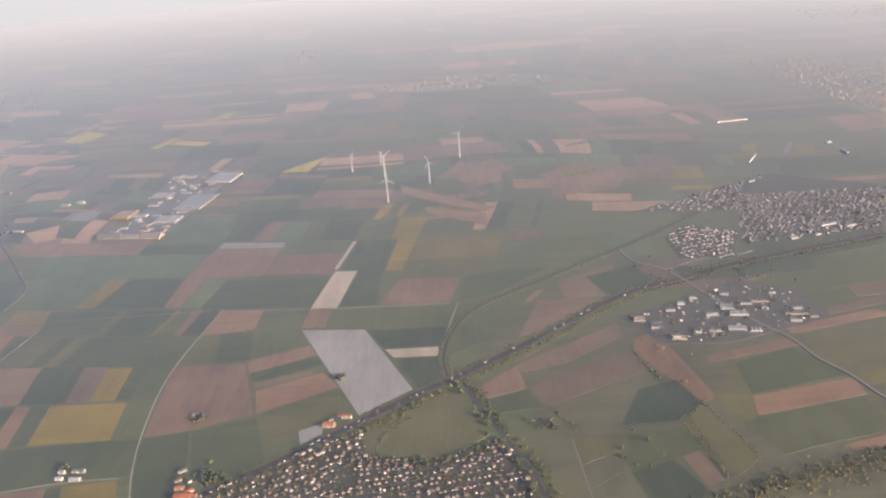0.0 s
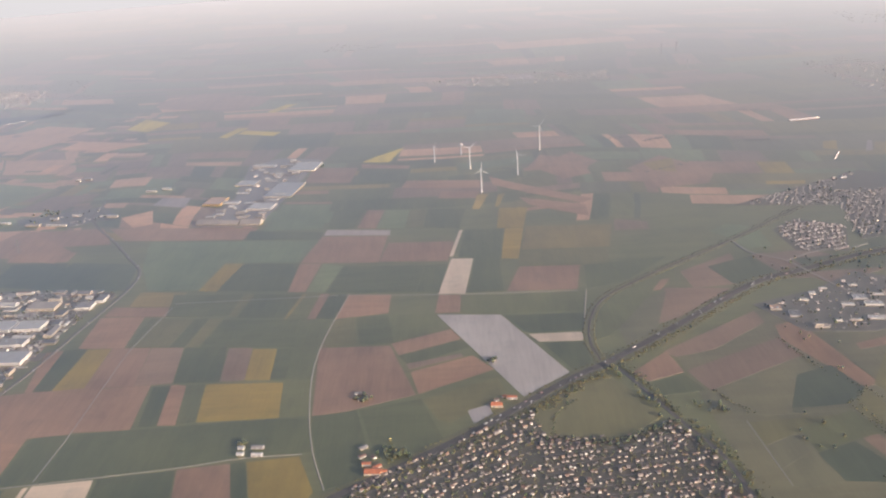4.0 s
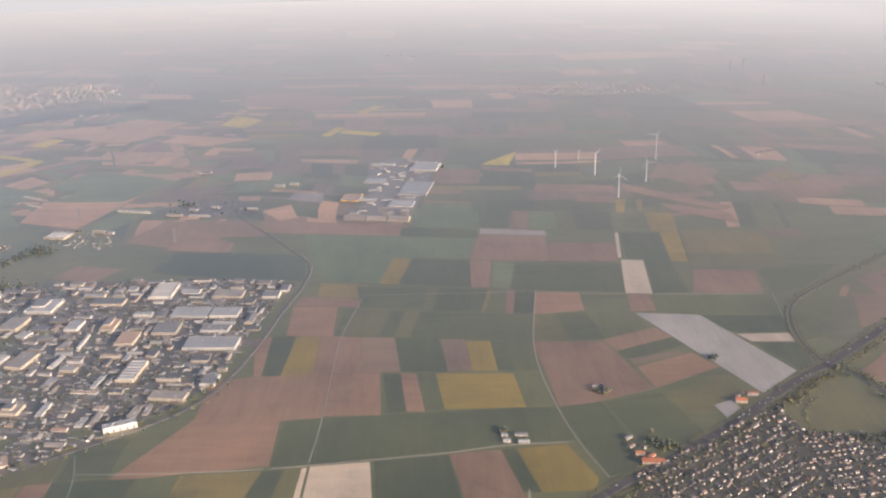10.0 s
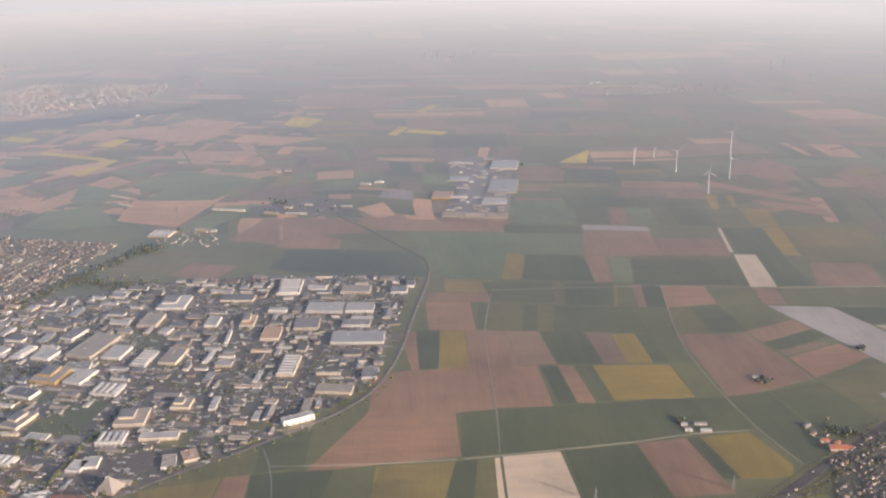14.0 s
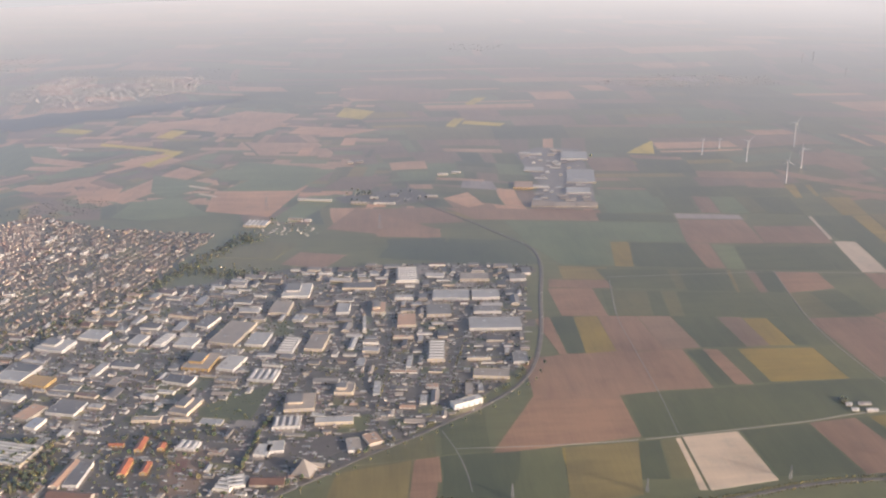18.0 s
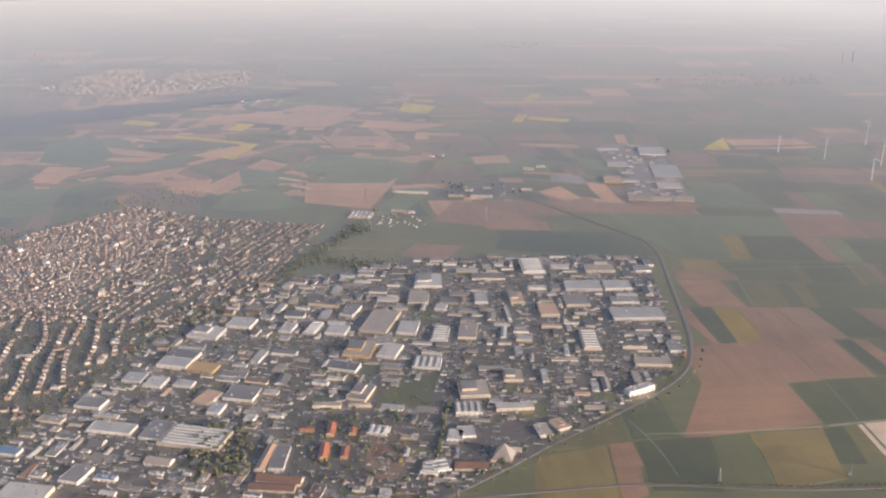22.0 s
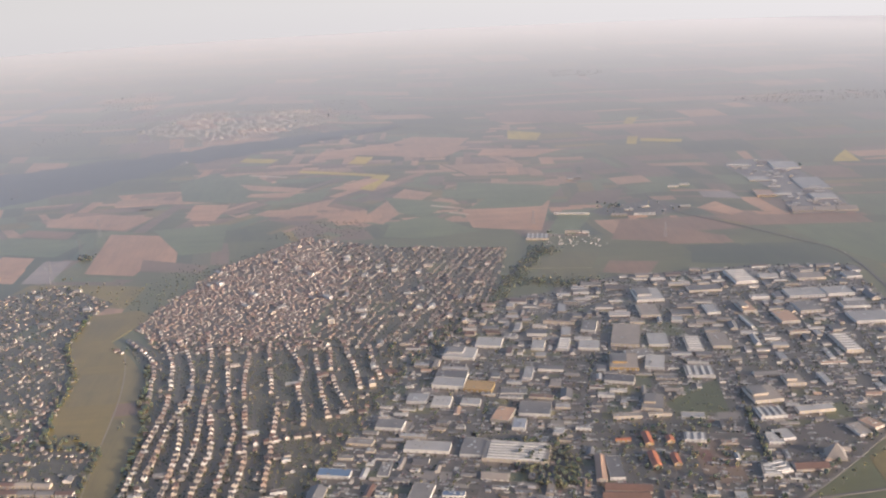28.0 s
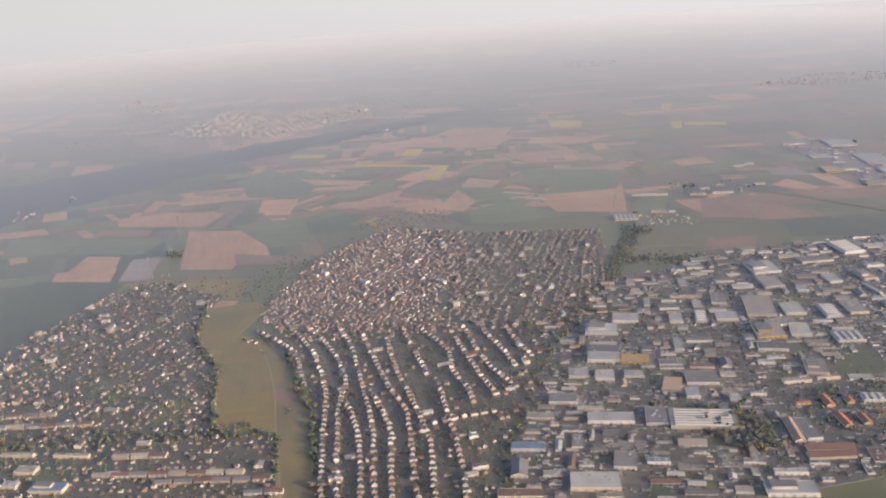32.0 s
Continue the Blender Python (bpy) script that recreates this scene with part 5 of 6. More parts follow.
class Crowd:
    """Many alike pieces joined into one mesh."""

    def __init__(self):
        self.v, self.f, self.s, self.n = [], [], [], 0

    def put(self, piece, m, slot):
        v, f = piece
        self.v += [tuple(m @ Vector(p)) for p in v]
        self.f += [tuple(i + self.n for i in face) for face in f]
        self.s += [slot] * len(f)
        self.n += len(v)

    def make(self, name, mats, label, category):
        return tagged(link(name, self.v, self.f, mats, slots=self.s), label, category, kind="stuff")


KEEP_CLEAR = [[(-778, 615), (-753, 632), (-725, 649), (-736, 594), (-773, 593)], [(-669, 589), (-646, 596), (-652, 571), (-673, 568)],
              [(-718, 560), (-677, 566), (-662, 552), (-704, 512), (-722, 512)], [(-839, 600), (-757, 590), (-757, 498), (-839, 498)], [(-748, 783), (-720, 770), (-715, 735), (-742, 745)]]


def fill_estate():
    rnd = random.Random(21)
    crowd = Crowd()
    mats = [WALL["white"], WALL["cream"], WALL["drab"], ROOF["white"], ROOF["grey"], ROOF["beige"], ROOF["brown"], ROOF["dark"], ROOF["peach"]]
    things = 0
    for size, tries in (((8, 22, 4.0, 9), 900), ((5, 14, 2.6, 5.0), 2600), ((1.8, 5.0, 1.2, 2.2), 2600)):
        for k in range(tries):
            x, y = rnd.uniform(-1060, -488), rnd.uniform(462, 908)
            if not inside(x, y, ESTATE) or noise.noise(Vector((x / 34, y / 34, 8.1))) < -0.32 or near_line(x, y, STREETS + [BYPASS], 4.0 + size[1] * 0.3) or any(inside(x, y, p) for p in KEEP_CLEAR):
                continue
            w, d, h = rnd.uniform(*size[:2]), rnd.uniform(*size[2:]), rnd.uniform(1.3, 2.6) if size[0] > 3 else rnd.uniform(0.9, 1.6)
            turn = yard_angle(x) + (90 if rnd.random() < 0.35 else 0) + rnd.uniform(-2, 2)
            if not claim(x, y, w, d, turn, 2.2 if size[0] > 3 else 0.9):
                continue
            roof = rnd.choices(["white", "grey", "beige", "brown", "dark", "peach"], [0.26, 0.26, 0.20, 0.12, 0.13, 0.03])[0]
            wall = rnd.choice(["white", "white", "cream", "drab"])
            if things < 190 and y < 680 and size[0] > 3:
                hall(x, y, w, d, h, round(turn), roof, wall, rnd.choice(["flat", "flat", "gable"]))
                things += 1
                continue
            m = pose(x, y, 0, 0, 0, turn)
            if rnd.random() < 0.35:
                walls, top = gable(w, d, h * 0.75, h * 0.75 + d * 0.25, 0.2)
            else:
                walls, top = box(w, d, 0, h), box(w * 1.01, d * 1.01, h - 0.05, h + 0.12)
            crowd.put(walls, m, mats.index(WALL[wall]))
            crowd.put(top, m, mats.index(ROOF[roof]))
    crowd.make("workshop_buildings", mats, "many small pale workshops and sheds of an industrial estate", "buildings")


fill_estate()


def yard_plots():
    """Paved yards, car parks, gravel and grass between the sheds."""
    rnd = random.Random(64)
    v, f, slots = [], [], []
    mats = [M_ASPHALT, M_PAVED, CROPS["green"], CROPS["olive"], M_TRACK, CROPS["dark"], M_RAIL]
    for k in range(1100):
        x, y = rnd.uniform(-1055, -492), rnd.uniform(468, 900)
        if not inside(x, y, ESTATE) or near_line(x, y, STREETS + [BYPASS], 7.0) or any(inside(x, y, p) for p in KEEP_CLEAR):
            continue
        w, d, t = rnd.uniform(6, 24), rnd.uniform(4, 15), radians(yard_angle(x))
        pts = [(x + a * w * math.cos(t) / 2 - b * d * math.sin(t) / 2, y + a * w * math.sin(t) / 2 + b * d * math.cos(t) / 2) for a, b in ((-1, -1), (1, -1), (1, 1), (-1, 1))]
        vv, ff = slab(pts, 0.0, 0.232 + 0.0001 * k)
        n, m = len(v), rnd.choices(range(7), [0.30, 0.16, 0.14, 0.12, 0.05, 0.10, 0.13])[0]
        v += vv
        f += [tuple(i + n for i in face) for face in ff]
        slots += [m] * len(ff)
    tagged(link("yard_plots", v, f, mats, slots=slots), "asphalt yards, car parks and grass plots between sheds", "yards", kind="stuff")


yard_plots()


def business_park():
    rnd = random.Random(8)
    for k in range(220):
        x, y = rnd.uniform(-450, -335), rnd.uniform(1095, 1395)
        park = [(-452, 1100), (-376, 1088), (-360, 1193), (-340, 1380), (-395, 1400), (-432, 1370), (-420, 1200)]
        w, d = rnd.uniform(4, 18), rnd.uniform(3, 9)
        if inside(x, y, park) and claim(x, y, w, d, -9, 1.5):
            hall(round(x), round(y), w, d, rnd.uniform(1.2, 2.0), -9, rnd.choice(["white", "beige", "grey", "white"]), rnd.choice(["white", "cream"]), rnd.choice(["flat", "ribs", "gable"]))


business_park()

hall(-1030, 830, 6.0, 5.0, 7.0, 8, "white", "cream", "flat")

# the pale pyramid-roofed showroom
ob = new("pyramid_building")
ob.matrix_basis = pose(-692, 521, 0.0, 0, 0, -20)
tagged(ob, "pale pyramid-shaped building on an asphalt forecourt", "building")
link("base", *box(13.5, 13.5, 0.0, 1.2), WALL["cream"], ob)
link("pyramid_roof", [(-6.5, -6.5, 1.2), (6.5, -6.5, 1.2), (6.5, 6.5, 1.2), (-6.5, 6.5, 1.2), (0, 0, 10.0)], [(0, 1, 4), (1, 2, 4), (2, 3, 4), (3, 0, 4)], ROOF["beige"], ob)

# ---- houses ----
HOUSES = []
HOUSE_ROOFS = [plain("tiles_red", (0.17, 0.09, 0.065), None, 0.6, 0.85), plain("tiles_brown", (0.095, 0.068, 0.058), None, 0.6, 0.85), plain("tiles_slate", (0.08, 0.074, 0.078), None, 0.6, 0.85),
               plain("tiles_faded", (0.18, 0.125, 0.10), None, 0.6, 0.85)]
HOUSE_WALLS = [plain("render_white", (0.84, 0.80, 0.74), None, 0.6, 0.85), plain("render_cream", (0.70, 0.61, 0.50), None, 0.6, 0.85), plain("render_sand", (0.54, 0.42, 0.32), None, 0.6, 0.85)]
ROOF_NAME = ["red-tiled", "brown-tiled", "slate", "faded terracotta"]
WALL_NAME = ["white", "cream", "sand-coloured"]


def house_kind(w, d, r, q, annex):
    """A detached house with a pitched roof, a chimney and, in some, a lower annex."""
    eave = 2.4
    walls, top = gable(w, d, eave, eave + d * 0.36, 0.16)
    ob = new("house")
    tagged(ob, f"{WALL_NAME[q]} rendered house with a pitched {ROOF_NAME[r]} roof", "house", "houses of the town")
    link("wall", *walls, HOUSE_WALLS[q], ob)
    tiles = link("roof", *top, HOUSE_ROOFS[r], ob)
    link("chimney", *box(0.35, 0.35, eave + d * 0.15, eave + d * 0.42 + 0.5, w * 0.22, d * 0.08), HOUSE_WALLS[2], tiles)
    if annex:
        link("annex", *box(w * 0.4, d * 0.6, 0.0, 1.3, w * 0.68, 0.3), HOUSE_WALLS[q], ob)
    return ob


STOCK = [house_kind(3.8, 3.3, 0, 0, True), house_kind(3.4, 3.4, 1, 1, False), house_kind(4.4, 3.4, 2, 1, False), house_kind(3.3, 3.2, 3, 2, True),
         house_kind(5.2, 3.4, 1, 1, False), house_kind(3.7, 3.0, 2, 0, True), house_kind(4.0, 3.4, 0, 2, False)]
USED = set()
SINGLE = [0]
STOCK_SIZE = [(3.8, 3.3), (3.4, 3.4), (4.4, 3.4), (3.3, 3.2), (5.2, 3.4), (3.7, 3.0), (4.0, 3.4)]
CROWD = Crowd()
PLAIN_HOUSE = [gable(w, d, 2.4, 2.4 + d * 0.36, 0.15) for w, d in STOCK_SIZE]


def house(x, y, turn, rnd, single, roof_slot=1, gap=0.5, scale=1.0):
    k = rnd.randrange(len(STOCK))
    scale *= rnd.choice((1.0, rnd.uniform(0.8, 1.0), rnd.uniform(1.0, 1.5))) if scale < 1 else 1
    w, d = (v * scale for v in STOCK_SIZE[k])
    if not claim(x, y, w, d, turn, gap):
        return False
    m = pose(x, y, 0, 0, 0, turn)
    if single and SINGLE[0] < 300:
        SINGLE[0] += 1
        if k in USED:
            copy_thing(STOCK[k], m)
        else:
            USED.add(k)
            STOCK[k].matrix_basis = m
    else:
        walls, top = PLAIN_HOUSE[k]
        m = m @ Matrix.Diagonal((scale, scale, scale * (rnd.uniform(0.45, 0.8) if roof_slot == 3 else rnd.uniform(0.5, 0.85) if roof_slot == 2 else rnd.uniform(0.6, 1.0)), 1))
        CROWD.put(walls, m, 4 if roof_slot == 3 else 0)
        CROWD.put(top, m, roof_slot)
    return True


def house_row(points, rnd, step=7.4, single=True, turn=0):
    line = smooth_line(points, step)
    for a, b in zip(line, line[1:]):
        if rnd.random() < 0.06:
            continue
        d = b - a
        t = math.degrees(math.atan2(d.y, d.x))
        house(a.x + rnd.uniform(-0.6, 0.6), a.y + rnd.uniform(-0.5, 0.5), t + (0 if rnd.random() < 0.7 else 90) + turn + rnd.uniform(-6, 6), rnd, single and a.y < 660, 1, -0.4)


rnd = random.Random(3)
HOUSE_ROWS = [
    [(-1215, 821), (-1197, 793), (-1182, 763), (-1177, 726), (-1174, 689)],
    [(-1190, 839), (-1168, 767), (-1160, 715), (-1157, 667), (-1161, 616), (-1163, 584), (-1165, 519), (-1167, 460)],
    [(-1157, 788), (-1145, 733), (-1141, 688), (-1148, 654), (-1152, 597), (-1155, 544), (-1155, 470)],
    [(-1141, 810), (-1132, 754), (-1129, 684), (-1127, 643), (-1126, 602), (-1130, 552), (-1133, 470)],
    [(-1122, 790), (-1115, 725), (-1108, 668), (-1100, 627), (-1102, 576), (-1105, 531), (-1107, 460)],
    [(-1147, 679), (-1139, 628), (-1137, 585), (-1139, 540), (-1144, 470)],
    [(-1101, 771), (-1100, 709), (-1094, 654), (-1091, 615), (-1089, 580), (-1092, 542), (-1099, 470)],
    [(-1071, 789), (-1054, 731), (-1056, 691), (-1049, 651), (-1051, 620)],
    [(-1122, 662), (-1114, 604), (-1118, 556), (-1124, 470)],
    [(-1032, 777), (-1027, 699), (-1016, 652), (-1012, 636)],
    [(-1020, 787), (-1013, 744), (-1007, 705), (-1006, 676)],
    [(-996, 766), (-991, 712), (-986, 693)],
    [(-1070, 657), (-1071, 592), (-1073, 537), (-1080, 470)],
    [(-1082, 604), (-1052, 609), (-1027, 611)],
    [(-1073, 580), (-1053, 583), (-1038, 579)],
    [(-1085, 785), (-1080, 730), (-1076, 680)],
    [(-1045, 785), (-1040, 720), (-1034, 660), (-1030, 630)],
]
for r in HOUSE_ROWS:
    house_row(r, rnd)
for r in HOUSE_ROWS:
    road("street", [(x + 6.5, y) for x, y in r], 2.0, M_ASPHALT, 0.34, "narrow residential street between house rows", "street")


def scatter_houses(poly, count, seed, single_below, angle, roof_slot=1, gap=0.5, keep=(), scale=0.74):
    rnd = random.Random(seed)
    xs, ys = [p[0] for p in poly], [p[1] for p in poly]
    done = 0
    for k in range(count * 12):
        if done >= count:
            break
        x, y = rnd.uniform(min(xs), max(xs)), rnd.uniform(min(ys), max(ys))
        if not inside(x, y, poly) or near_line(x, y, keep, 4.5) or inside(x, y, MEADOW):
            continue
        done += house(x, y, angle(x, y) + rnd.choice((0, 90)) + rnd.uniform(-8, 8), rnd, y < single_below, roof_slot, gap, scale)


def quarter(poly, angle, spacing, step, seed, roof_slot=1, scale=0.74, skip=0.15, low=0.0, high=9000.0, single=0.0):
    """Parallel streets with houses along both sides, kept to a plan outline."""
    rnd = random.Random(seed)
    cx, cy = sum(p[0] for p in poly) / len(poly), sum(p[1] for p in poly) / len(poly)
    reach = max(math.hypot(p[0] - cx, p[1] - cy) for p in poly)
    u = (math.cos(radians(angle)), math.sin(radians(angle)))
    o = -reach
    while o < reach:
        bend = rnd.uniform(-9, 9)
        run = []
        t = -reach
        while t < reach:
            b = o + bend * math.sin(t / 55)
            x, y = cx + u[0] * t - u[1] * b, cy + u[1] * t + u[0] * b
            if inside(x, y, poly) and low < y < high and not inside(x, y, MEADOW):
                run.append((x, y))
                for side in (-3.6, 3.6):
                    if rnd.random() > skip + 0.45 * noise.noise(Vector((x / 26, y / 26, seed))):
                        away = side * rnd.uniform(0.85, 1.35)
                        slide = rnd.uniform(-1.4, 1.4)
                        house(x - u[1] * away + u[0] * slide, y + u[0] * away + u[1] * slide, angle + math.degrees(bend / 55 * math.cos(t / 55)) + rnd.choice((0, 0, 90)) + rnd.uniform(-9, 9), rnd, y < single, roof_slot, 0.2, scale)
            else:
                if len(run) > 4:
                    road("street", run[::3] + run[-1:], 1.5, M_ASPHALT, 0.34, "narrow residential street", "street")
                run = []
            t += step
        if len(run) > 4:
            road("street", run[::3] + run[-1:], 1.5, M_ASPHALT, 0.34, "narrow residential street", "street")
        o += spacing * rnd.uniform(0.85, 1.2)


quarter([p for p in VILLAGE if p[0] < -80] + [(-95, 600), (-95, 420)], 36, 10.5, 3.8, 96, 1, 0.47, 0.28, 0, 9000, 470)
quarter([p for p in VILLAGE if p[0] > -90] + [(-90, 420), (-90, 580)], 8, 10.5, 3.8, 97, 1, 0.47, 0.28, 0, 9000, 470)
scatter_houses(VILLAGE, 90, 5, 0, lambda x, y: 14, 2, 0.3, [RAIL, EAST], 0.62)
quarter(WEST, 64, 14.5, 5.0, 91, 1, 0.54, 0.55, 640)
quarter(WEST, -13, 13.0, 5.4, 92, 1, 0.54, 0.55, 0, 640)
quarter(NORTH, 66, 12.0, 4.6, 93, 1, 0.56, 0.36)
quarter(OLD, 52, 14, 3.6, 94, 2, 0.58, 0.12)
quarter(OLD, -30, 30, 3.6, 95, 2, 0.58, 0.12)
scatter_houses(OLD, 520, 6, 0, lambda x, y: 55 if x < -1080 else 35, 2, 0.15, (), 0.58)
scatter_houses(NORTH, 40, 7, 0, lambda x, y: 70, 1, 0.4, STREETS[:1])
def blocks(poly, count, seed, angle):
    """Larger pale blocks, schools and halls scattered through a quarter."""
    rnd = random.Random(seed)
    xs, ys = [p[0] for p in poly], [p[1] for p in poly]
    for k in range(count):
        x, y = rnd.uniform(min(xs), max(xs)), rnd.uniform(min(ys), max(ys))
        if inside(x, y, poly) and not inside(x, y, MEADOW):
            hall(round(x), round(y), rnd.uniform(5, 11), rnd.uniform(3.5, 5.5), rnd.uniform(2.6, 4.6), angle + rnd.choice((0, 90)), rnd.choice(["grey", "white", "brown", "brown", "beige"]), rnd.choice(["white", "white", "cream"]), rnd.choice(["flat", "gable", "gable"]))


blocks(NORTH, 60, 71, -12)
blocks(OLD, 34, 72, 40)
blocks(WEST, 44, 73, -12)
blocks(ROWS, 22, 74, 5)
scatter_houses([(-1050, 1118), (-990, 1080), (-960, 930), (-1000, 800), (-1043, 808), (-1018, 935), (-1027, 1044)], 60, 16, 0, lambda x, y: 60, 2, 0.3)
scatter_houses([(-1200, 830), (-1120, 820), (-1040, 810), (-1035, 770), (-1120, 775), (-1190, 790)], 110, 17, 0, lambda x, y: 60, 2, 0.3)
scatter_houses(ROWS, 90, 8, 0, lambda x, y: 0, 1, 1.2, STREETS[:1])
road("street", [(-1372, 790), (-1363, 849), (-1350, 912), (-1334, 995)], 2.6, M_ASPHALT, 0.36, "straight main street of the western quarter", "street")
scatter_houses(WEST, 150, 9, 0, lambda x, y: 62, 1, 0.5)
# terraces of the western quarter
for a, b in (((-1400, 680), (-1324, 667)), ((-1309, 587), (-1219, 569)), ((-1266, 567), (-1200, 556)), ((-1207, 540), (-1192, 538)), ((-1420, 700), (-1360, 692)), ((-1300, 610), (-1268, 604))):
    for p in smooth_line([a, ((a[0] + b[0]) / 2, (a[1] + b[1]) / 2), b], 13):
        claim(p.x, p.y, 11, 5, 0, -20)
        hall(round(p.x), round(p.y), 11.5, 4.6, 4.0, round(math.degrees(math.atan2(b[1] - a[1], b[0] - a[0]))), rnd.choice(["brown", "grey", "beige"]), rnd.choice(["white", "cream"]), "gable")

# far villages
shed(380, 969, 18, 4, 2.2, 18, "white", "white", "flat")
shed(401, 961, 12, 3.5, 2.2, 18, "white", "white", "flat")
shed(352, 953, 5, 9, 2.2, 40, "white", "white", "flat")
shed(333, 936, 8, 6, 2.2, 10, "white", "white", "flat")
shed(359, 941, 7, 3, 2.0, 18, "white", "white", "flat")
shed(350, 1142, 9, 3.5, 2.2, 20, "white", "white", "flat")
shed(505, 1247, 3, 18, 2.2, 5, "white", "white", "flat")
shed(501, 1296, 8, 4, 2.2, 15, "white", "white", "flat")
FAR = [
    [(-201, 1971), (-60, 1883), (52, 1897), (192, 1900), (197, 1996), (-14, 2060)],
    [(581, 1957), (586, 1703), (642, 1443), (813, 1844), (680, 1982)],
    [(-1437, 1957), (-1347, 2204), (-1278, 2209), (-1232, 2028), (-1175, 2197), (-1023, 2157), (-1014, 1990), (-1126, 1905), (-1213, 1820), (-1301, 1861)],
    [(-1601, 2295), (-1602, 2525), (-1484, 2540), (-1461, 2307)],
    [(209, 966), (213, 905), (256, 897), (281, 969), (240, 997)],
    [(196, 1058), (308, 1042), (284, 930), (434, 953), (490, 1086), (317, 1095), (372, 1167)],
    [(131, 773), (156, 718), (206, 715), (295, 745), (286, 803), (238, 833), (199, 799)],
    [(-692, 1180), (-687, 1140), (-620, 1122), (-570, 1148), (-599, 1202)],
    [(-800, 1085), (-735, 1075), (-700, 1030), (-720, 1010), (-790, 1030)],
    [(-470, 2500), (-330, 2480), (-300, 2600), (-440, 2640)],
    [(900, 2450), (1150, 2400), (1150, 2650), (920, 2700)],
    [(-1566, 1334), (-1534, 1384), (-1490, 1471), (-1520, 1500), (-1580, 1420)],
]
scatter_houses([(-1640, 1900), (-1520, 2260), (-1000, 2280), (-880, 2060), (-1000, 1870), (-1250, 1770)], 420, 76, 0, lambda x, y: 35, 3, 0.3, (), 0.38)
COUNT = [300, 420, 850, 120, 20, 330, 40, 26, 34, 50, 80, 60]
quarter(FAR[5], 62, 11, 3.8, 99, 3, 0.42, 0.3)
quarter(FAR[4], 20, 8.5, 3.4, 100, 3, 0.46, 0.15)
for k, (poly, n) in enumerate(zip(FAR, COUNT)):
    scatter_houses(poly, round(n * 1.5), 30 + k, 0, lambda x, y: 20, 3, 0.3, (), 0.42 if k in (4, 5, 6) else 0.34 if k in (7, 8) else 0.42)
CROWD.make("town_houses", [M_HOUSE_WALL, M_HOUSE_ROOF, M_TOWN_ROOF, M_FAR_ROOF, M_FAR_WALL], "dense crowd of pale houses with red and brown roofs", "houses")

# the lone farmhouse in the meadow and its path
hall(-1221, 800, 5, 4, 3.0, 20, "brown", "white", "gable")
hall(-1216, 795, 4, 3, 2.4, -50, "brown", "white", "gable")
road("footpath", [(-1212, 790), (-1204, 750), (-1197, 690), (-1194, 610), (-1190, 530), (-1186, 450)], 0.8, M_TRACK, 0.36, "pale footpath across the meadow", "path")

# farmsteads beside the trunk road and in the fields
for x, y, w, d, turn, roof, wall in ((-208, 558, 5, 3, 36, "brown", "white"), (-204, 548, 4, 3, 36, "orange", "white"), (-197, 544, 6, 3, 36, "orange", "cream"), (-200, 556, 3.5, 2.6, -50, "brown", "white"), (-208, 569, 6, 3, 36, "grey", "cream"),
                                     (-218, 648, 5, 2.6, 10, "grey", "white"), (-215, 638, 4, 2.4, 10, "dark", "cream"), (-114, 696, 3, 2.2, 30, "dark", "cream"), (-112, 626, 3.4, 2.4, 36, "brown", "white"), (-106, 631, 3, 2.2, 36, "orange", "white")):
    if claim(x, y, w, d, turn, 0.3):
        hall(x, y, w, d, 1.9, turn, roof, wall, "gable")

# ---- trees ----
def clump(seed, size=1):
    """An uneven lump of foliage."""
    bm = bmesh.new()
    bmesh.ops.create_icosphere(bm, subdivisions=size, radius=1.0)
    r = random.Random(seed)
    off = Vector((r.uniform(0, 50), r.uniform(0, 50), r.uniform(0, 50)))
    for v in bm.verts:
        v.co *= 0.72 + 0.55 * noise.noise(v.co * 1.7 + off) + r.uniform(-0.12, 0.16)
        v.co.z *= 0.85
    out = [tuple(v.co) for v in bm.verts], [tuple(v.index for v in f.verts) for f in bm.faces]
    bm.free()
    return out


LUMPS = [clump(k, 1) for k in range(6)]


def crown(rnd, height, spread):
    """Five to seven lumps round a middle, with gaps between them."""
    pieces = []
    for k in range(rnd.randint(5, 7)):
        v, f = rnd.choice(LUMPS)
        s = spread * rnd.uniform(0.38, 0.62)
        a, rr = rnd.uniform(0, 6.3), spread * rnd.uniform(0.1, 0.62)
        c = (rr * math.cos(a), rr * math.sin(a), height * rnd.uniform(0.45, 0.88))
        pieces.append(([(p[0] * s + c[0], p[1] * s + c[1], p[2] * s * 1.1 + c[2]) for p in v], f))
    return merge(*pieces)


def trunk(height, spread):
    n, v, f = 6, [], []
    for z, r in ((0, 0.22), (height * 0.4, 0.15), (height * 0.75, 0.05)):
        v += [(r * math.cos(6.283 * i / n), r * math.sin(6.283 * i / n), z) for i in range(n)]
    f = [(n * k + i, n * k + (i + 1) % n, n * k + n + (i + 1) % n, n * k + n + i) for k in range(2) for i in range(n)]
    limbs = []
    for j in range(3):
        a = 2.1 * j
        x, y = math.cos(a), math.sin(a)
        limbs.append(([(0.06 * y, -0.06 * x, height * 0.35), (-0.06 * y, 0.06 * x, height * 0.35), (0, 0, height * 0.42), (x * spread * 0.5, y * spread * 0.5, height * 0.62)], [(0, 1, 3), (1, 2, 3), (2, 0, 3)]))
    return merge((v, f), *limbs)


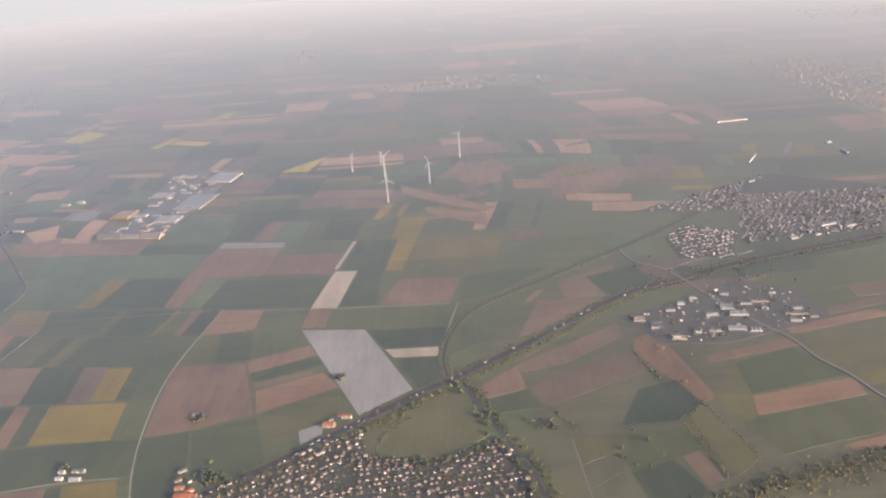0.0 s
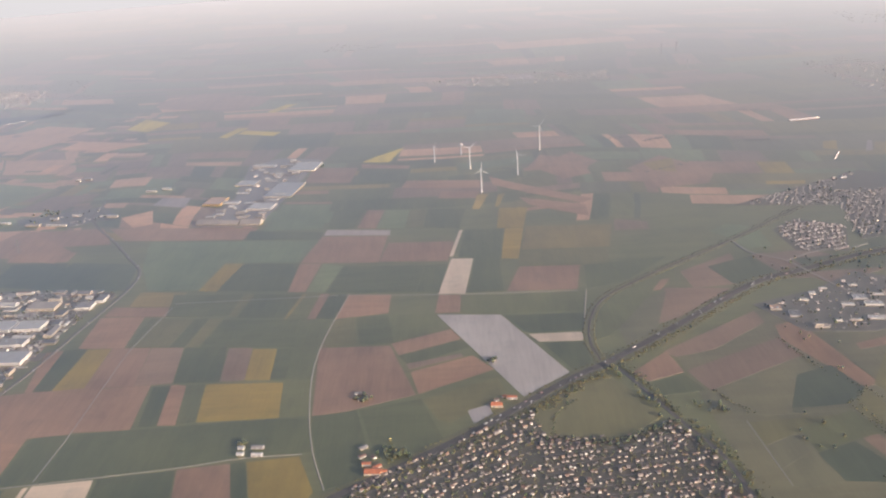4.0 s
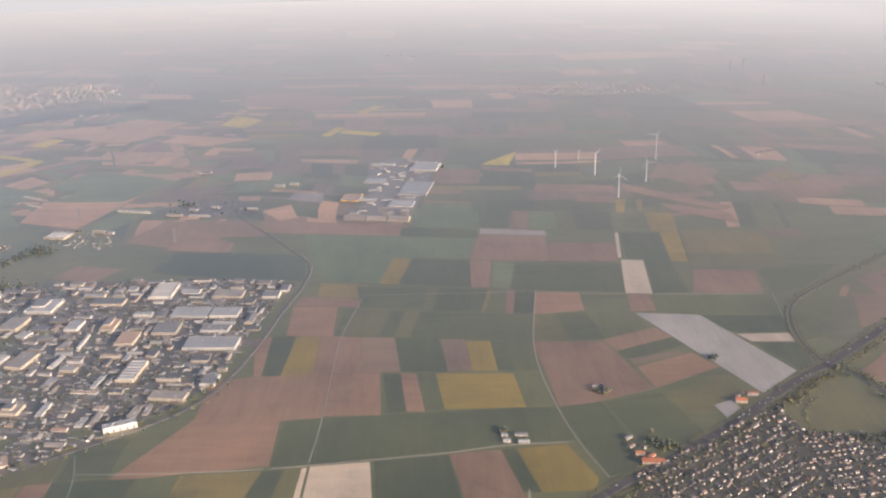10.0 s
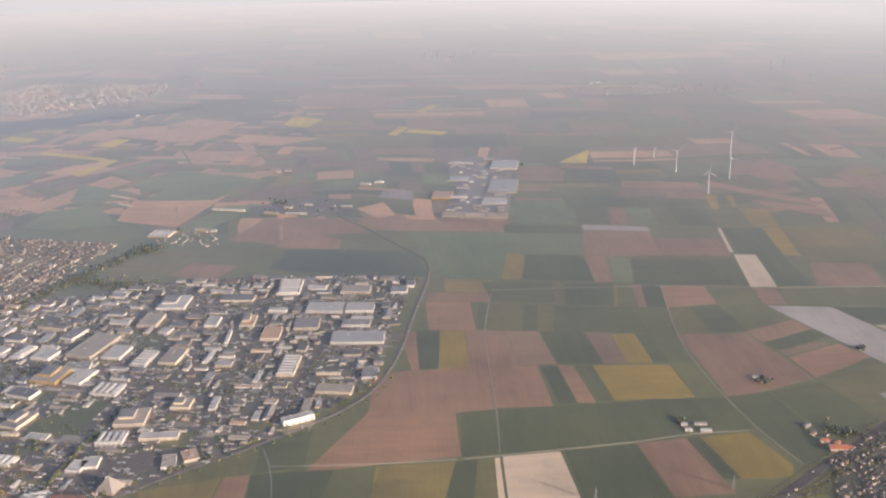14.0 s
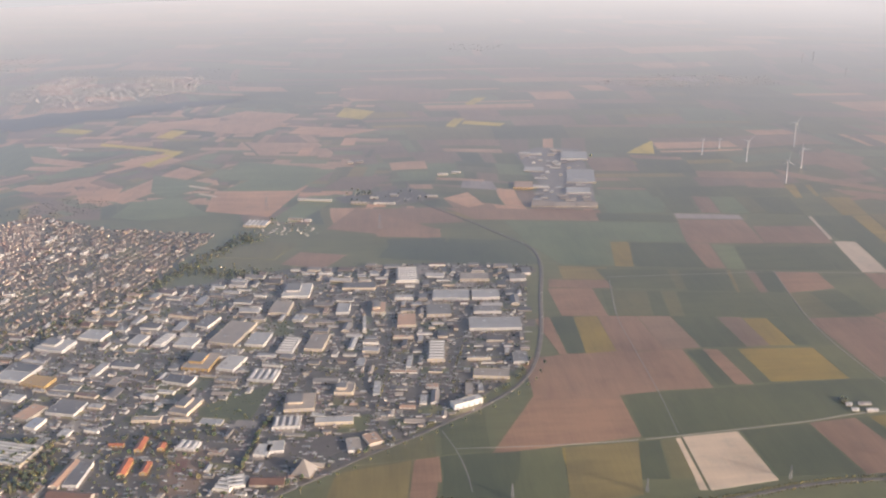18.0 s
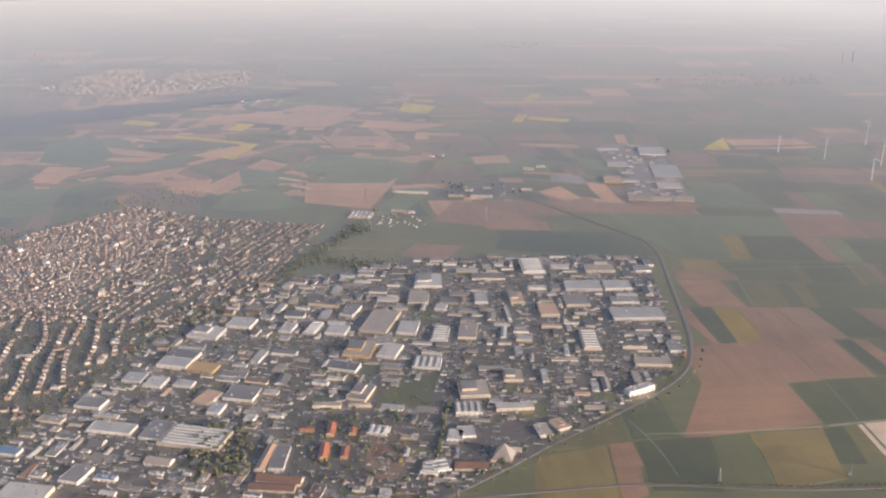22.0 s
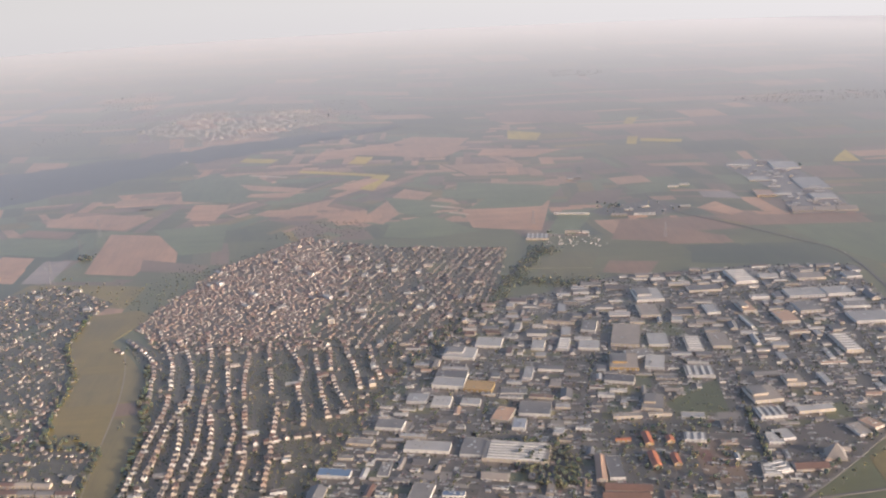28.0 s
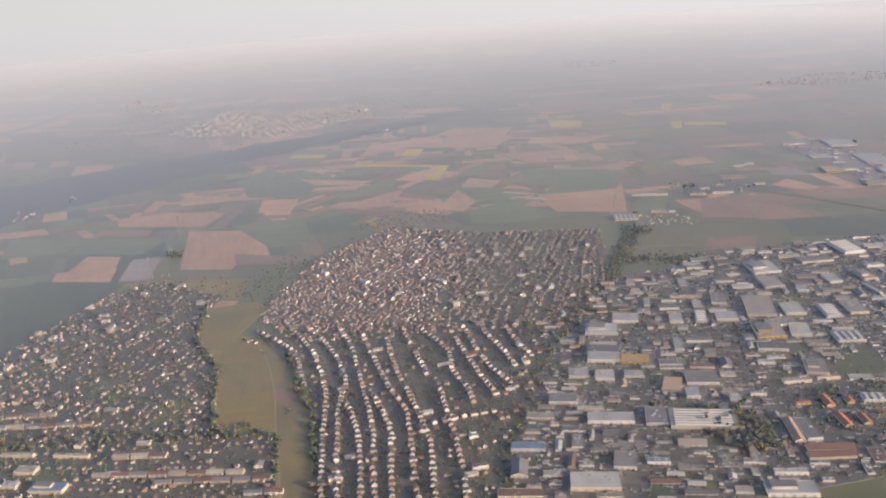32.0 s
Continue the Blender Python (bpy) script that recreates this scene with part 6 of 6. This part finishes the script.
def tree_kind(seed, height, spread, label):
    ob = new("tree")
    tagged(ob, label, "tree", "trees")
    link("trunk", *trunk(height, spread), M_BARK, ob)
    link("crown", *crown(random.Random(seed), height, spread), M_LEAF, ob)
    return ob


TREES = [tree_kind(1, 5.0, 2.3, "broad leafy tree with an uneven dark green crown"), tree_kind(2, 4.2, 2.0, "rounded garden tree with olive-green foliage"),
         tree_kind(3, 6.0, 2.0, "tall roadside tree with a ragged green crown"), tree_kind(4, 3.6, 1.8, "small garden tree in fresh spring green")]
TREE_USED = set()


def tree(x, y, rnd):
    k = rnd.randrange(4)
    m = pose(x, y, 0, 0, 0, rnd.uniform(0, 360))
    if k in TREE_USED:
        copy_thing(TREES[k], m)
    else:
        TREE_USED.add(k)
        TREES[k].matrix_basis = m


WOOD_V, WOOD_F, WOOD_N = [], [], [0]
LUMP_ARRAYS = [(np.array(v), np.array(f)) for v, f in LUMPS]


BUILT = {}
for plot in TAKEN:
    for i in range(int((plot[0] - plot[4]) // 16), int((plot[0] + plot[4]) // 16) + 1):
        for j in range(int((plot[1] - plot[4]) // 16), int((plot[1] + plot[4]) // 16) + 1):
            BUILT.setdefault((i, j), []).append(plot)


def bush(x, y, s, rnd, z=0.0):
    """One leafy clump of the woods; none grows through a building."""
    for X, Y, w, d, r, c, q in BUILT.get((int(x // 16), int(y // 16)), ()):
        if abs((x - X) * c + (y - Y) * q) < w / 2 + s * 0.4 and abs((y - Y) * c - (x - X) * q) < d / 2 + s * 0.4:
            return
    v, f = LUMP_ARRAYS[rnd.randrange(6)]
    a = rnd.uniform(0, 6.28)
    c, q = math.cos(a), math.sin(a)
    turned = np.stack([v[:, 0] * c - v[:, 1] * q, v[:, 0] * q + v[:, 1] * c, v[:, 2]], 1) * (s * rnd.uniform(0.8, 1.25), s * rnd.uniform(0.8, 1.25), s * rnd.uniform(0.9, 1.5))
    WOOD_V.append(turned + (x, y, z + s * 0.75))
    WOOD_F.append(f + WOOD_N[0])
    WOOD_N[0] += len(v)


def tree_line(points, width, step, rnd, size=(1.2, 2.4), single=False, density=1.0):
    for p in smooth_line(points, step):
        if rnd.random() > density:
            continue
        x, y = p.x + rnd.gauss(0, width / 2), p.y + rnd.gauss(0, width / 2)
        if single:
            tree(x, y, rnd)
        else:
            s = rnd.uniform(*size)
            bush(x, y, s, rnd)
            bush(x + rnd.uniform(-1, 1) * s, y + rnd.uniform(-1, 1) * s, s * 0.75, rnd, s * 0.3)


def tree_patch(poly, count, rnd, size=(1.1, 2.2)):
    xs, ys = [p[0] for p in poly], [p[1] for p in poly]
    for k in range(count):
        x, y = rnd.uniform(min(xs), max(xs)), rnd.uniform(min(ys), max(ys))
        if inside(x, y, poly):
            bush(x, y, rnd.uniform(*size), rnd)


def shifted(line, dx, dy):
    return [(x + dx, y + dy) for x, y in line]


rnd = random.Random(77)
for x, y in ((-1186, 655), (-1184, 650), (-1187, 646), (-1210, 775), (-1207, 768), (-1213, 803), (-1226, 806)):
    bush(x, y, rnd.uniform(1.0, 1.6), rnd)
tree_line(shifted(RAIL[8:], -5, 6), 2.5, 2.6, rnd, (0.35, 0.8), density=0.4)
tree_line(shifted(EAST, 6, 0), 6, 1.8, rnd, (0.5, 1.3))
tree_line([(-84, 570), (-60, 566), (-28, 560), (10, 582)], 5, 0.9, rnd, (0.7, 1.6))
tree_line([(-90, 604), (-70, 618), (-45, 640)], 4, 1.2, rnd, (0.6, 1.2))
tree_line([(-75, 575), (-70, 600), (-52, 622)], 2, 1.4, rnd, (0.5, 1.0))
for hedge in ([(160, 616), (171, 575), (179, 537)], [(137, 593), (160, 616)], [(140, 589), (145, 562), (155, 518)], [(125, 704), (139, 651), (161, 613)], [(146, 598), (150, 552), (153, 514)], [(51, 623), (60, 602), (72, 584)]):
    tree_line(hedge, 2, 1.6, rnd, (0.4, 0.9), density=0.6)
tree_line(shifted(EAST, -5, 0), 3, 4.5, rnd, density=0.7)
tree_line([(130, 494), (165, 506), (200, 522), (260, 538), (330, 550)], 9, 1.3, rnd, (0.6, 1.4))
tree_line([(-1166, 460), (-1166, 600), (-1176, 700), (-1186, 760)], 5, 2.2, rnd, (1.2, 2.6))
tree_line([(-1194, 450), (-1196, 560), (-1197, 615), (-1238, 634), (-1246, 745), (-1268, 815), (-1266, 895)], 3, 2.6, rnd)
tree_line(STREETS[0], 7, 1.5, rnd, (0.7, 1.5))
tree_line(shifted(STREETS[0][3:], 14, 4), 9, 1.4, rnd, (0.8, 1.6))
tree_line(shifted(STREETS[2][2:], 3, 0), 2, 2.6, rnd)
tree_line(shifted(BYPASS[:9], -4, 5), 2, 5, rnd, density=0.6)
tree_patch([(-1110, 1130), (-1060, 1195), (-985, 1190), (-990, 1130), (-1050, 1110)], 300, rnd, (0.35, 0.8))
tree_line([(-1215, 880), (-1165, 1015), (-1110, 1095)], 5, 1.6, rnd, (0.3, 0.7), density=0.6)
tree_line([(-835, 915), (-800, 903), (-757, 895)], 16, 0.5, rnd, (0.7, 1.5))
tree_line([(-1240, 930), (-1200, 950), (-1165, 1020)], 24, 1.3, rnd, (0.4, 1.0))
tree_patch([(-905, 580), (-868, 575), (-858, 520), (-885, 505), (-905, 540)], 260, rnd, (1.3, 2.4))
tree_patch([(-840, 600), (-757, 590), (-757, 498), (-839, 498)], 120, rnd)
tree_patch([(-1000, 740), (-940, 810), (-905, 790), (-960, 720)], 170, rnd, (1.2, 2.3))
tree_patch([(-800, 905), (-735, 890), (-745, 870), (-810, 885)], 160, rnd, (0.7, 1.4))
tree_patch(VILLAGE, 3200, rnd, (0.5, 1.15))
tree_patch(ROWS, 6200, rnd, (0.5, 1.15))
tree_patch([(-1230, 905), (-1165, 1030), (-1190, 1050), (-1262, 935)], 260, rnd, (0.5, 1.1))
tree_patch([(-1400, 900), (-1330, 1000), (-1255, 945), (-1240, 985), (-1330, 1030)], 160, rnd, (0.8, 1.6))
tree_patch(WEST, 8500, rnd, (0.5, 1.2))
tree_patch(NORTH, 4600, rnd, (0.5, 1.1))
tree_patch(OLD, 700, rnd, (0.5, 1.0))
tree_patch(ESTATE, 4600, rnd, (0.5, 1.15))
for s in STREETS[1:]:
    tree_line(shifted(s, 3.2, 0), 0.8, 3.0, rnd, (0.6, 1.2), density=0.7)
tree_patch([(-1400, 665), (-1210, 640), (-1200, 618), (-1400, 640)], 320, rnd, (1.3, 2.4))
for x, y, r, n in ((-212, 640, 5, 26), (-111, 693, 4, 14), (-298, 584, 5, 9), (-185, 560, 12, 40), (-330, 1345, 8, 10), (150, 700, 40, 12), (44, 600, 12, 18), (90, 560, 30, 8), (230, 868, 60, 50), (-1320, 1100, 10, 40), (-660, 1180, 20, 30), (-790, 1010, 18, 60)):
    for k in range(n):
        bush(x + rnd.gauss(0, r / 2), y + rnd.gauss(0, r / 2), rnd.uniform(1.0, 2.0), rnd)
for poly, n in zip(FAR, (10, 14, 20, 4, 10, 60, 20, 20, 30, 0, 0, 4)):
    tree_patch(poly, n, rnd, (1.0, 2.0))
tree_patch(FAR[5], 900, rnd, (0.8, 1.7))
tree_patch(FAR[6], 220, rnd, (0.7, 1.5))
tree_patch(FAR[4], 160, rnd, (0.6, 1.2))


RIVER_WOOD = [(-1700, 1400, 150), (-1600, 1470, 135), (-1480, 1545, 105), (-1380, 1622, 80), (-1230, 1715, 55), (-1070, 1800, 42), (-960, 1850, 30), (-900, 1880, 16)]


def far_wood():
    """The low wet wood along the river, one rolling canopy."""
    line = smooth_line([p[:2] for p in RIVER_WOOD], 5.0)
    v, f, n = [], [], 34
    for i, p in enumerate(line):
        d = (line[min(i + 1, len(line) - 1)] - line[max(i - 1, 0)]).normalized()
        side = Vector((-d.y, d.x, 0))
        near = sorted(RIVER_WOOD, key=lambda w: (w[0] - p.x) ** 2 + (w[1] - p.y) ** 2)[:2]
        da, db = (math.hypot(w[0] - p.x, w[1] - p.y) + 0.1 for w in near)
        wide = (near[0][2] * db + near[1][2] * da) / (da + db) * (1 + 0.25 * noise.noise(Vector((i * 0.06, 3.1, 0))))
        for k in range(n):
            t = 2 * k / (n - 1) - 1
            q = p + side * (wide * t + (26 * noise.noise(Vector((i * 0.10, t * 2, 5))) + 9 * noise.noise(Vector((i * 0.5, t * 2, 9)))) * min(1, wide / 40)) + d * 2 * noise.noise(Vector((i, k, 1)))
            edge = min(1, min(k, n - 1 - k) / 6)
            v.append((q.x, q.y, edge * (0.8 + 0.7 * noise.noise(Vector((q.x * 0.16, q.y * 0.16, 0))) + 0.5 * noise.noise(Vector((q.x * 0.05, q.y * 0.05, 0))))))
        if i:
            a = n * i
            f += [(a + k, a + k + 1, a + k + 1 - n, a + k - n) for k in range(n - 1)]
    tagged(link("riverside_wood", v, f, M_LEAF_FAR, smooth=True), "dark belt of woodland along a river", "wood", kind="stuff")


far_wood()


def canopy():
    """Copses and hedges over the far plain."""
    crowd, r = [], random.Random(55)
    for k in range(70):
        x, y = r.uniform(-2000, 1300), r.uniform(1150, 2700)
        if inside(x, y, FAR[2]):
            continue
        a, n, size = r.uniform(-0.5, 0.5), r.randint(5, 26), 1.1 + y / 1500
        for i in range(n):
            t = r.gauss(0, 1) * size * 7
            crowd.append((x + t * math.cos(a) + r.gauss(0, size), y + t * math.sin(a) + r.gauss(0, size), size * r.uniform(0.6, 1.3)))
    vv, ff, n = [], [], 0
    for x, y, s in crowd:
        v, f = LUMP_ARRAYS[r.randrange(6)]
        vv.append(v * (s * 1.3, s * 1.3, s * 0.25) + (x, y, s * 0.12))
        ff.append(f + n)
        n += len(v)
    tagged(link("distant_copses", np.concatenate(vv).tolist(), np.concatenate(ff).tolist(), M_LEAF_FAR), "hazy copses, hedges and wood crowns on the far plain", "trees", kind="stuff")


canopy()
# golden-green shrubs on the road verges and field hedges
bank = WOOD_V, WOOD_F, WOOD_N
WOOD_V, WOOD_F, WOOD_N = [], [], [0]
for o, thick in ((7.5, 0.7), (10.0, 0.5), (-6.5, 0.2)):
    tree_line(shifted(RAIL, o * 0.6, -o * 0.8), 2.4, 0.9, rnd, (0.35, 0.8), density=thick)
for o in (-4, 4):
    tree_line(shifted(CURVE, o, -o * 0.5), 1.4, 1.3, rnd, (0.25, 0.55), density=0.7)
tree_line(shifted(LOW_ROAD[2:], 0, 3.2), 1.0, 0.9, rnd, (0.35, 0.8), density=0.85)
tree_line(shifted(LOW_ROAD[4:], 0, -3.4), 1.2, 1.2, rnd, (0.35, 0.8), density=0.6)
tree_line([(135, 490), (163, 500), (200, 514), (260, 530), (330, 540)], 16, 0.35, rnd, (0.45, 1.1))
tree_line(shifted(EAST, 4.5, 0), 2.4, 1.4, rnd, (0.4, 0.9), density=0.7)
tree_line([(-88, 606), (-70, 622), (-48, 646), (-22, 655)], 3.0, 0.8, rnd, (0.5, 1.0))
for patch, n in ((VILLAGE, 700), (ROWS, 500), (WEST, 500), (ESTATE, 700)):
    tree_patch(patch, n, rnd, (0.5, 1.1))
shrubs = link("verge_shrubs", np.concatenate(WOOD_V).tolist(), np.concatenate(WOOD_F).tolist(), M_SHRUB)
tagged(shrubs, "golden-green shrubs along roads, hedges and gardens", "shrubs", kind="stuff")
WOOD_V, WOOD_F, WOOD_N = bank
wood = link("woodland", np.concatenate(WOOD_V).tolist(), np.concatenate(WOOD_F).tolist(), M_LEAF)
tagged(wood, "tree belts, garden trees and woods in spring leaf", "trees", kind="stuff")
for line, n in ((shifted(RAIL[2:10], 8, -8), 9.0), (HOUSE_ROWS[2][2:], 16.0), (HOUSE_ROWS[4][2:], 16.0), (shifted(BYPASS[:9], 5, -5), 14.0)):
    for p in smooth_line(shifted(line, 3.4, 0), n):
        tree(p.x, p.y, rnd)
for k in range(60):
    tree(rnd.uniform(-902, -862), rnd.uniform(508, 576), rnd)

def polytunnel(x, y, length, width, turn):
    """A long arched tunnel of white film on a row of hoops."""
    ob = new("polytunnel")
    ob.matrix_basis = pose(x, y, 0, 0, 0, turn)
    tagged(ob, "long white plastic polytunnel standing among far fields", "greenhouse")
    n = 10
    arc = [(-width / 2 * math.cos(math.pi * i / n), width * 0.42 * math.sin(math.pi * i / n) + 0.03) for i in range(n + 1)]
    v = [(e * length / 2, p, z) for e in (-1, 1) for p, z in arc]
    f = [(i, i + 1, n + 2 + i, n + 1 + i) for i in range(n)] + [tuple(range(n, -1, -1)), tuple(range(n + 1, 2 * n + 2))]
    link("film", v, f, M_FAR_WALL, ob, smooth=False)
    for k in range(7):
        u = length * (k / 6 - 0.5) * 0.99
        v = [(u + e, p * r, z * r) for e in (-0.12, 0.12) for r in (1.0, 1.03) for p, z in arc]
        m = n + 1
        f = [q for i in range(n) for q in ((m + i, m + i + 1, 3 * m + i + 1, 3 * m + i), (i, i + 1, m + i + 1, m + i), (3 * m + i, 3 * m + i + 1, 2 * m + i + 1, 2 * m + i))]
        link("hoop", v, f, M_STEEL, ob)


polytunnel(416, 1464, 50, 4.5, 9.5)
polytunnel(382, 1245, 40, 2.6, 62)

# ---- wind turbines ----
def wind_turbine(x, y, hub, turn, spin):
    ob = new("wind_turbine")
    ob.matrix_basis = pose(x, y, 0, 0, 0, turn)
    tagged(ob, "white three-bladed wind turbine on a tapered tower", "wind turbine", "wind turbines")
    n, v = 14, []
    for z, r in ((0, 1.0), (hub * 0.5, 0.78), (hub, 0.52)):
        v += [(r * math.cos(6.2832 * i / n), r * math.sin(6.2832 * i / n), z) for i in range(n)]
    link("tower", v, [(n * k + i, n * k + (i + 1) % n, n * k + n + (i + 1) % n, n * k + n + i) for k in range(2) for i in range(n)], M_TURBINE, ob, smooth=True)
    bm = bmesh.new()
    bmesh.ops.create_cube(bm, size=1.0)
    for p in bm.verts:
        p.co = Vector((p.co.x * 1.7, p.co.y * (4.6), p.co.z * 1.7 * (1.0 if p.co.y < 0 else 0.7)))
    bmesh.ops.bevel(bm, geom=bm.edges[:], offset=0.3, segments=2, affect="EDGES")
    me = bpy.data.meshes.new("nacelle")
    bm.to_mesh(me)
    bm.free()
    me.materials.append(M_TURBINE)
    share("nacelle", me, ob, pose(0, 0.8, hub + 0.6))
    bm = bmesh.new()
    bmesh.ops.create_cone(bm, segments=12, radius1=0.95, radius2=0.25, depth=1.6, cap_ends=True)
    me = bpy.data.meshes.new("rotor_hub")
    bm.to_mesh(me)
    bm.free()
    me.materials.append(M_TURBINE)
    share("rotor_hub", me, ob, pose(0, -2.2, hub + 0.6, 90, 0, 0))
    length = hub * 0.42
    prof = [(0.0, 0.34, 0.28), (0.12, 0.58, 0.24), (0.25, 0.64, 0.16), (0.6, 0.38, 0.08), (1.0, 0.08, 0.03)]
    v = []
    for t, c, th in prof:
        v += [(-c * 0.35, 0, t * length + 0.4), (0, -th, t * length + 0.4), (c * 0.65, 0, t * length + 0.4), (0, th, t * length + 0.4)]
    f = [(4 * k + i, 4 * k + (i + 1) % 4, 4 * k + 4 + (i + 1) % 4, 4 * k + 4 + i) for k in range(4) for i in range(4)] + [(16, 17, 18, 19)]
    me = bpy.data.meshes.new("blade")
    me.from_pydata(v, [], f)
    me.materials.append(M_TURBINE)
    for k in range(3):
        share("blade", me, ob, pose(0, -2.3, hub + 0.6, 0, spin + 120 * k, 0))


for x, y, hub, turn, spin in ((-161, 1331, 23, 60, 20), (-122, 1368, 14, 60, 70), (-111, 1284, 30, 10, 50), (-100, 1168, 30, 15, 5), (-48, 1241, 28, 10, 100), (-6, 1367, 36, 5, 35)):
    wind_turbine(x, y, hub, turn, spin)
for x, y, hub in ((345, 2160, 20), (385, 2190, 20), (355, 1960, 18)):
    wind_turbine(x, y, hub, 20, x)


# ---- pylons ----
def pylon(x, y, height, turn):
    ob = new("electricity_pylon")
    ob.matrix_basis = pose(x, y, 0, 0, 0, turn)
    tagged(ob, "grey steel lattice electricity pylon", "pylon", "electricity pylons")

    def bar(a, b, r):
        a, b = Vector(a), Vector(b)
        q = (b - a).to_track_quat("Z", "Y").to_matrix().to_4x4()
        v, f = box(2 * r, 2 * r, 0, (b - a).length)
        return [tuple(Vector(a) + (q @ Vector(p))) for p in v], f

    def at(c, z):
        k = 0.09 * height * (1 - 0.85 * z / height)
        return (c[0] * k, c[1] * k, z)

    corners = [(-1, -1), (1, -1), (1, 1), (-1, 1)]
    for c in corners:
        link("leg", *bar(at(c, 0), at(c, height), 0.085), M_STEEL, ob)
    braces = []
    for k in range(6):
        z0, z1 = height * k / 6.5, height * (k + 1) / 6.5
        for c, d in zip(corners, corners[1:] + corners[:1]):
            braces.append(bar(at(c, z0), at(d, z1), 0.045))
            braces.append(bar(at(d, z0), at(c, z1), 0.045))
    link("bracing", *merge(*braces), M_STEEL, ob)
    for z, w in ((0.70, 0.24), (0.84, 0.19), (0.96, 0.10)):
        link("crossarm", *merge(bar((-w * height, 0, z * height), (w * height, 0, z * height), 0.08), bar((-w * height, 0, z * height), (0, 0, (z + 0.05) * height), 0.08), bar((w * height, 0, z * height), (0, 0, (z + 0.05) * height), 0.08)), M_STEEL, ob)


for x, y, h, turn in ((-1325, 1097, 26, 20), (-1325, 1189, 24, 20), (-473, 479, 10, 80), (-559, 480, 10, 80), (-377, 486, 10, 80), (-286, 494, 10, 80), (-1335, 1010, 26, 20), (-640, 1030, 18, 60), (-780, 1120, 18, 60)):
    pylon(x, y, h, turn)


# ---- cars ----
def cars():
    rnd = random.Random(13)
    crowd = Crowd()
    body = merge(box(0.8, 1.9, 0.12, 0.42), ([(-0.36, -0.6, 0.42), (0.36, -0.6, 0.42), (0.36, 0.75, 0.42), (-0.36, 0.75, 0.42), (-0.3, -0.3, 0.66), (0.3, -0.3, 0.66), (0.3, 0.5, 0.66), (-0.3, 0.5, 0.66)],
                                           [(0, 1, 5, 4), (1, 2, 6, 5), (2, 3, 7, 6), (3, 0, 4, 7), (4, 5, 6, 7)]))
    for k in range(4200):
        x, y = rnd.uniform(-1050, -495), rnd.uniform(470, 900)
        if not inside(x, y, ESTATE) or inside(x, y, KEEP_CLEAR[0]) or not claim(x, y, 0.9, 2.0, yard_angle(x), 0.15):
            continue
        n = rnd.randint(1, 7)
        for i in range(n):
            m = pose(x, y, 0.12, 0, 0, yard_angle(x)) @ pose(1.15 * i, 0, 0)
            if i == 0 or claim(m.translation.x, m.translation.y, 0.9, 2.0, yard_angle(x), 0.1):
                crowd.put(body, m, 0)
            else:
                break
    for line in STREETS + [BYPASS]:
        for p in smooth_line(line, 19):
            if rnd.random() < 0.6:
                crowd.put(body, pose(p.x + 0.9, p.y, 0.26, 0, 0, yard_angle(p.x)), 0)
    lane = smooth_line(RAIL[1:12], 3.0)
    for p, q in zip(lane, lane[1:]):
        if rnd.random() < 0.16:
            side = rnd.choice((-1.5, 1.5))
            d = (q - p).normalized()
            crowd.put(body, pose(p.x - d.y * side, p.y + d.x * side, 0.4, 0, 0, math.degrees(math.atan2(d.y, d.x)) - 90) @ Matrix.Scale(rnd.choice((1.0, 1.0, 1.5)), 4), 0)
    crowd.make("parked_cars", [M_CAR], "many small parked cars in yards and streets", "cars")


cars()
